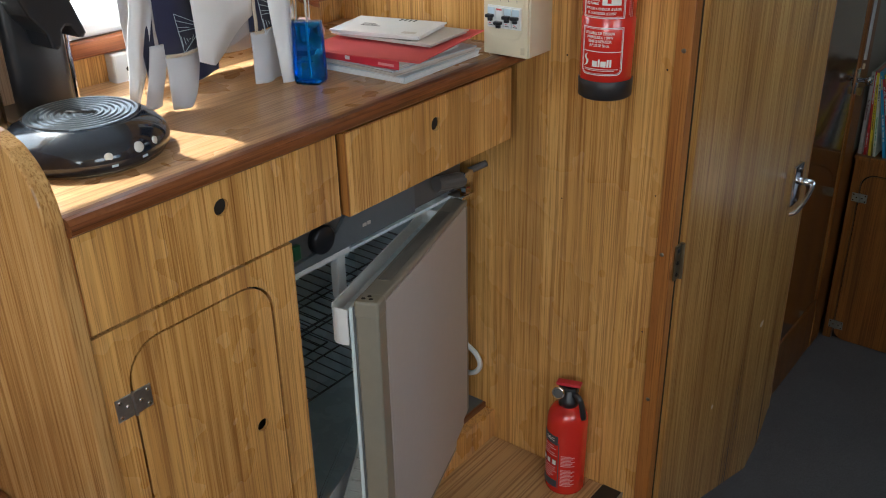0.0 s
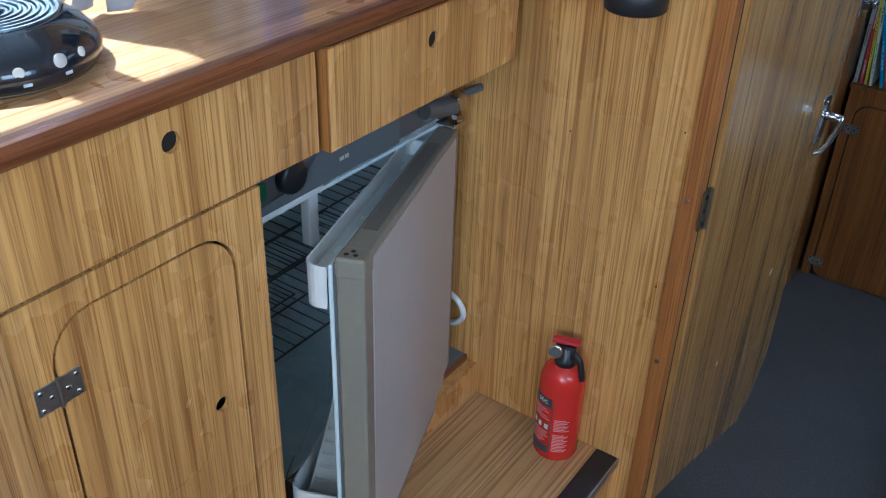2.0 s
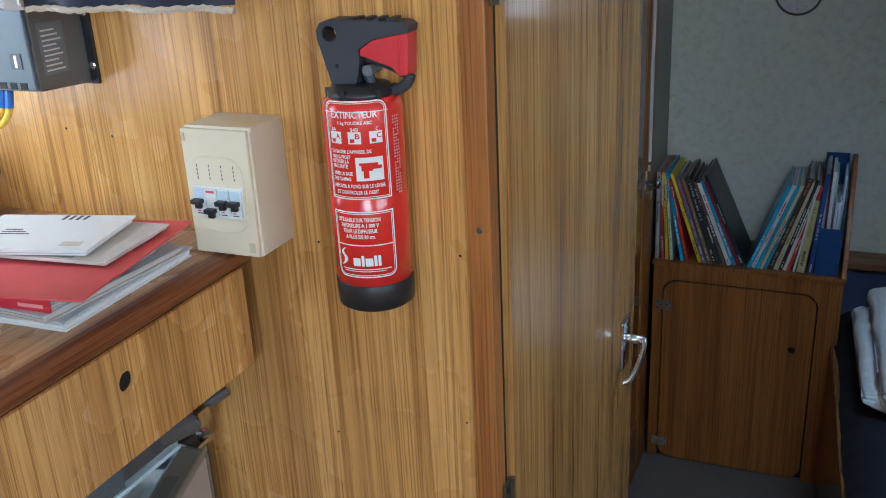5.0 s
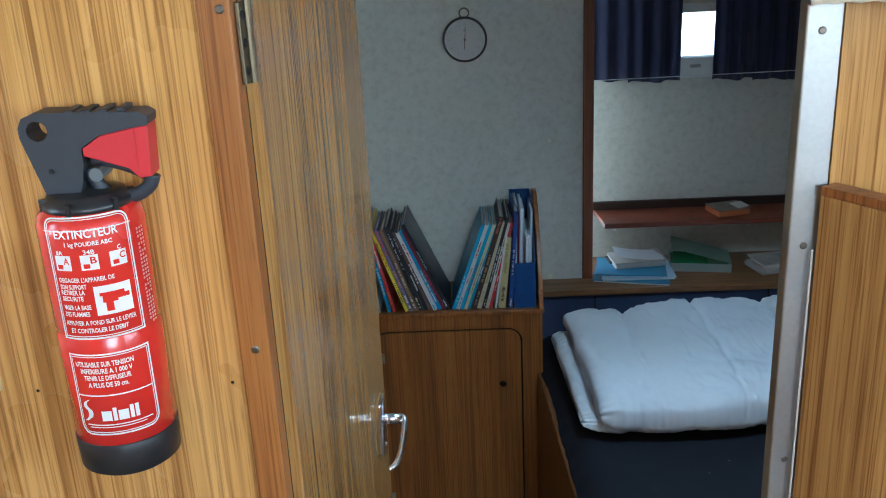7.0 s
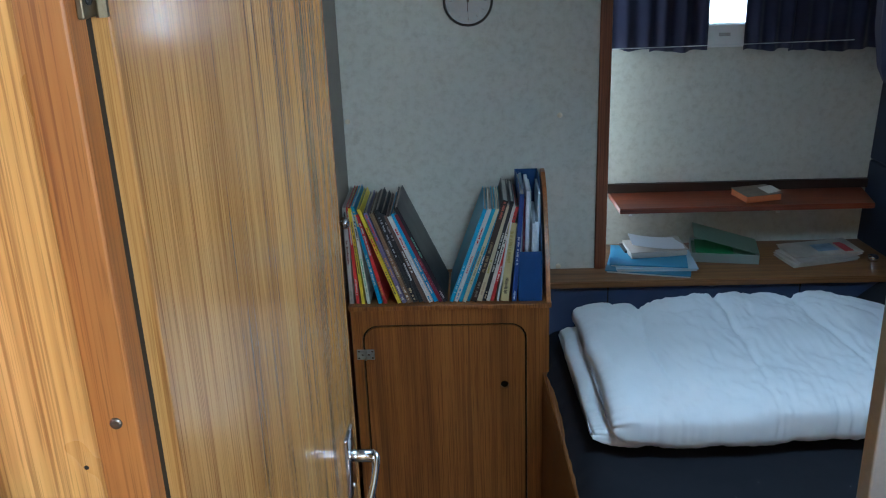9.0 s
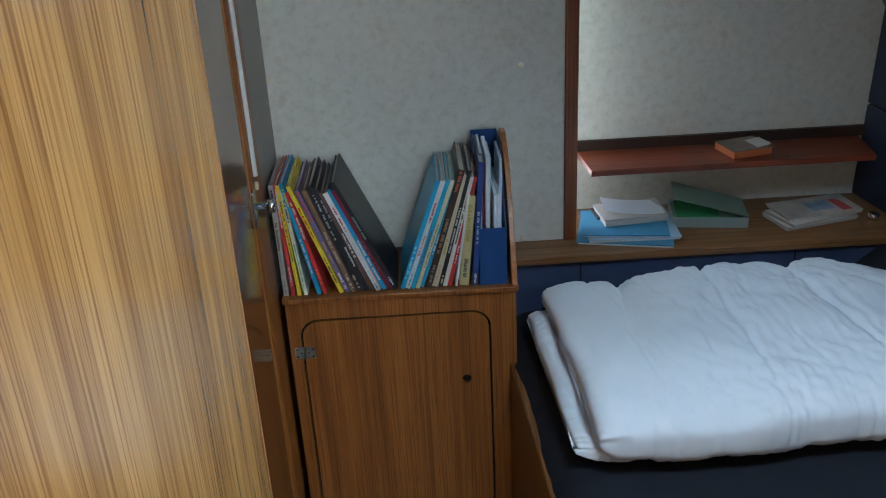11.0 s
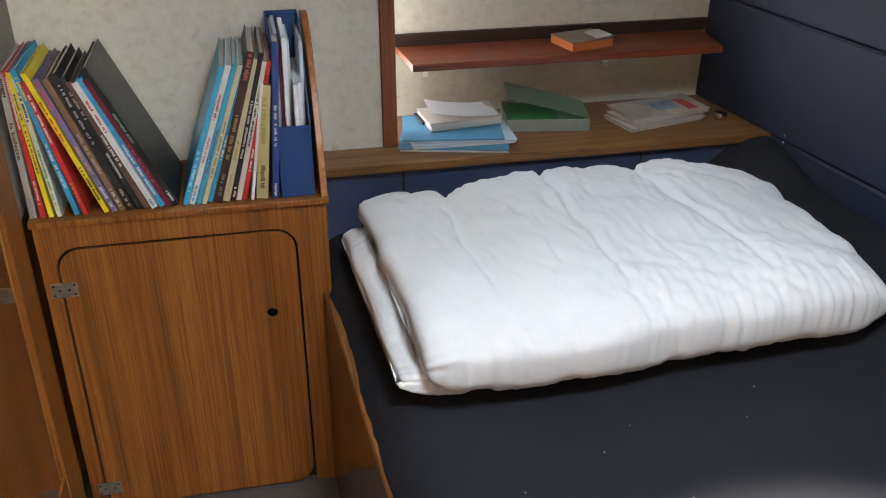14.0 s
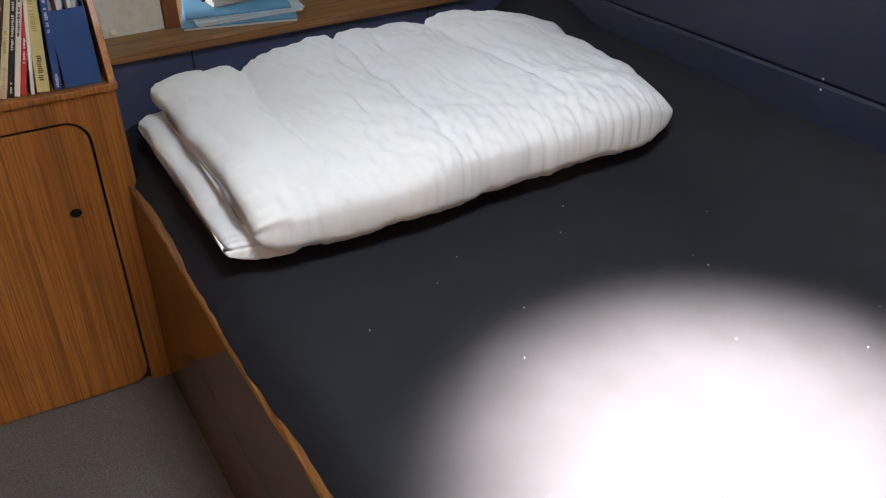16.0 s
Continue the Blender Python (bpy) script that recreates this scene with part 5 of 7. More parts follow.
for k in range(6):
    part("terminal", slab(-1.075 + 0.017 * k, -1.064 + 0.017 * k, 1.5052, 1.5059, 1.1035, 1.1115), SHADOW_GAP, ctrl)
for z in (1.118, 1.185):
    screw((-0.957, YB - 0.006, z), (0, -1, 0), ctrl, 0.005, CHROME)
for dx in (0.0, 0.012):
    c = thing("cable", "thick yellow cable with a blue end sleeve", "cable", group="regulator cables")
    part("sheath", tube(smooth_line([(-1.036 + dx, 1.515, 1.082), (-1.045 + dx, 1.505, 1.06), (-1.08, 1.495 - dx, 1.036), (-1.13, 1.49 - 2 * dx, 1.022), (-1.172, 1.47 - 3 * dx, 1.020), (-1.19, 1.44 - 3 * dx, 1.0175 + dx * 0.4)], 6), 0.0045, 10), YELLOW_HOSE, c, "", True)
    part("sleeve", tube([(-1.034 + dx, 1.515, 1.0995), (-1.037 + dx, 1.513, 1.078)], 0.0053, 10), BLUE_SLEEVE, c, "blue crimp sleeve")
wc = thing("hanging_cord", "thin white cord hanging from the window sill", "cord")
part("cord", tube(smooth_line([(-1.16, 1.50, 1.045), (-1.165, 1.48, 1.03), (-1.170, 1.462, 1.015), (-1.163, 1.455, 0.985), (-1.155, 1.45, 0.95), (-1.135, 1.44, 0.925)], 6), 0.0022, 8), WHITE_PLASTIC, wc)
part("knot", lathe([(0.002, 0), (0.006, 0.004), (0.005, 0.010), (0.002, 0.014)], 10, m=pose(-1.16, 1.502, 1.036, 20, 10, 0)), WHITE_PLASTIC, wc, "", True)
pl = thing("plug", "pale pink round adapter plug lying on the worktop", "plug")
part("body", lathe([(0.018, 0), (0.022, 0.004), (0.022, 0.026), (0.017, 0.031)], 24, m=pose(-1.11, 1.425, ZT + 0.022, 90, 0, 60)), PINK_PLASTIC, pl, "", True)
part("pin", tube([(-1.095, 1.425, ZT + 0.02), (-1.08, 1.418, ZT + 0.02)], 0.003, 8), CHROME, pl)

# ---- curtains with a sailing-boat pattern ----
CURTAIN_WHITE = fabric("white_voile", (0.76, 0.76, 0.77), 0.9, 1500, 0.1, 0.03)
CURTAIN_WHITE.node_tree.nodes["Principled BSDF"].inputs["Transmission Weight"].default_value = 0.0
CURTAIN_GREY = fabric("soft_grey_cotton", (0.50, 0.50, 0.53), 0.9, 1500, 0.1, 0.04)
CURTAIN_NAVY = fabric("navy_cotton", (0.018, 0.02, 0.055), 0.9, 1300, 0.2, 0.2)
BRAID = fabric("beige_braid", (0.52, 0.44, 0.34), 0.9, 600, 0.5, 0.2)


def curtain_x(y, z=0.93):
    """The curtain hangs from the window's head and is pulled out over the worktop."""
    return -0.974 + 0.10 * (y - 0.945) - 0.32 * max(0.0, z - 1.08)


def cloth(name, mat, parent, y0, y1, low, high, fold=0.012, waves=1.0, phase=0.0, off=0.0, label="", taper=0.0, lean=0.0):
    """A hanging strip: low and high give the hem and the top at a fraction along it."""
    bm = bmesh.new()
    n, k = 22, 14
    rows = []
    for i in range(n + 1):
        f = i / n
        y = y0 + (y1 - y0) * f
        z0, z1 = low(f), high(f)
        col = []
        for j in range(k + 1):
            g = j / k
            z = z0 + (z1 - z0) * g
            y = y0 + (y1 - y0) * (0.5 + (f - 0.5) * (1 - taper * max(0.0, 1 - (z - z0) / 0.11))) + lean * min(z - z0, 0.18)
            x = max(XW + 0.012, curtain_x(y, z)) + off * (1 if z < 1.2 else 0.5) + fold * math.sin(2 * math.pi * waves * f + phase) * (1.0 - 0.5 * g) + 0.004 * noise.noise((y * 22, z * 14, phase))
            col.append((x, y + 0.003 * noise.noise((y * 15, z * 18, phase + 5)), z))
        rows.append(col)
    front = [[bm.verts.new(p) for p in col] for col in rows]
    back = [[bm.verts.new((p[0] - 0.0015, p[1], p[2])) for p in col] for col in rows]
    for i in range(n):
        for j in range(k):
            bm.faces.new((front[i][j], front[i + 1][j], front[i + 1][j + 1], front[i][j + 1]))
            bm.faces.new((back[i][j], back[i][j + 1], back[i + 1][j + 1], back[i + 1][j]))
    for i in range(n):
        for j in (0, k):
            bm.faces.new((front[i][j], back[i][j], back[i + 1][j], front[i + 1][j]))
    for j in range(k):
        for i in (0, n):
            bm.faces.new((front[i][j], front[i][j + 1], back[i][j + 1], back[i][j]))
    bmesh.ops.recalc_face_normals(bm, faces=bm.faces)
    return part(name, bm, mat, parent, label, True)


def flat(z):
    return lambda f: z


curtain = thing("curtain", "white and navy curtain with stitched boats, gathered over the worktop", "curtain")
TOP = 1.52
cloth("white_drop", CURTAIN_WHITE, curtain, 0.916, 0.962, lambda f: 0.932 - 0.012 * f, flat(TOP), 0.012, 0.7, 0.5, 0.0, "", 0.45, 0.24)
cloth("grey_edge", CURTAIN_GREY, curtain, 0.950, 0.978, lambda f: 0.916, flat(1.006), 0.006, 0.5, 0.2, 0.004, "", 0.0, 0.22)
cloth("navy_edge", CURTAIN_NAVY, curtain, 0.966, 0.992, flat(0.925), flat(TOP), 0.005, 0.5, 1.2, -0.010)
cloth("grey_hem", CURTAIN_GREY, curtain, 0.989, 1.064, lambda f: 0.908 + 0.075 * max(0, (f - 0.32) / 0.68) ** 1.25, flat(0.9870), 0.014, 0.6, 0.4, 0.004)
cloth("navy_panel", CURTAIN_NAVY, curtain, 0.987, 1.068, lambda f: 0.990 - 0.004 * f, flat(TOP), 0.010, 0.7, 0.2, 0.0, "navy panel with a stitched boat")
cloth("navy_fold", CURTAIN_NAVY, curtain, 1.050, 1.097, lambda f: 0.938 + 0.006 * f, flat(0.99), 0.008, 0.6, 1.0, -0.012)
cloth("grey_lining", CURTAIN_GREY, curtain, 1.082, 1.156, lambda f: 0.974 + 0.018 * f, flat(TOP), 0.006, 0.5, 0.8, -0.004)
cloth("white_flap", CURTAIN_WHITE, curtain, 1.036, 1.149, lambda f: 0.962 + 0.075 * max(0.0, f - 0.22) + 0.05 * max(0.0, 0.22 - f), flat(TOP), 0.010, 0.7, 0.9, 0.014)
# cloth added near the window to block the sun from the worktop
cloth("sun_blocking_cloth", CURTAIN_GREY, curtain, 1.022, 1.262, flat(0.930), flat(TOP), 0.004, 2.5, 0.3, -0.14)
cloth("navy_panel", CURTAIN_NAVY, curtain, 1.148, 1.200, flat(0.994), flat(TOP), 0.006, 0.8, 0.1, -0.002, "navy panel with a stitched boat")
cloth("grey_hem", CURTAIN_GREY, curtain, 1.149, 1.212, lambda f: 0.911 - 0.002 * f, flat(0.9925), 0.010, 0.8, 0.2, -0.002)
cloth("white_drop", CURTAIN_WHITE, curtain, 1.172, 1.238, lambda f: 0.908 - 0.001 * f, flat(TOP), 0.009, 0.6, 0.4, 0.016, "", 0.42)
for y0, y1, z, off in ((0.988, 1.066, 0.988, 0.010), (1.150, 1.176, 0.993, 0.004)):
    pts = [(curtain_x(y0 + (y1 - y0) * i / 24) + off + 0.010 * math.sin(2 * math.pi * 0.65 * i / 24 + 0.35), y0 + (y1 - y0) * i / 24, z + 0.001 * (i % 2)) for i in range(25)]
    part("braid", tube(pts, 0.0024, 6), BRAID, curtain, "beige braid trimming")
part("braid", tube([(curtain_x(1.153, 0.99 + 0.02 * i) + 0.006, 1.154 - 0.0004 * i + 0.0008 * (i % 2), 0.99 + 0.02 * i) for i in range(20)], 0.0026, 6), BRAID, curtain)
for yc in (1.026, 1.172):
    x = curtain_x(yc, 1.015) + 0.013
    boat = [((-0.014, 0.032), (0.026, 0.010)), ((0.026, 0.010), (-0.006, -0.026)), ((-0.014, 0.032), (-0.006, -0.026)), ((-0.012, 0.022), (0.020, 0.010)), ((-0.010, 0.006), (0.024, 0.008)), ((-0.010, 0.012), (0.006, 0.010))]
    boat += [((-0.008 + 0.004 * k, -0.001 - 0.002 * k), (-0.006 + 0.004 * k, -0.018 + 0.004 * k)) for k in range(5)]
    for a, b in boat:
        part("stitching", tube([(x + a[0] * 0.3, yc + a[0], 1.014 + a[1]), (x + b[0] * 0.3, yc + b[0], 1.014 + b[1])], 0.00045, 5), PALE_BLUE, curtain)


def valance(name, x0, x1, y, z, split, label):
    t = thing(name, label, "curtain")
    for nm, mat, a, b in (("white_part", CURTAIN_WHITE, x0, split), ("navy_part", CURTAIN_NAVY, split, x1)):
        if b > a:
            bm = bmesh.new()
            n = 16
            low = [[bm.verts.new((a + (b - a) * i / n, y + 0.01 * math.sin(i * 1.1) + d, z + 0.004 * math.sin(i * 0.9))) for i in range(n + 1)] for d in (0, 0.002)]
            high = [[bm.verts.new((a + (b - a) * i / n, y + 0.006 * math.sin(i * 1.1) + d, z + 0.30)) for i in range(n + 1)] for d in (0, 0.002)]
            for i in range(n):
                bm.faces.new((low[0][i], low[0][i + 1], high[0][i + 1], high[0][i]))
                bm.faces.new((low[1][i + 1], low[1][i], high[1][i], high[1][i + 1]))
                bm.faces.new((low[0][i + 1], low[0][i], low[1][i], low[1][i + 1]))
            part(nm, bm, mat, t, "", True)
    n = 40
    part("braid", tube([(split + (x1 - split) * i / n, y - 0.002 + 0.01 * math.sin(16 * i / n * 1.1), z - 0.002 + 0.0015 * (i % 2)) for i in range(n + 1)], 0.0035, 6), BRAID, t, "beige braid trimming")
    return t


valance("curtain_valance", -0.985, -0.62, 1.455, 1.207, -0.90, "white and navy curtain valance edged with beige braid")
valance("curtain_valance", 0.10, 0.60, 1.70, 1.232, 0.102, "navy curtain edged with beige braid over the partition")

# ---- book cabinet in the cabin ----
bc = thing("book_cabinet", "teak laminate cabinet with a hinged door below the books", "cabinet")
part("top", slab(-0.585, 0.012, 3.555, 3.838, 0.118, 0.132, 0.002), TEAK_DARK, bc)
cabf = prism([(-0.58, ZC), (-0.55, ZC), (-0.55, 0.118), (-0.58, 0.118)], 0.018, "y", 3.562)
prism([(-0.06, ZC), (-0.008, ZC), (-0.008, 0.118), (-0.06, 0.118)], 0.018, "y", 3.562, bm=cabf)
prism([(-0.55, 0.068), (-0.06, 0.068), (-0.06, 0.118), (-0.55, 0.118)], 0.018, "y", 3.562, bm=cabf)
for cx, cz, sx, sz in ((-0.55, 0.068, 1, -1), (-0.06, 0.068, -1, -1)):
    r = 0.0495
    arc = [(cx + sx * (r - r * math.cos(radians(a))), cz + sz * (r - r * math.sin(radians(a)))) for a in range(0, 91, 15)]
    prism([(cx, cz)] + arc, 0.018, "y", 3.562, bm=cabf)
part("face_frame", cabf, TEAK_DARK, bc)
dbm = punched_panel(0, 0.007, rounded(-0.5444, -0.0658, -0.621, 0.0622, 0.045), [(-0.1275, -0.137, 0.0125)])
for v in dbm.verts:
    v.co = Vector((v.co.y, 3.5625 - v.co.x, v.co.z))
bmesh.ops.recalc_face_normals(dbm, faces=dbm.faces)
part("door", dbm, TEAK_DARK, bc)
# carcass coloured near-black so that the gap round the door reads as shade
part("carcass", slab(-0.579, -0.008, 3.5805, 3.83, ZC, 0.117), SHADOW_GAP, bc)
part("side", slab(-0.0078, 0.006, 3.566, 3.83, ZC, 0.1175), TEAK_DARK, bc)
flap_hinge(pose(-0.543, 3.5618, -0.027, 90, 0, 0), bc)
flap_hinge(pose(-0.539, 3.5618, -0.562, 90, 0, 0), bc)
part("book_end", prism([(3.562, 0.1322), (3.836, 0.1322), (3.836, 0.46), (3.80, 0.46), (3.72, 0.41), (3.66, 0.335), (3.60, 0.235), (3.57, 0.16)], 0.014, "x", -0.004, 0.002), wood("orange_teak", (0.50, 0.20, 0.055), (0.40, 0.14, 0.035), (0.25, 0.08, 0.02), "z", 0.35), bc, "curved orange teak book end")

# ---- wardrobe front ----
wd = thing("wardrobe_door", "dark glossy varnished wardrobe door with a chrome latch", "door")
GLOSS_TEAK = wood("varnished_teak", (0.26, 0.105, 0.03), (0.18, 0.066, 0.018), (0.10, 0.034, 0.01), rough=0.14, coat=0.7)
part("leaf", slab(-0.6218, -0.596, 2.45, 3.405, -0.40, 1.42, 0.002), GLOSS_TEAK, wd)
part("edge_strip", slab(-0.6218, -0.594, 3.4055, 3.412, -0.40, 1.42, 0.001), MAHOGANY_Z, wd, "red-brown edge strip")
lt = part("latch", slab(-0.596, -0.588, 3.408, 3.438, 0.392, 0.478, 0.003), CHROME, wd, "chrome turn latch")
part("knob", lathe([(0.009, 0), (0.009, 0.022), (0.016, 0.026), (0.016, 0.040), (0.011, 0.044)], 18, m=pose(-0.588, 3.424, 0.440, 0, 90, 0)), CHROME, lt, "", True)
part("catch", slab(-0.588, -0.574, 3.428, 3.448, 0.385, 0.410, 0.002), paint("brass_catch", (0.55, 0.40, 0.16), 0.3, 0.1, 80, 0.05, 1.0), lt, "brass catch")
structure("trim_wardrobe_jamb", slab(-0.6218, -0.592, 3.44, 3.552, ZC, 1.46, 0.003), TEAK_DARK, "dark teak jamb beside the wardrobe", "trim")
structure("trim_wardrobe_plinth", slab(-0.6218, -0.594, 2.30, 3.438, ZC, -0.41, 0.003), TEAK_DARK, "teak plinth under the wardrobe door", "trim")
structure("trim_corner_post", slab(-0.6218, -0.598, 3.5525, 3.837, 0.134, 1.46), paint("grey_trim", (0.30, 0.27, 0.23), 0.5), "grey-brown corner strip beside the wall lining", "trim")
rod = thing("white_conduit", "thin white conduit above the wardrobe latch", "conduit")
part("tube", tube([(-0.588, 3.462, 0.50), (-0.588, 3.462, 1.46)], 0.0055, 10), WHITE_PLASTIC, rod)
part("end_plug", tube([(-0.588, 3.462, 0.468), (-0.588, 3.462, 0.486)], 0.005, 10), paint("cream_plug", (0.6, 0.5, 0.32), 0.4), rod)


# ---- books ----
COVERS = {}


def cover(rgb, rough=0.32):
    key = (rgb, rough)
    if key not in COVERS:
        COVERS[key] = paint("book_cover", rgb, rough, 0.07, 45, 0.03)
    return COVERS[key]


PAGE = paint("page_block", (0.42, 0.37, 0.31), 0.8, 0.25, 400)


def book(x, lean, w, h, rgb, depth=0.215, y=3.573, bars=(), label="", z=0.1322, title="", title_mat=None, group="comic albums on the cabinet"):
    """A standing hardback with its spine towards -y, leaning by degrees (positive to +x), and bars of print on the spine."""
    b = thing("book", label, "book", pose(x, y + random.uniform(0, 0.006), z, 0, lean, 0), group)
    a = -w if lean > 0 else 0.0
    mat = cover(rgb)
    t = 0.0016
    bm = slab(a, a + t, 0.0008, depth, 0, h)
    slab(a + w - t, a + w, 0.0008, depth, 0, h, bm=bm)
    slab(a + 0.0002, a + w - 0.0002, 0.0, 0.0022, 0.0004, h - 0.0004, 0.0006, 1, bm=bm)
    part("cover", bm, mat, b)
    part("page_block", slab(a + t + 0.0002, a + w - t - 0.0002, 0.0024, depth - 0.004, 0.003, h - 0.004), PAGE, b)
    for z0, z1, col in bars:
        # lettering too small to read, as rows of short dashes
        q, zz = bmesh.new(), z0 * h
        while zz < z1 * h:
            step = random.uniform(0.0022, 0.0052)
            if random.random() < 0.82:
                s0, s1 = random.uniform(0.26, 0.36), random.uniform(0.62, 0.74)
                slab(a + w * s0, a + w * s1, -0.0006, -0.0001, zz, zz + step * 0.72, bm=q)
            zz += step
        if q.verts:
            part("spine_print", q, cover(col), b)
    if title:
        q = fit_width(letters(title, 0.01), 0.075, w * 0.55)
        m = Matrix.Translation((a + w * 0.22, -0.0004, h * 0.42)) @ pose(0, 0, 0, 90, 0, 0) @ pose(0, 0, 0, 0, 0, -90) @ Matrix.Translation((-0.075, 0, 0))
        for v in q.verts:
            v.co = m @ v.co
        part("title", q, title_mat or INK, b)
    return b


BLACK, WHITE, RED, YEL, BLU, GRN = (0.02, 0.02, 0.022), (0.66, 0.66, 0.63), (0.50, 0.03, 0.03), (0.72, 0.56, 0.03), (0.03, 0.28, 0.52), (0.06, 0.28, 0.14)
book(-0.5815, -0.5, 0.0125, 0.300, (0.42, 0.39, 0.36), bars=((0.84, 0.97, BLACK), (0.04, 0.14, (0.3, 0.28, 0.26))), label="beige comic album with a dark title", title="la belette", title_mat=paint("maroon_ink", (0.10, 0.02, 0.02), 0.5))
book(-0.562, -2.0, 0.0100, 0.302, RED, bars=((0.62, 0.96, WHITE), (0.08, 0.26, WHITE)), label="red and white comic album")
book(-0.546, -4.0, 0.0095, 0.300, YEL, bars=((0.3, 0.85, (0.12, 0.1, 0.05)),), label="yellow comic album with dark lettering")
book(-0.530, -5.6, 0.0095, 0.290, (0.62, 0.60, 0.50), bars=((0.1, 0.5, GRN), (0.7, 0.9, BLACK)), label="cream comic album with green print")
book(-0.496, -11.6, 0.0105, 0.310, BLU, bars=((0.8, 0.95, YEL), (0.2, 0.5, WHITE)), label="blue comic album with pale lettering")
book(-0.480, -13.2, 0.0100, 0.288, RED, bars=((0.55, 0.9, WHITE), (0.1, 0.25, (0.6, 0.4, 0.1))), label="red comic album with a white title")
book(-0.439, -19.3, 0.0105, 0.312, YEL, bars=((0.1, 0.35, BLACK), (0.5, 0.8, RED)), label="yellow comic album leaning steeply")
book(-0.4245, -19.4, 0.0125, 0.300, (0.16, 0.13, 0.25), bars=((0.04, 0.2, WHITE), (0.3, 0.5, (0.5, 0.3, 0.15)), (0.7, 0.98, (0.5, 0.05, 0.04))), label="violet comic album with a red top")
book(-0.4085, -19.3, 0.0120, 0.298, (0.20, 0.12, 0.07), bars=((0.04, 0.18, (0.65, 0.62, 0.55)), (0.3, 0.6, (0.45, 0.4, 0.35))), label="brown comic album with pale lettering")
book(-0.393, -19.0, 0.0130, 0.306, BLACK, bars=((0.5, 0.92, (0.45, 0.45, 0.46)), (0.03, 0.16, (0.6, 0.5, 0.3))), label="black comic album with grey lettering")
book(-0.376, -20.0, 0.0120, 0.298, BLACK, bars=((0.25, 0.45, WHITE), (0.7, 0.9, (0.35, 0.3, 0.3))), label="black comic album with small lettering")
book(-0.361, -21.0, 0.0110, 0.292, (0.12, 0.07, 0.05), bars=((0.35, 0.6, WHITE),), label="dark brown comic album with white lettering")
book(-0.3465, -22.0, 0.0120, 0.292, WHITE, bars=((0.62, 0.86, RED), (0.1, 0.5, (0.5, 0.55, 0.6)), (0.02, 0.07, BLU)), label="white comic album with a red title")
book(-0.331, -22.6, 0.0115, 0.300, BLU, bars=((0.1, 0.5, WHITE),), label="blue comic album with a white title")
book(-0.3165, -23.4, 0.0105, 0.300, (0.18, 0.02, 0.04), bars=((0.2, 0.5, (0.3, 0.1, 0.1)),), label="maroon comic album with faint lettering")
book(-0.3035, -24.4, 0.0125, 0.324, BLACK, bars=((0.48, 0.72, (0.2, 0.42, 0.3)), (0.04, 0.12, WHITE)), label="black comic album with a grey back cover")
# leaning the other way
book(-0.276, 20.2, 0.0110, 0.304, (0.04, 0.36, 0.58), bars=((0.1, 0.4, (0.4, 0.6, 0.7)),), label="bright blue hardback comic album")
book(-0.2625, 20.0, 0.0110, 0.304, WHITE, bars=((0.62, 0.8, RED), (0.03, 0.14, BLU), (0.3, 0.5, (0.6, 0.2, 0.2))), label="white comic album with a red title")
book(-0.250, 19.8, 0.0100, 0.304, (0.04, 0.36, 0.55), bars=((0.2, 0.55, (0.1, 0.1, 0.15)),), label="blue comic album with pale lettering")
book(-0.2385, 19.6, 0.0095, 0.304, (0.62, 0.56, 0.36), bars=((0.2, 0.6, (0.3, 0.25, 0.1)),), label="cream comic album with brown lettering")
book(-0.2275, 19.4, 0.0085, 0.304, (0.03, 0.26, 0.42), bars=((0.3, 0.5, WHITE),), label="thin teal hardback comic album")
book(-0.2075, 17.4, 0.0165, 0.325, (0.05, 0.028, 0.02), bars=((0.82, 0.98, (0.45, 0.1, 0.06)), (0.3, 0.6, (0.3, 0.2, 0.1)), (0.05, 0.2, (0.25, 0.2, 0.15))), label="thick dark brown album with gold lettering")
book(-0.192, 16.2, 0.0135, 0.308, (0.52, 0.44, 0.28), bars=((0.3, 0.45, (0.35, 0.3, 0.05)), (0.06, 0.2, (0.4, 0.3, 0.2))), label="tan comic album with olive lettering")
book(-0.1795, 15.6, 0.0105, 0.318, BLACK, bars=((0.3, 0.7, (0.5, 0.5, 0.45)), (0.03, 0.1, (0.6, 0.5, 0.3))), label="black comic album with small lettering")
book(-0.168, 15.2, 0.0100, 0.300, (0.62, 0.58, 0.52), bars=((0.4, 0.8, BLACK),), label="white comic album with black title")
book(-0.157, 14.8, 0.0095, 0.300, RED, bars=((0.2, 0.4, WHITE), (0.7, 0.9, BLACK)), label="red comic album leaning on its neighbours")
book(-0.1415, 9.5, 0.0065, 0.250, (0.66, 0.65, 0.62), label="thin white booklet without lettering")
book(-0.113, 6.2, 0.0235, 0.244, (0.50, 0.43, 0.20), depth=0.17, bars=((0.1, 0.3, (0.1, 0.08, 0.05)), (0.5, 0.9, (0.35, 0.28, 0.08))), label="small thick ochre paperback", group="books on the cabinet")
book(-0.090, 4.4, 0.0135, 0.330, (0.025, 0.06, 0.22), depth=0.22, bars=((0.35, 0.6, (0.5, 0.5, 0.55)), (0.02, 0.10, WHITE)), label="tall navy album with pale lettering", group="books on the cabinet")

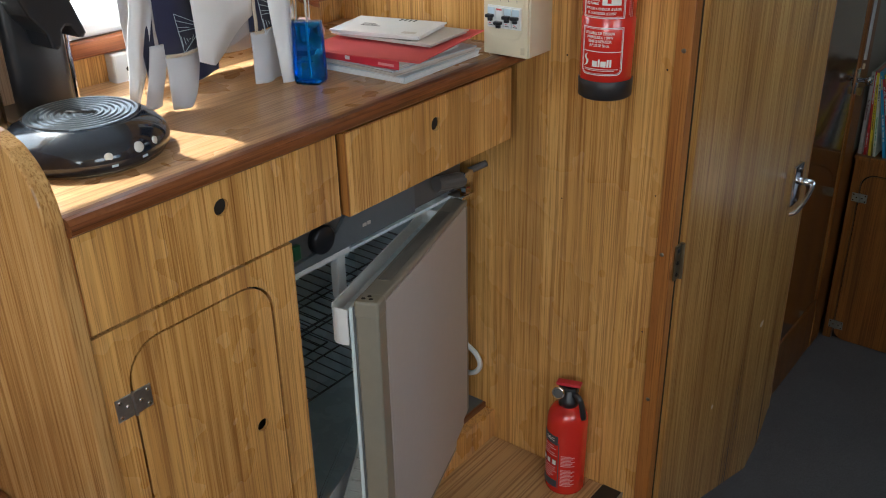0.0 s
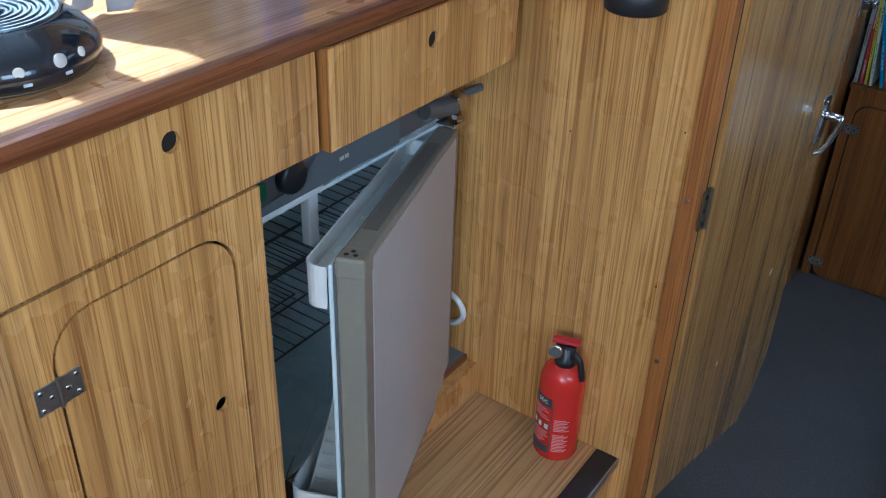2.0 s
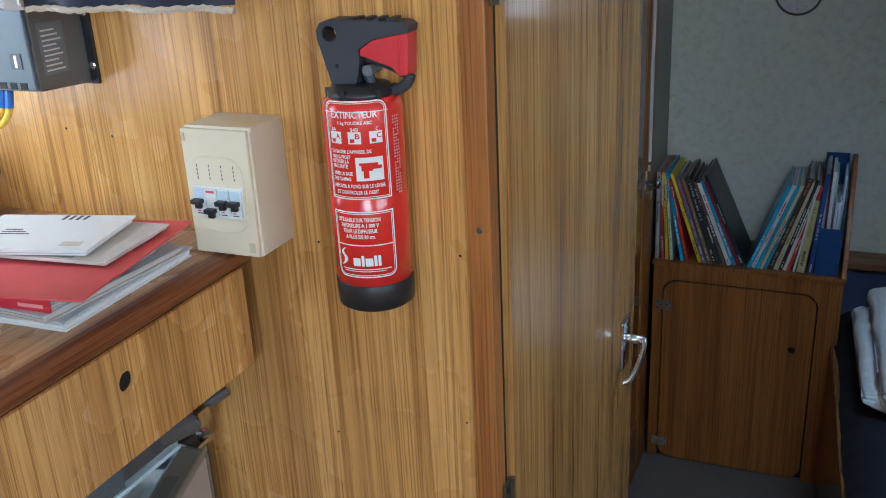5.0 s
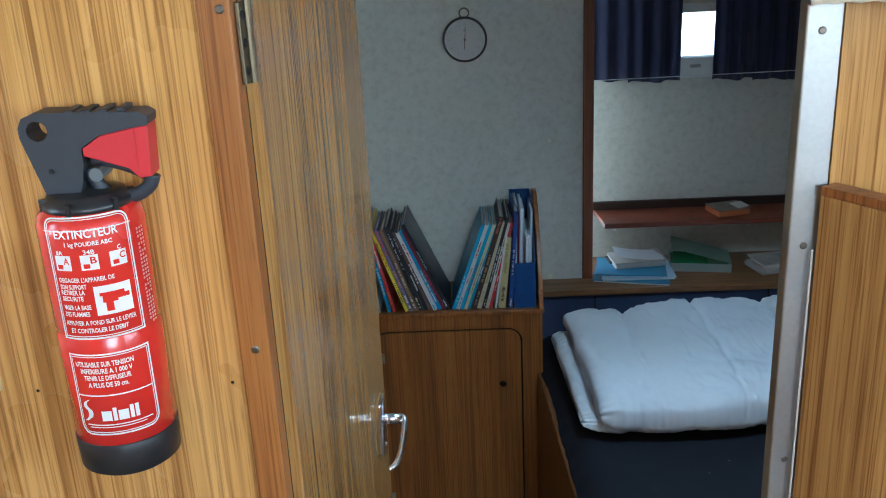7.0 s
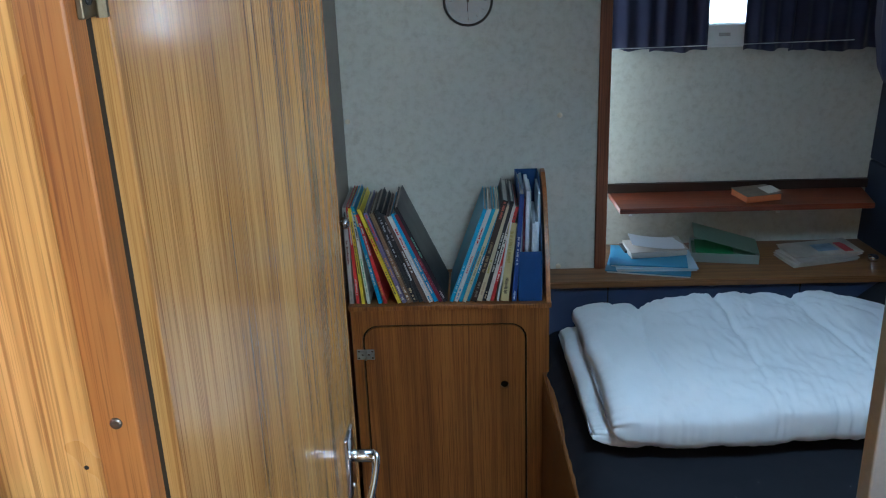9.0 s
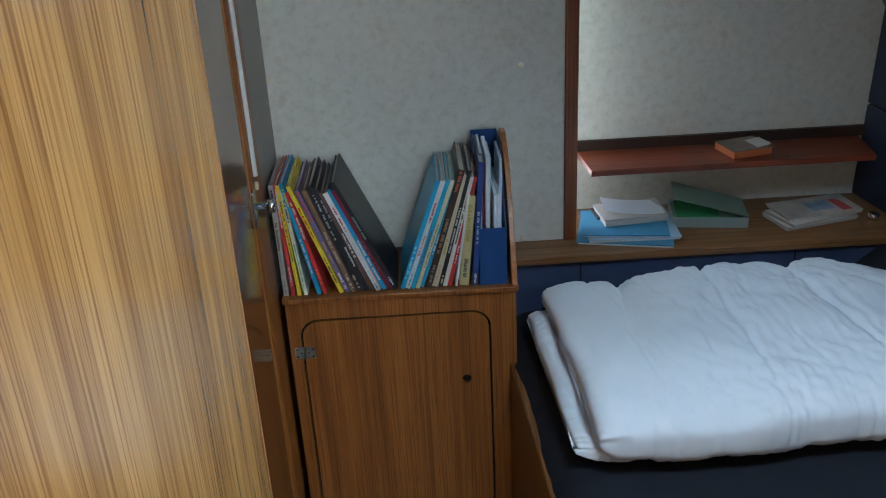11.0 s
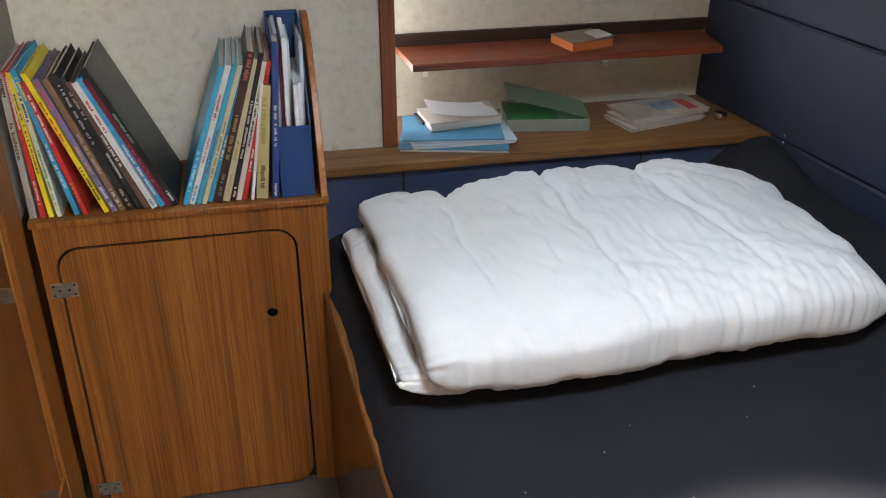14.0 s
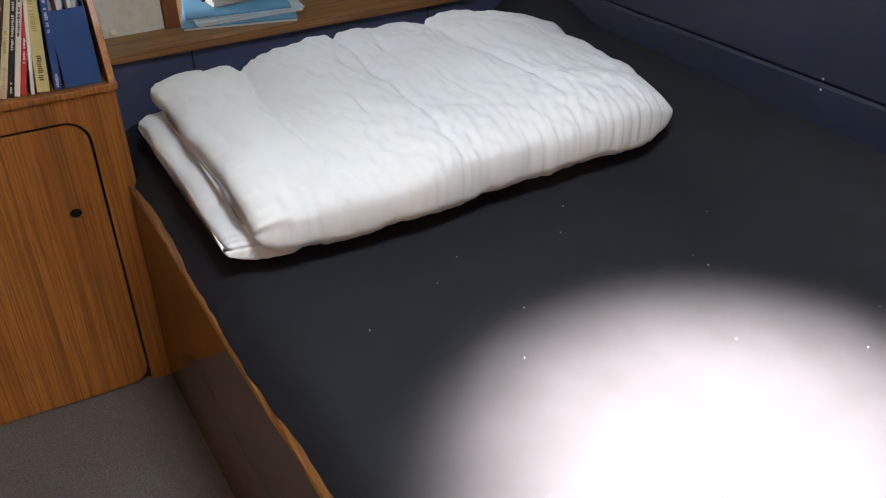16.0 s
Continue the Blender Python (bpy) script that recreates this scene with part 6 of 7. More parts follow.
binder = thing("magazine_file", "navy blue cardboard magazine file holding papers", "magazine file")
NAVY_CARD = paint("navy_card", (0.008, 0.055, 0.19), 0.5, 0.08)
fx0, fx1 = -0.0835, -0.0145
part("front", slab(fx0, fx1, 3.574, 3.577, 0.1325, 0.287, 0.0006), NAVY_CARD, binder)
for x in (fx0, fx1 - 0.002):
    part("side", prism([(3.5772, 0.1325), (3.80, 0.1325), (3.80, 0.47), (3.70, 0.47), (3.5772, 0.287)], 0.002, "x", x), NAVY_CARD, binder)
part("back", slab(fx0, fx1, 3.8002, 3.803, 0.1325, 0.47), NAVY_CARD, binder)
part("floor", slab(fx0 + 0.002, fx1 - 0.002, 3.5772, 3.80, 0.1325, 0.1345), NAVY_CARD, binder)
x = fx0 + 0.004
for k, (w, h, rgb, dy) in enumerate(((0.008, 0.33, (0.35, 0.40, 0.48), 0.05), (0.005, 0.30, (0.18, 0.02, 0.04), 0.04), (0.010, 0.325, (0.70, 0.70, 0.72), 0.03), (0.006, 0.31, (0.45, 0.52, 0.50), 0.07), (0.008, 0.235, (0.70, 0.71, 0.73), 0.006), (0.008, 0.238, (0.68, 0.70, 0.74), 0.008), (0.007, 0.31, (0.55, 0.60, 0.68), 0.05))):
    b = thing("document", "paper brochure standing in the magazine file", "document", pose(x, 3.58 + dy, 0.135, 0, 1.2, 0), "papers in the file")
    part("sheet_block", slab(0, w, 0, 0.2 - dy, 0.0, h, 0.001, 1), cover(rgb, 0.5), b)
    x += w + 0.0008

# ---- wall clock ----
clock = thing("barometer", "round barometer with a dark rim and hanging ring", "barometer")
KM = pose(-0.212, 3.836, 0.968, 90, 0, 0)
part("case", lathe([(0.066, -0.001), (0.072, 0.002), (0.072, 0.018), (0.069, 0.022), (0.0655, 0.022), (0.065, 0.016)], 48, m=KM), paint("dark_bronze", (0.06, 0.052, 0.045), 0.4, 0.2, 120, 0.1, 0.7), clock, "dark bronze rim", True)
part("dial", lathe([(0.0648, 0.0162), (0.064, 0.0168)], 48, m=KM), paint("dial_white", (0.60, 0.62, 0.62), 0.5), clock, "white dial")
for k in range(12):
    a = radians(30 * k)
    part("tick", slab(-0.0006, 0.0006, 0.046, 0.053, 0.0169, 0.0172, m=KM @ pose(0, 0, 0, 0, 0, 30 * k)), INK, clock)
part("needle", slab(-0.001, 0.001, -0.03, 0.04, 0.0174, 0.0178, m=KM @ pose(0, 0, 0, 0, 0, -4)), INK, clock)
part("hub", lathe([(0.004, 0.0172), (0.003, 0.0190)], 14, m=KM), BLACK_PLASTIC, clock)
part("maker_print", slab(-0.006, 0.006, 0.028, 0.030, 0.0169, 0.0172, m=KM), INK, clock)
dome = part("glass", lathe([(0.0618, 0.0195), (0.061, 0.0202)], 40, m=KM), PANE, clock)
dome.visible_shadow = False
part("ring", tube([KM @ Vector((0.015 * math.cos(2 * math.pi * i / 20), 0.083 + 0.015 * math.sin(2 * math.pi * i / 20), 0.010)) for i in range(20)], 0.0026, 8, True), BRASS_DARK, clock, "hanging ring", True)

# ---- alcove: shelf, brackets, curtains, window ----
shelf = thing("wall_shelf", "red-brown mahogany shelf on white brackets", "shelf")
part("board", prism([(0.240, 4.049), (0.252, 3.872), (1.045, 3.872), (1.07, 4.049)], 0.018, "z", 0.292, 0.002), MAHOGANY_X, shelf)
part("back_rail", slab(0.21, 1.085, 4.036, 4.0495, 0.3105, 0.340), paint("dark_rail", (0.035, 0.018, 0.012), 0.5), shelf, "dark back rail")
for x in (0.31, 0.80):
    br = part("bracket", slab(x, x + 0.012, 3.93, 4.049, 0.2875, 0.2918), WHITE_PLASTIC, shelf, "white metal bracket")
    part("upright", slab(x, x + 0.012, 4.045, 4.0495, 0.225, 0.2873), WHITE_PLASTIC, br)
    part("gusset", prism([(4.045, 0.235), (4.045, 0.2873), (3.95, 0.2873)], 0.003, "x", x + 0.0045), WHITE_PLASTIC, br)
nav = thing("curtain_pair", "short navy curtains drawn beside the little window", "curtain")


def short_curtain(x0, x1, z0, z1, y, waves, name):
    bm = bmesh.new()
    n = 60
    cols = []
    for i in range(n + 1):
        f = i / n
        x = x0 + (x1 - x0) * f
        d = 0.012 * math.sin(2 * math.pi * waves * f) + 0.005 * noise.noise((x * 20, 0, 3))
        cols.append([(x, y + d * (1 - 0.4 * g), z0 + (z1 - z0) * g + 0.004 * math.sin(9 * f) * (1 - g)) for g in (0, 0.25, 0.5, 0.75, 1)])
    a = [[bm.verts.new(p) for p in c] for c in cols]
    b = [[bm.verts.new((p[0], p[1] + 0.002, p[2])) for p in c] for c in cols]
    for i in range(n):
        for j in range(4):
            bm.faces.new((a[i][j], a[i + 1][j], a[i + 1][j + 1], a[i][j + 1]))
            bm.faces.new((b[i][j], b[i][j + 1], b[i + 1][j + 1], b[i + 1][j]))
        bm.faces.new((a[i][0], b[i][0], b[i + 1][0], a[i + 1][0]))
    part(name, bm, CURTAIN_NAVY, nav, "", True)


short_curtain(0.222, 0.355, 0.785, 1.085, 4.0, 2, "curtain_panel")
short_curtain(0.345, 0.522, 0.778, 1.085, 3.995, 3, "curtain_panel")
short_curtain(0.632, 0.78, 0.776, 1.085, 3.99, 3, "curtain_panel")
short_curtain(0.77, 1.06, 0.768, 1.085, 3.995, 5, "curtain_panel")
part("rail", tube([(0.21, 4.0, 1.088), (1.07, 4.0, 1.088)], 0.004, 8), WHITE_PLASTIC, nav)
cord = thing("stretched_wire", "thin white wire stretched in front of the curtains", "wire")
part("wire", tube([(0.206, 3.862, 0.812), (0.55, 3.885, 0.811), (0.93, 3.90, 0.812)], 0.0014, 6), WHITE_PLASTIC, cord)
jacket = thing("dark_garment", "dark navy garment hanging against the hull", "garment")
bm = bmesh.new()
rings = []
for j, (z, w, d) in enumerate(((0.70, 0.02, 0.015), (0.74, 0.05, 0.03), (0.85, 0.075, 0.045), (1.0, 0.085, 0.05), (1.2, 0.09, 0.055), (1.44, 0.06, 0.05))):
    rings.append([bm.verts.new((1.03 + d * math.cos(2 * math.pi * i / 18) * (1 + 0.25 * math.sin(i * 2.1)), 3.86 + w * math.sin(2 * math.pi * i / 18), z + 0.012 * math.sin(i * 1.7))) for i in range(18)])
for a, b in zip(rings, rings[1:]):
    for i in range(18):
        bm.faces.new((a[i], a[(i + 1) % 18], b[(i + 1) % 18], b[i]))
bm.faces.new(rings[0][::-1]), bm.faces.new(rings[-1])
part("cloth", bm, CURTAIN_NAVY, jacket, "", True)
awin = thing("window_alcove", "small hull window in a white frame", "window", kind="structure")
wf = bmesh.new()
for a in ((AW[0] - 0.03, AW[1] + 0.03, AW[3], AW[3] + 0.03), (AW[0] - 0.03, AW[1] + 0.03, AW[2] - 0.07, AW[2]), (AW[0] - 0.03, AW[0], AW[2], AW[3]), (AW[1], AW[1] + 0.03, AW[2], AW[3])):
    slab(a[0], a[1], 4.036, 4.0498, a[2], a[3], 0.003, 1, bm=wf)
part("window_frame", wf, HULL_WHITE, awin)
pane = part("pane", slab(AW[0], AW[1], 4.062, 4.066, AW[2], AW[3]), PANE, awin)
pane.visible_shadow = False
part("latch", slab(0.565, 0.60, 4.030, 4.036, 0.815, 0.825, 0.001), STEEL, awin)

for x, z in ((0.052, 0.131), (-0.590, 0.618), (0.052, 0.62)):
    stud = thing("stud", "cream plastic fixing stud on the wall lining", "stud", group="lining studs")
    part("cap", lathe([(0.008, 0), (0.008, 0.002), (0.005, 0.004)], 16, m=pose(x + 0.004, 3.838, z + 0.004, 90, 0, 0)), CREAM_PLASTIC, stud, "", True)

# ---- things on the ledge ----
TEAL_CARD = paint("teal_card", (0.075, 0.27, 0.41), 0.45, 0.06)
ZL = 0.1252
sheaf("folder", "turquoise school folder at the bottom of a pile", "folder", (0.350, 3.858), (0.262, 0.19), ZL, ZL + 0.008, -14, TEAL_CARD, 2, PAPER, group="papers on the ledge")
sheaf("folder", "turquoise folder with papers sticking out", "folder", (0.362, 3.863), (0.252, 0.178), ZL + 0.0082, ZL + 0.018, -2, PALE_BLUE, 3, PAPER, group="papers on the ledge")
top = sheaf("folder", "turquoise folder with a pale picture on its cover", "folder", (0.346, 3.868), (0.24, 0.172), ZL + 0.0182, ZL + 0.026, -9, TEAL_CARD, 1, PAPER, group="papers on the ledge")
part("cover_picture", slab(-0.04, 0.10, -0.068, 0.05, 0.0061, 0.0065), paint("pale_cover_picture", (0.55, 0.62, 0.70), 0.4, 0.15, 30), top)
nb = sheaf("paperback_book", "cream-paged paperback lying open with a curling leaf", "book", (0.372, 3.905), (0.185, 0.118), ZL + 0.027, ZL + 0.049, 6, paint("cream_leaf", (0.46, 0.41, 0.34), 0.7), 6, PAPER_GREY, curl=0.004, group="papers on the ledge")
part("dark_cover", slab(-0.096, 0.06, 0.0, 0.072, -0.0005, 0.006), paint("dark_cover_card", (0.03, 0.03, 0.032), 0.4), nb, "dark back cover")
curl = bmesh.new()
arc = [(-0.088 + 0.172 * i / 12, 0.0232 + 0.024 * (1 - i / 12) ** 2) for i in range(13)]
strip = [[curl.verts.new((x + (0.012 if y > 0 else 0), y, z + dz)) for y in (-0.052, 0.050)] for dz in (0.0, 0.0012) for x, z in arc]
for k in (0, 13):
    for i in range(12):
        curl.faces.new((strip[k + i][0], strip[k + i + 1][0], strip[k + i + 1][1], strip[k + i][1]))
part("curled_leaf", curl, PAPER, nb, "curling cream leaf")
gbox = thing("document_case", "translucent green plastic document case with a lifted lid", "document case", pose(0.60, 3.925, ZL, 0, 0, -10) @ Matrix.Diagonal((1.28, 1.15, 0.9, 1)))
tray = slab(-0.082, 0.082, -0.062, 0.062, 0, 0.002)
for a in ((-0.082, 0.082, -0.062, -0.060), (-0.082, 0.082, 0.060, 0.062), (-0.082, -0.080, -0.060, 0.060), (0.080, 0.082, -0.060, 0.060)):
    slab(a[0], a[1], a[2], a[3], 0.002, 0.034, bm=tray)
FROST = material("frosted_plastic", (0.55, 0.62, 0.58), 0.3)
FROST.node_tree.nodes["Principled BSDF"].inputs["Transmission Weight"].default_value = 0.55
part("tray", tray, FROST, gbox, "frosted plastic tray")
part("papers", slab(-0.078, 0.075, -0.055, 0.055, 0.0022, 0.026), paint("green_paper", (0.22, 0.36, 0.25), 0.6, 0.15), gbox, "green papers")
part("green_card", slab(-0.072, 0.02, -0.05, 0.05, 0.0262, 0.031, m=pose(0, 0, 0, 0, 3, 0)), paint("bright_green_card", (0.04, 0.26, 0.08), 0.5), gbox, "bright green card")
LIDMAT = material("green_lid", (0.24, 0.36, 0.26), 0.35)
LIDMAT.node_tree.nodes["Principled BSDF"].inputs["Transmission Weight"].default_value = 0.3
part("lid", slab(-0.17, 0.0, -0.06, 0.06, 0, 0.0015, m=Matrix.Translation((0.082, 0, 0.036)) @ pose(0, 0, 0, 0, 20, 0)), LIDMAT, gbox, "lifted green lid")
for k, (tn, mat) in enumerate(((14, PAPER_GREY), (20, PAPER_GREY), (10, paint("colour_newsprint", (0.52, 0.46, 0.38), 0.6, 0.35, 14)))):
    np_ = sheaf("newspaper", "folded newspaper with colour pictures", "newspaper", (0.885 + 0.006 * k, 3.885 + 0.004 * k), (0.23, 0.125), ZL + 0.0102 * k, ZL + 0.0102 * k + 0.0098, tn, mat, 3, PAPER_GREY, 0.003, "newspapers on the ledge")
part("picture", slab(-0.02, 0.05, -0.03, 0.03, 0.0102, 0.0106), paint("blue_newsprint", (0.28, 0.36, 0.45), 0.6, 0.4, 30), np_)
part("headline", slab(0.06, 0.09, -0.05, 0.03, 0.0108, 0.0112), RED_CARD, np_)
jar = thing("small_lid", "small silver metal lid on the ledge", "lid")
part("cap", lathe([(0.016, 0), (0.0165, 0.002), (0.0165, 0.014), (0.015, 0.016)], 20, m=pose(1.052, 3.85, ZL)), CHROME, jar, "", True)
nv = thing("paperback_book", "orange paperback lying on the shelf", "book", pose(0.70, 3.955, 0.3105, 0, 0, 14))
part("page_block", slab(-0.06, 0.058, -0.05, 0.05, 0.0015, 0.022), paint("orange_page_edge", (0.55, 0.16, 0.05), 0.6), nv, "orange-stained page edges")
part("cover", slab(-0.062, 0.062, -0.052, 0.052, 0.0222, 0.0238), paint("paperback_cover", (0.17, 0.125, 0.085), 0.4, 0.4, 40), nv, "dull picture cover")
part("curled_leaf", slab(0.01, 0.055, -0.045, 0.02, 0.0, 0.001, m=Matrix.Translation((0.005, 0, 0.0242)) @ pose(0, 0, 0, 0, -5, 0)), PAPER_GREY, nv)

# ---- berth, sheet and duvet ----
def board_x(y):
    return -0.018 + 0.058 * (3.58 - y)


berth = thing("berth", "built-in berth with a varnished side board", "bed")


def bed_board():
    """The varnished side board, canted slightly across the cabin, with a softly worn top edge."""
    bm = bmesh.new()
    rings = []
    for i in range(41):
        y = 1.76 + (3.562 - 1.76) * i / 40
        x = board_x(y)
        top = -0.100 - 0.006 * math.sin(y * 7) + 0.003 * noise.noise((y * 8, 0, 0))
        rings.append([bm.verts.new(p) for p in ((x, y, ZC), (x + 0.004, y, top - 0.004), (x + 0.007, y, top), (x + 0.022, y, top), (x + 0.024, y, ZC))])
    for a, b in zip(rings, rings[1:]):
        for k in range(5):
            bm.faces.new((a[k], a[(k + 1) % 5], b[(k + 1) % 5], b[k]))
    bm.faces.new(rings[0]), bm.faces.new(rings[-1][::-1])
    bmesh.ops.recalc_face_normals(bm, faces=bm.faces)
    return bm


part("bed_board", bed_board(), BED_WOOD, berth, "glossy varnished side board")
gro = bmesh.new()
for i in range(12):
    y0, y1 = 2.1 + 0.09 * i, 2.1 + 0.09 * (i + 1)
    v = [gro.verts.new((board_x(y) + 0.003 * 0.5 - 0.0022, y, z)) for y, z in ((y0, -0.345), (y1, -0.345), (y1, -0.341), (y0, -0.341))]
    gro.faces.new(v)
part("groove", gro, SHADOW_GAP, berth)
part("base", slab(0.12, 1.30, 1.77, 3.74, -0.22, -0.2), TEAK_DARK, berth)


def sheet_height(x, y):
    """The top of the mattress under its sheet."""
    z = -0.045
    e = x - (board_x(y) + 0.012)
    wave = 0.010 * noise.noise((y * 7, 1.5, 0)) + 0.006 * noise.noise((y * 19, 3.0, 0))
    if e < 0.085:
        t = max(0.0, e / 0.085)
        z -= (0.058 + wave) * (1 - t) ** 2.2
    z += 0.0022 * noise.noise((x * 3 + y * 1.5, y * 5, 2)) + 0.0012 * noise.noise((x * 16 + y * 9, y * 6, 0))
    w = max(0.0, 1 - (hull_x(y, 0.0) - x) / 0.30)
    z += (0.079 + 0.022 * max(0.0, min(1.0, (y - 2.7) / 0.8))) * w * w * (3 - 2 * w)
    r = math.hypot((x - 1.08) / 0.17, (y - 3.70) / 0.20)
    if r < 1:
        z += 0.05 * (1 - r * r) ** 1.3
    if y > 3.62 and x > 0.1:
        z += 0.02 * (y - 3.62) / 0.12
    return z


def sheet():
    bm = bmesh.new()
    nx, ny = 90, 130
    rows = []
    for j in range(ny + 1):
        y = 1.765 + (3.741 - 1.765) * j / ny
        x0 = board_x(y) + (0.012 + 0.007 * noise.noise((y * 6, 8, 0)) + 0.004 * noise.noise((y * 17, 2, 0)) if y < 3.55 else 0.03)
        x1 = hull_x(y, 0.0) - 0.002
        row = []
        for i in range(nx + 1):
            f = (i / nx) ** 1.35
            x = x0 + (x1 - x0) * f
            row.append(bm.verts.new((x, y, sheet_height(x, y))))
        rows.append(row)
    for a, b in zip(rows, rows[1:]):
        for i in range(nx):
            bm.faces.new((a[i], a[i + 1], b[i + 1], b[i]))
    rim = [r[0] for r in rows]
    low = [bm.verts.new((v.co.x + 0.004, v.co.y, -0.2)) for v in rim]
    for i in range(ny):
        bm.faces.new((rim[i], rim[i + 1], low[i + 1], low[i]))
    bmesh.ops.recalc_face_normals(bm, faces=bm.faces)
    return bm


bedsheet = thing("fitted_sheet", "dark navy fitted sheet stretched over the mattress", "sheet")
part("cloth", sheet(), NAVY_SHEET, bedsheet, "", True)
lint = bmesh.new()
for k in range(24):
    x, y = random.uniform(0.15, 1.1), random.uniform(1.9, 3.0)
    z = sheet_height(x, y) + 0.0006
    a = random.uniform(0, 6.28)
    s = random.uniform(0.0003, 0.0007)
    slab(x - s * 2 * abs(math.cos(a)) - 0.0004, x + s, y - s * abs(math.sin(a)) - 0.0004, y + s, z, z + 0.0007, bm=lint)
tagged(part("lint", lint, WHITE_PRINT), "specks of white lint on the navy sheet", "lint", "", "stuff")

# the folded duvet: a lower and an upper fold, each a cushion with stitched channels
DM = pose(0.124, 3.018, -0.046, 0, 0, 3.2)


def fold(name, x0, x1, y0, y1, low, top, seams, roll, seed, label):
    """One fold of the duvet: a plump rounded section swept along x, with stitched channels, puckers and creases.
    roll: how far from the front its underside comes right down to the bed."""
    nu, nf = 170, 150
    w, d = x1 - x0, (y1 - y0) / 2
    bm = bmesh.new()
    rings = []
    for i in range(nu + 1):
        u = i / nu
        q = abs(2 * u - 1)
        end = (1 - q ** 8) ** (1 / 2.4) if q < 1 else 0.0
        ring = []
        for k in range(nf):
            a = 2 * math.pi * k / nf
            c, s = math.cos(a), math.sin(a)
            p = 2 / 3.4
            cy, sz = math.copysign(abs(c) ** p, c), math.copysign(abs(s) ** p, s)
            v = 0.5 + 0.5 * cy
            bottom = low * min(1.0, max(0.0, (v - 0.02) / roll)) if roll else low
            puff = 1.0 + 0.13 * noise.noise((u * 2.6, v * 2.2, seed + 7)) + 0.07 * noise.noise((u * 6, v * 5, seed + 9)) + 0.10 * math.sin(u * 11 + seed) * max(0, v - 0.6)
            thick = (top * puff * (0.98 + 0.05 * min(1.0, v * 1.4)) - bottom) / 2
            groove = 0.0
            for sm, bend in seams:
                sd = abs(u - (sm + bend * v + 0.010 * math.sin(v * 6 + sm * 9))) * w
                groove += 0.015 * (0.2 + 0.8 * min(1.0, max(0.0, (v - 0.12) / 0.3))) * math.exp(-(sd / 0.009) ** 2) + 0.010 * min(1.0, max(0.0, (v - 0.12) / 0.3)) * math.exp(-(sd / 0.045) ** 2)
                groove += 0.0035 * math.exp(-(sd / 0.05) ** 2) * noise.noise((u * 60, v * 30, seed)) * 2
            front = max(0.0, 1 - v / 0.22)
            pucker = 0.0019 * front * noise.noise((u * 88, v * 5, seed + 3)) * 2 + 0.0018 * front * noise.noise((u * 24, v * 7, seed + 5))
            pucker += 0.0055 * math.exp(-(u / 0.06) ** 2) * noise.noise((u * 6, v * 46 + sz * 2, seed + 6)) * 2
            pucker *= 1.0 if sz > -0.2 else 0.35
            crease = 0.0065 * noise.noise((u * 12 + v * 6, v * 9 - u * 4, seed + 11)) + 0.0042 * noise.noise((u * 28 + v * 9, v * 20, seed + 12)) + 0.0024 * noise.noise((u * 50, v * 44, seed + 13))
            ridge = 1 - abs(noise.noise((u * 6 + v * 2.5, v * 5 - u * 3, seed + 21))) * 2
            ridge2 = 1 - abs(noise.noise((u * 13 - v * 6, v * 9 + u * 5, seed + 31))) * 2
            crease -= (1 - front) * 0.0045 * max(0.0, ridge - 0.8) / 0.2 + (1 - front) * 0.0038 * max(0.0, ridge2 - 0.78) / 0.22
            skin = (pucker + crease - groove * (1.0 if sz > -0.3 else 0.2)) * (0.4 + 0.6 * end)
            size = 0.90 + 0.10 * end
            y = y0 + d + (d * size + skin) * cy + 0.014 * noise.noise((u * 4.5, 0.0, seed + 4)) + 0.016 * math.sin(u * 8.5 + seed) * max(0, cy) - 0.10 * max(0.0, (u - 0.72) / 0.28) ** 2 * max(0, cy)
            z = (bottom + thick) + (thick * end + skin) * sz
            x = x0 + w * u + 0.010 * noise.noise((v * 5, sz * 1.5, seed)) * (1 if q > 0.8 else 0.4) + 0.02 * (v - 0.5) * u
            ring.append(bm.verts.new(DM @ Vector((x, y, max(0.0005, z)))))
        rings.append(ring)
    for a, b in zip(rings, rings[1:]):
        for k in range(nf):
            bm.faces.new((a[k], a[(k + 1) % nf], b[(k + 1) % nf], b[k]))
    bm.faces.new(rings[0][::-1]), bm.faces.new(rings[-1])
    bmesh.ops.recalc_face_normals(bm, faces=bm.faces)
    return part(name, bm, WHITE_COTTON, duvet, label, True)


duvet = thing("duvet", "thick white quilted duvet folded in two on the berth", "duvet")
SEAMS = ((0.17, 0.03), (0.44, 0.02), (0.73, -0.02))
fold("lower_fold", -0.052, 0.868, 0.010, 0.625, 0.0, 0.096, SEAMS, 0.0, 3.0, "lower fold of the duvet")
fold("upper_fold", -0.012, 0.906, -0.030, 0.632, 0.044, 0.172, SEAMS, 0.16, 9.0, "upper fold of the duvet")

# ---- hatch over the berth ----
hatch = thing("hatch_cabin", "unseen open deck hatch over the berth, coaming raised to narrow its light", "hatch", kind="structure")
# coaming is out of view and drawn tall to narrow the light
hb = bmesh.new()
for a in ((0.03, 0.05, 2.05, 2.65), (0.61, 0.63, 2.05, 2.65), (0.05, 0.61, 2.05, 2.07), (0.05, 0.61, 2.63, 2.65)):
    slab(*a, 1.44, 1.80, bm=hb)
part("coaming", hb, HULL_WHITE, hatch)

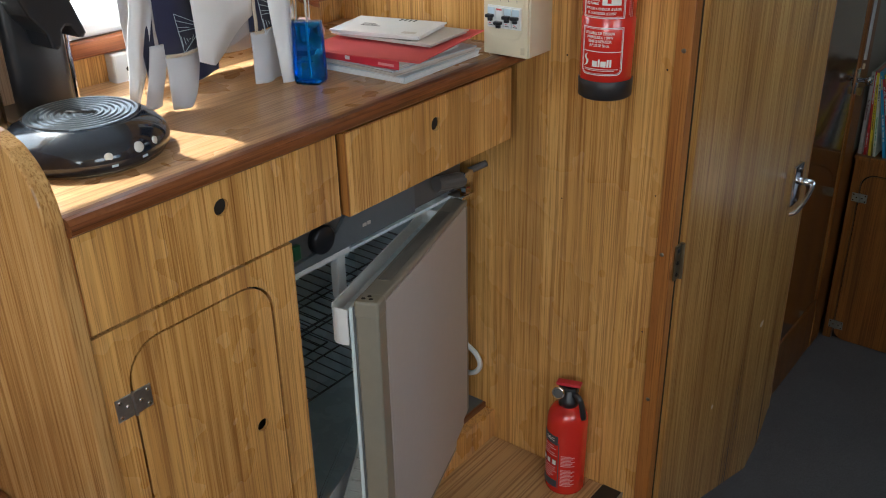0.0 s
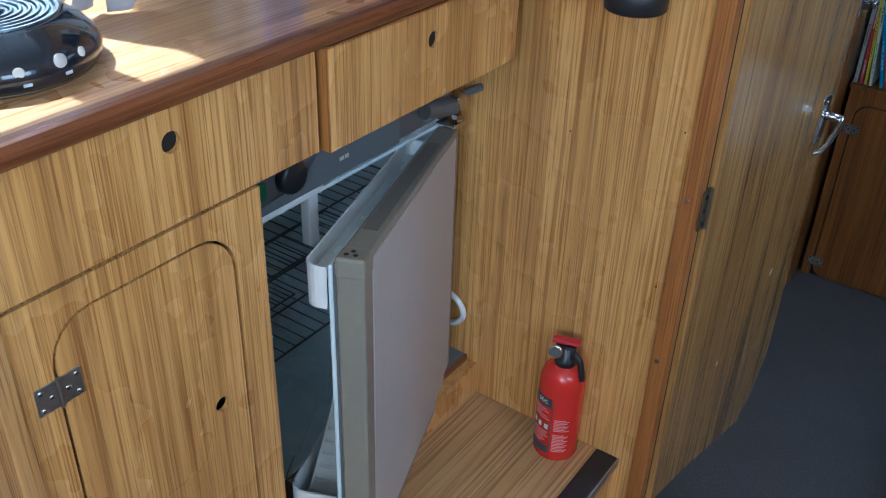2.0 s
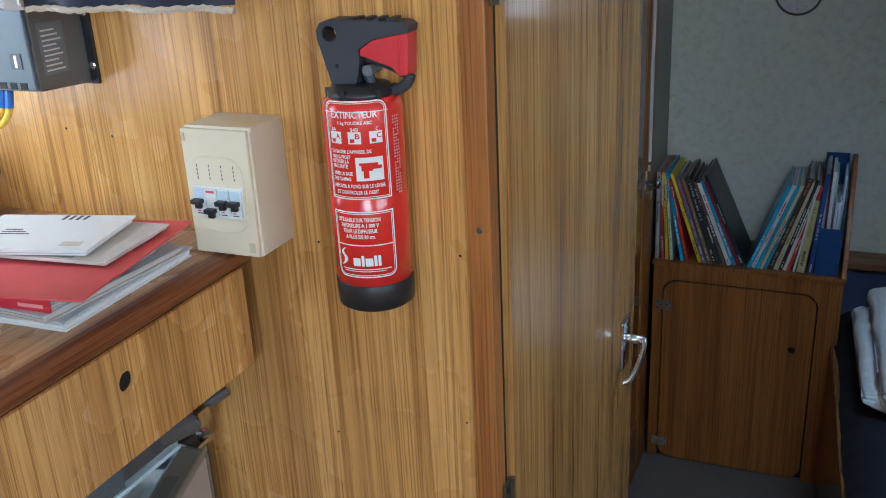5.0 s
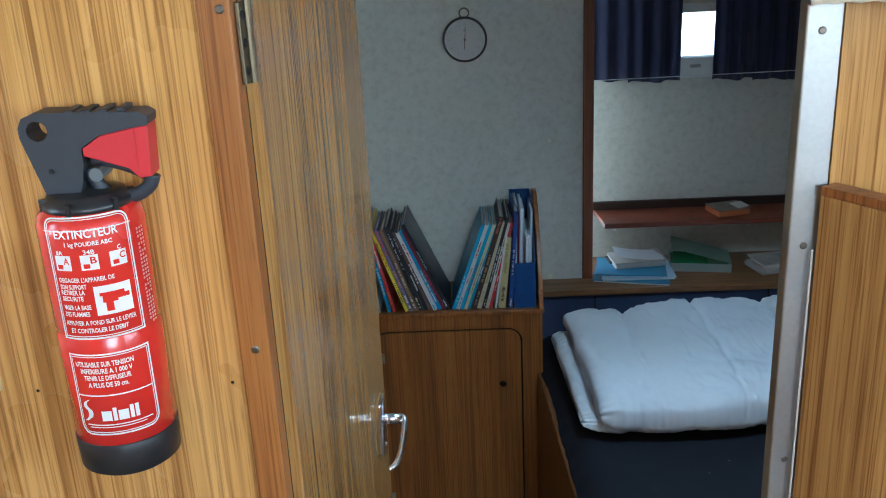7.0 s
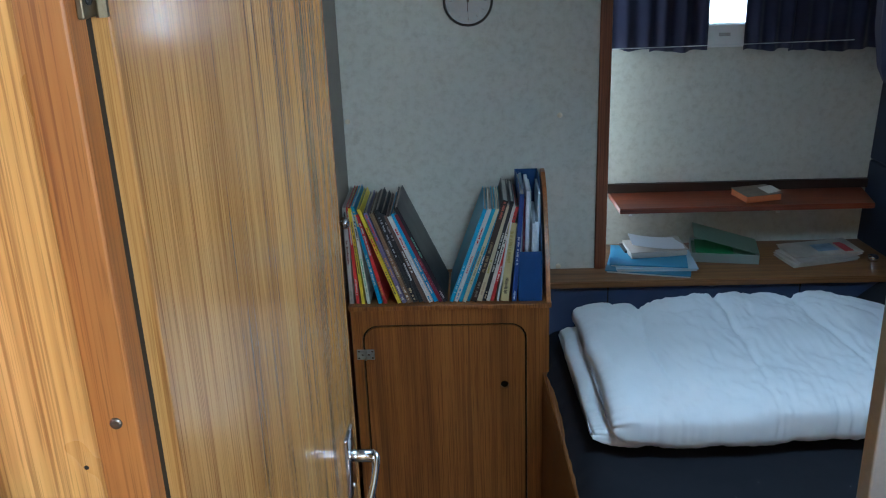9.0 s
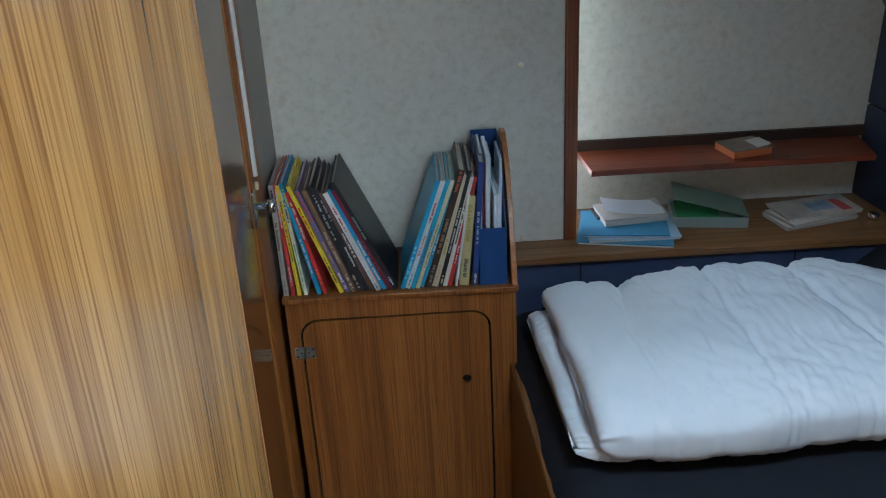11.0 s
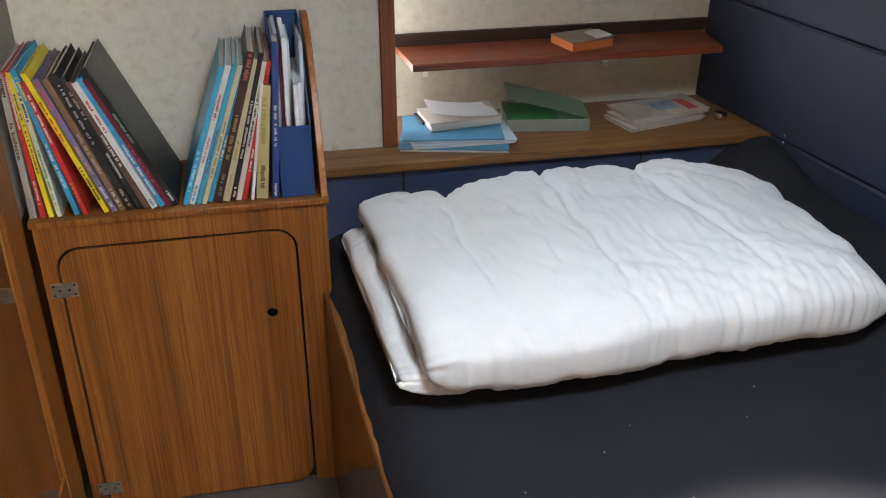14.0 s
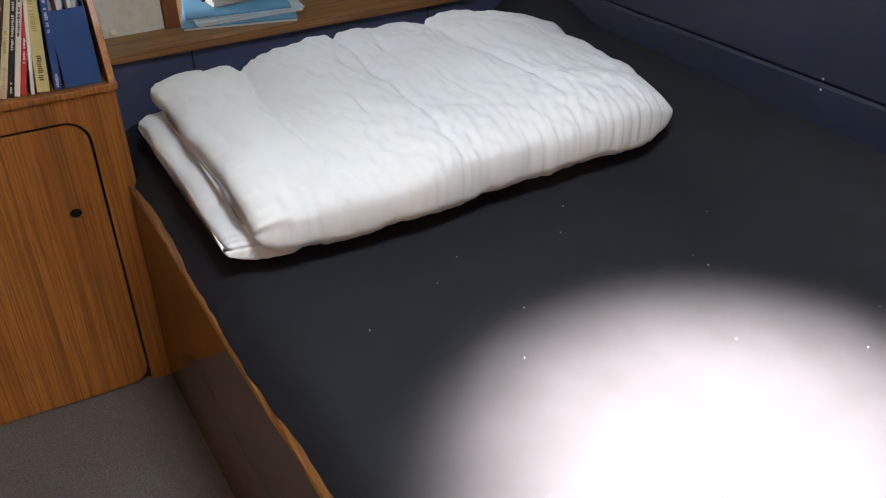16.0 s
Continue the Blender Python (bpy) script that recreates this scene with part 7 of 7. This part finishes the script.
# ---- floor boards of the galley, one by one ----
board_bm = slab(0, 0.1295, 0, 0.985, 0, 0.004, 0.0006, 1)
board_me = bpy.data.meshes.new("board")
board_bm.to_mesh(board_me)
board_bm.free()
board_me.materials.append(FLOOR_WOOD)
galley_floor = bpy.data.objects["floor_galley"]
for k in range(5):
    ob = new("board", board_me)
    ob.location = (-1.172 + 0.1305 * k, 0.612, 0.0002)
    ob.parent = galley_floor
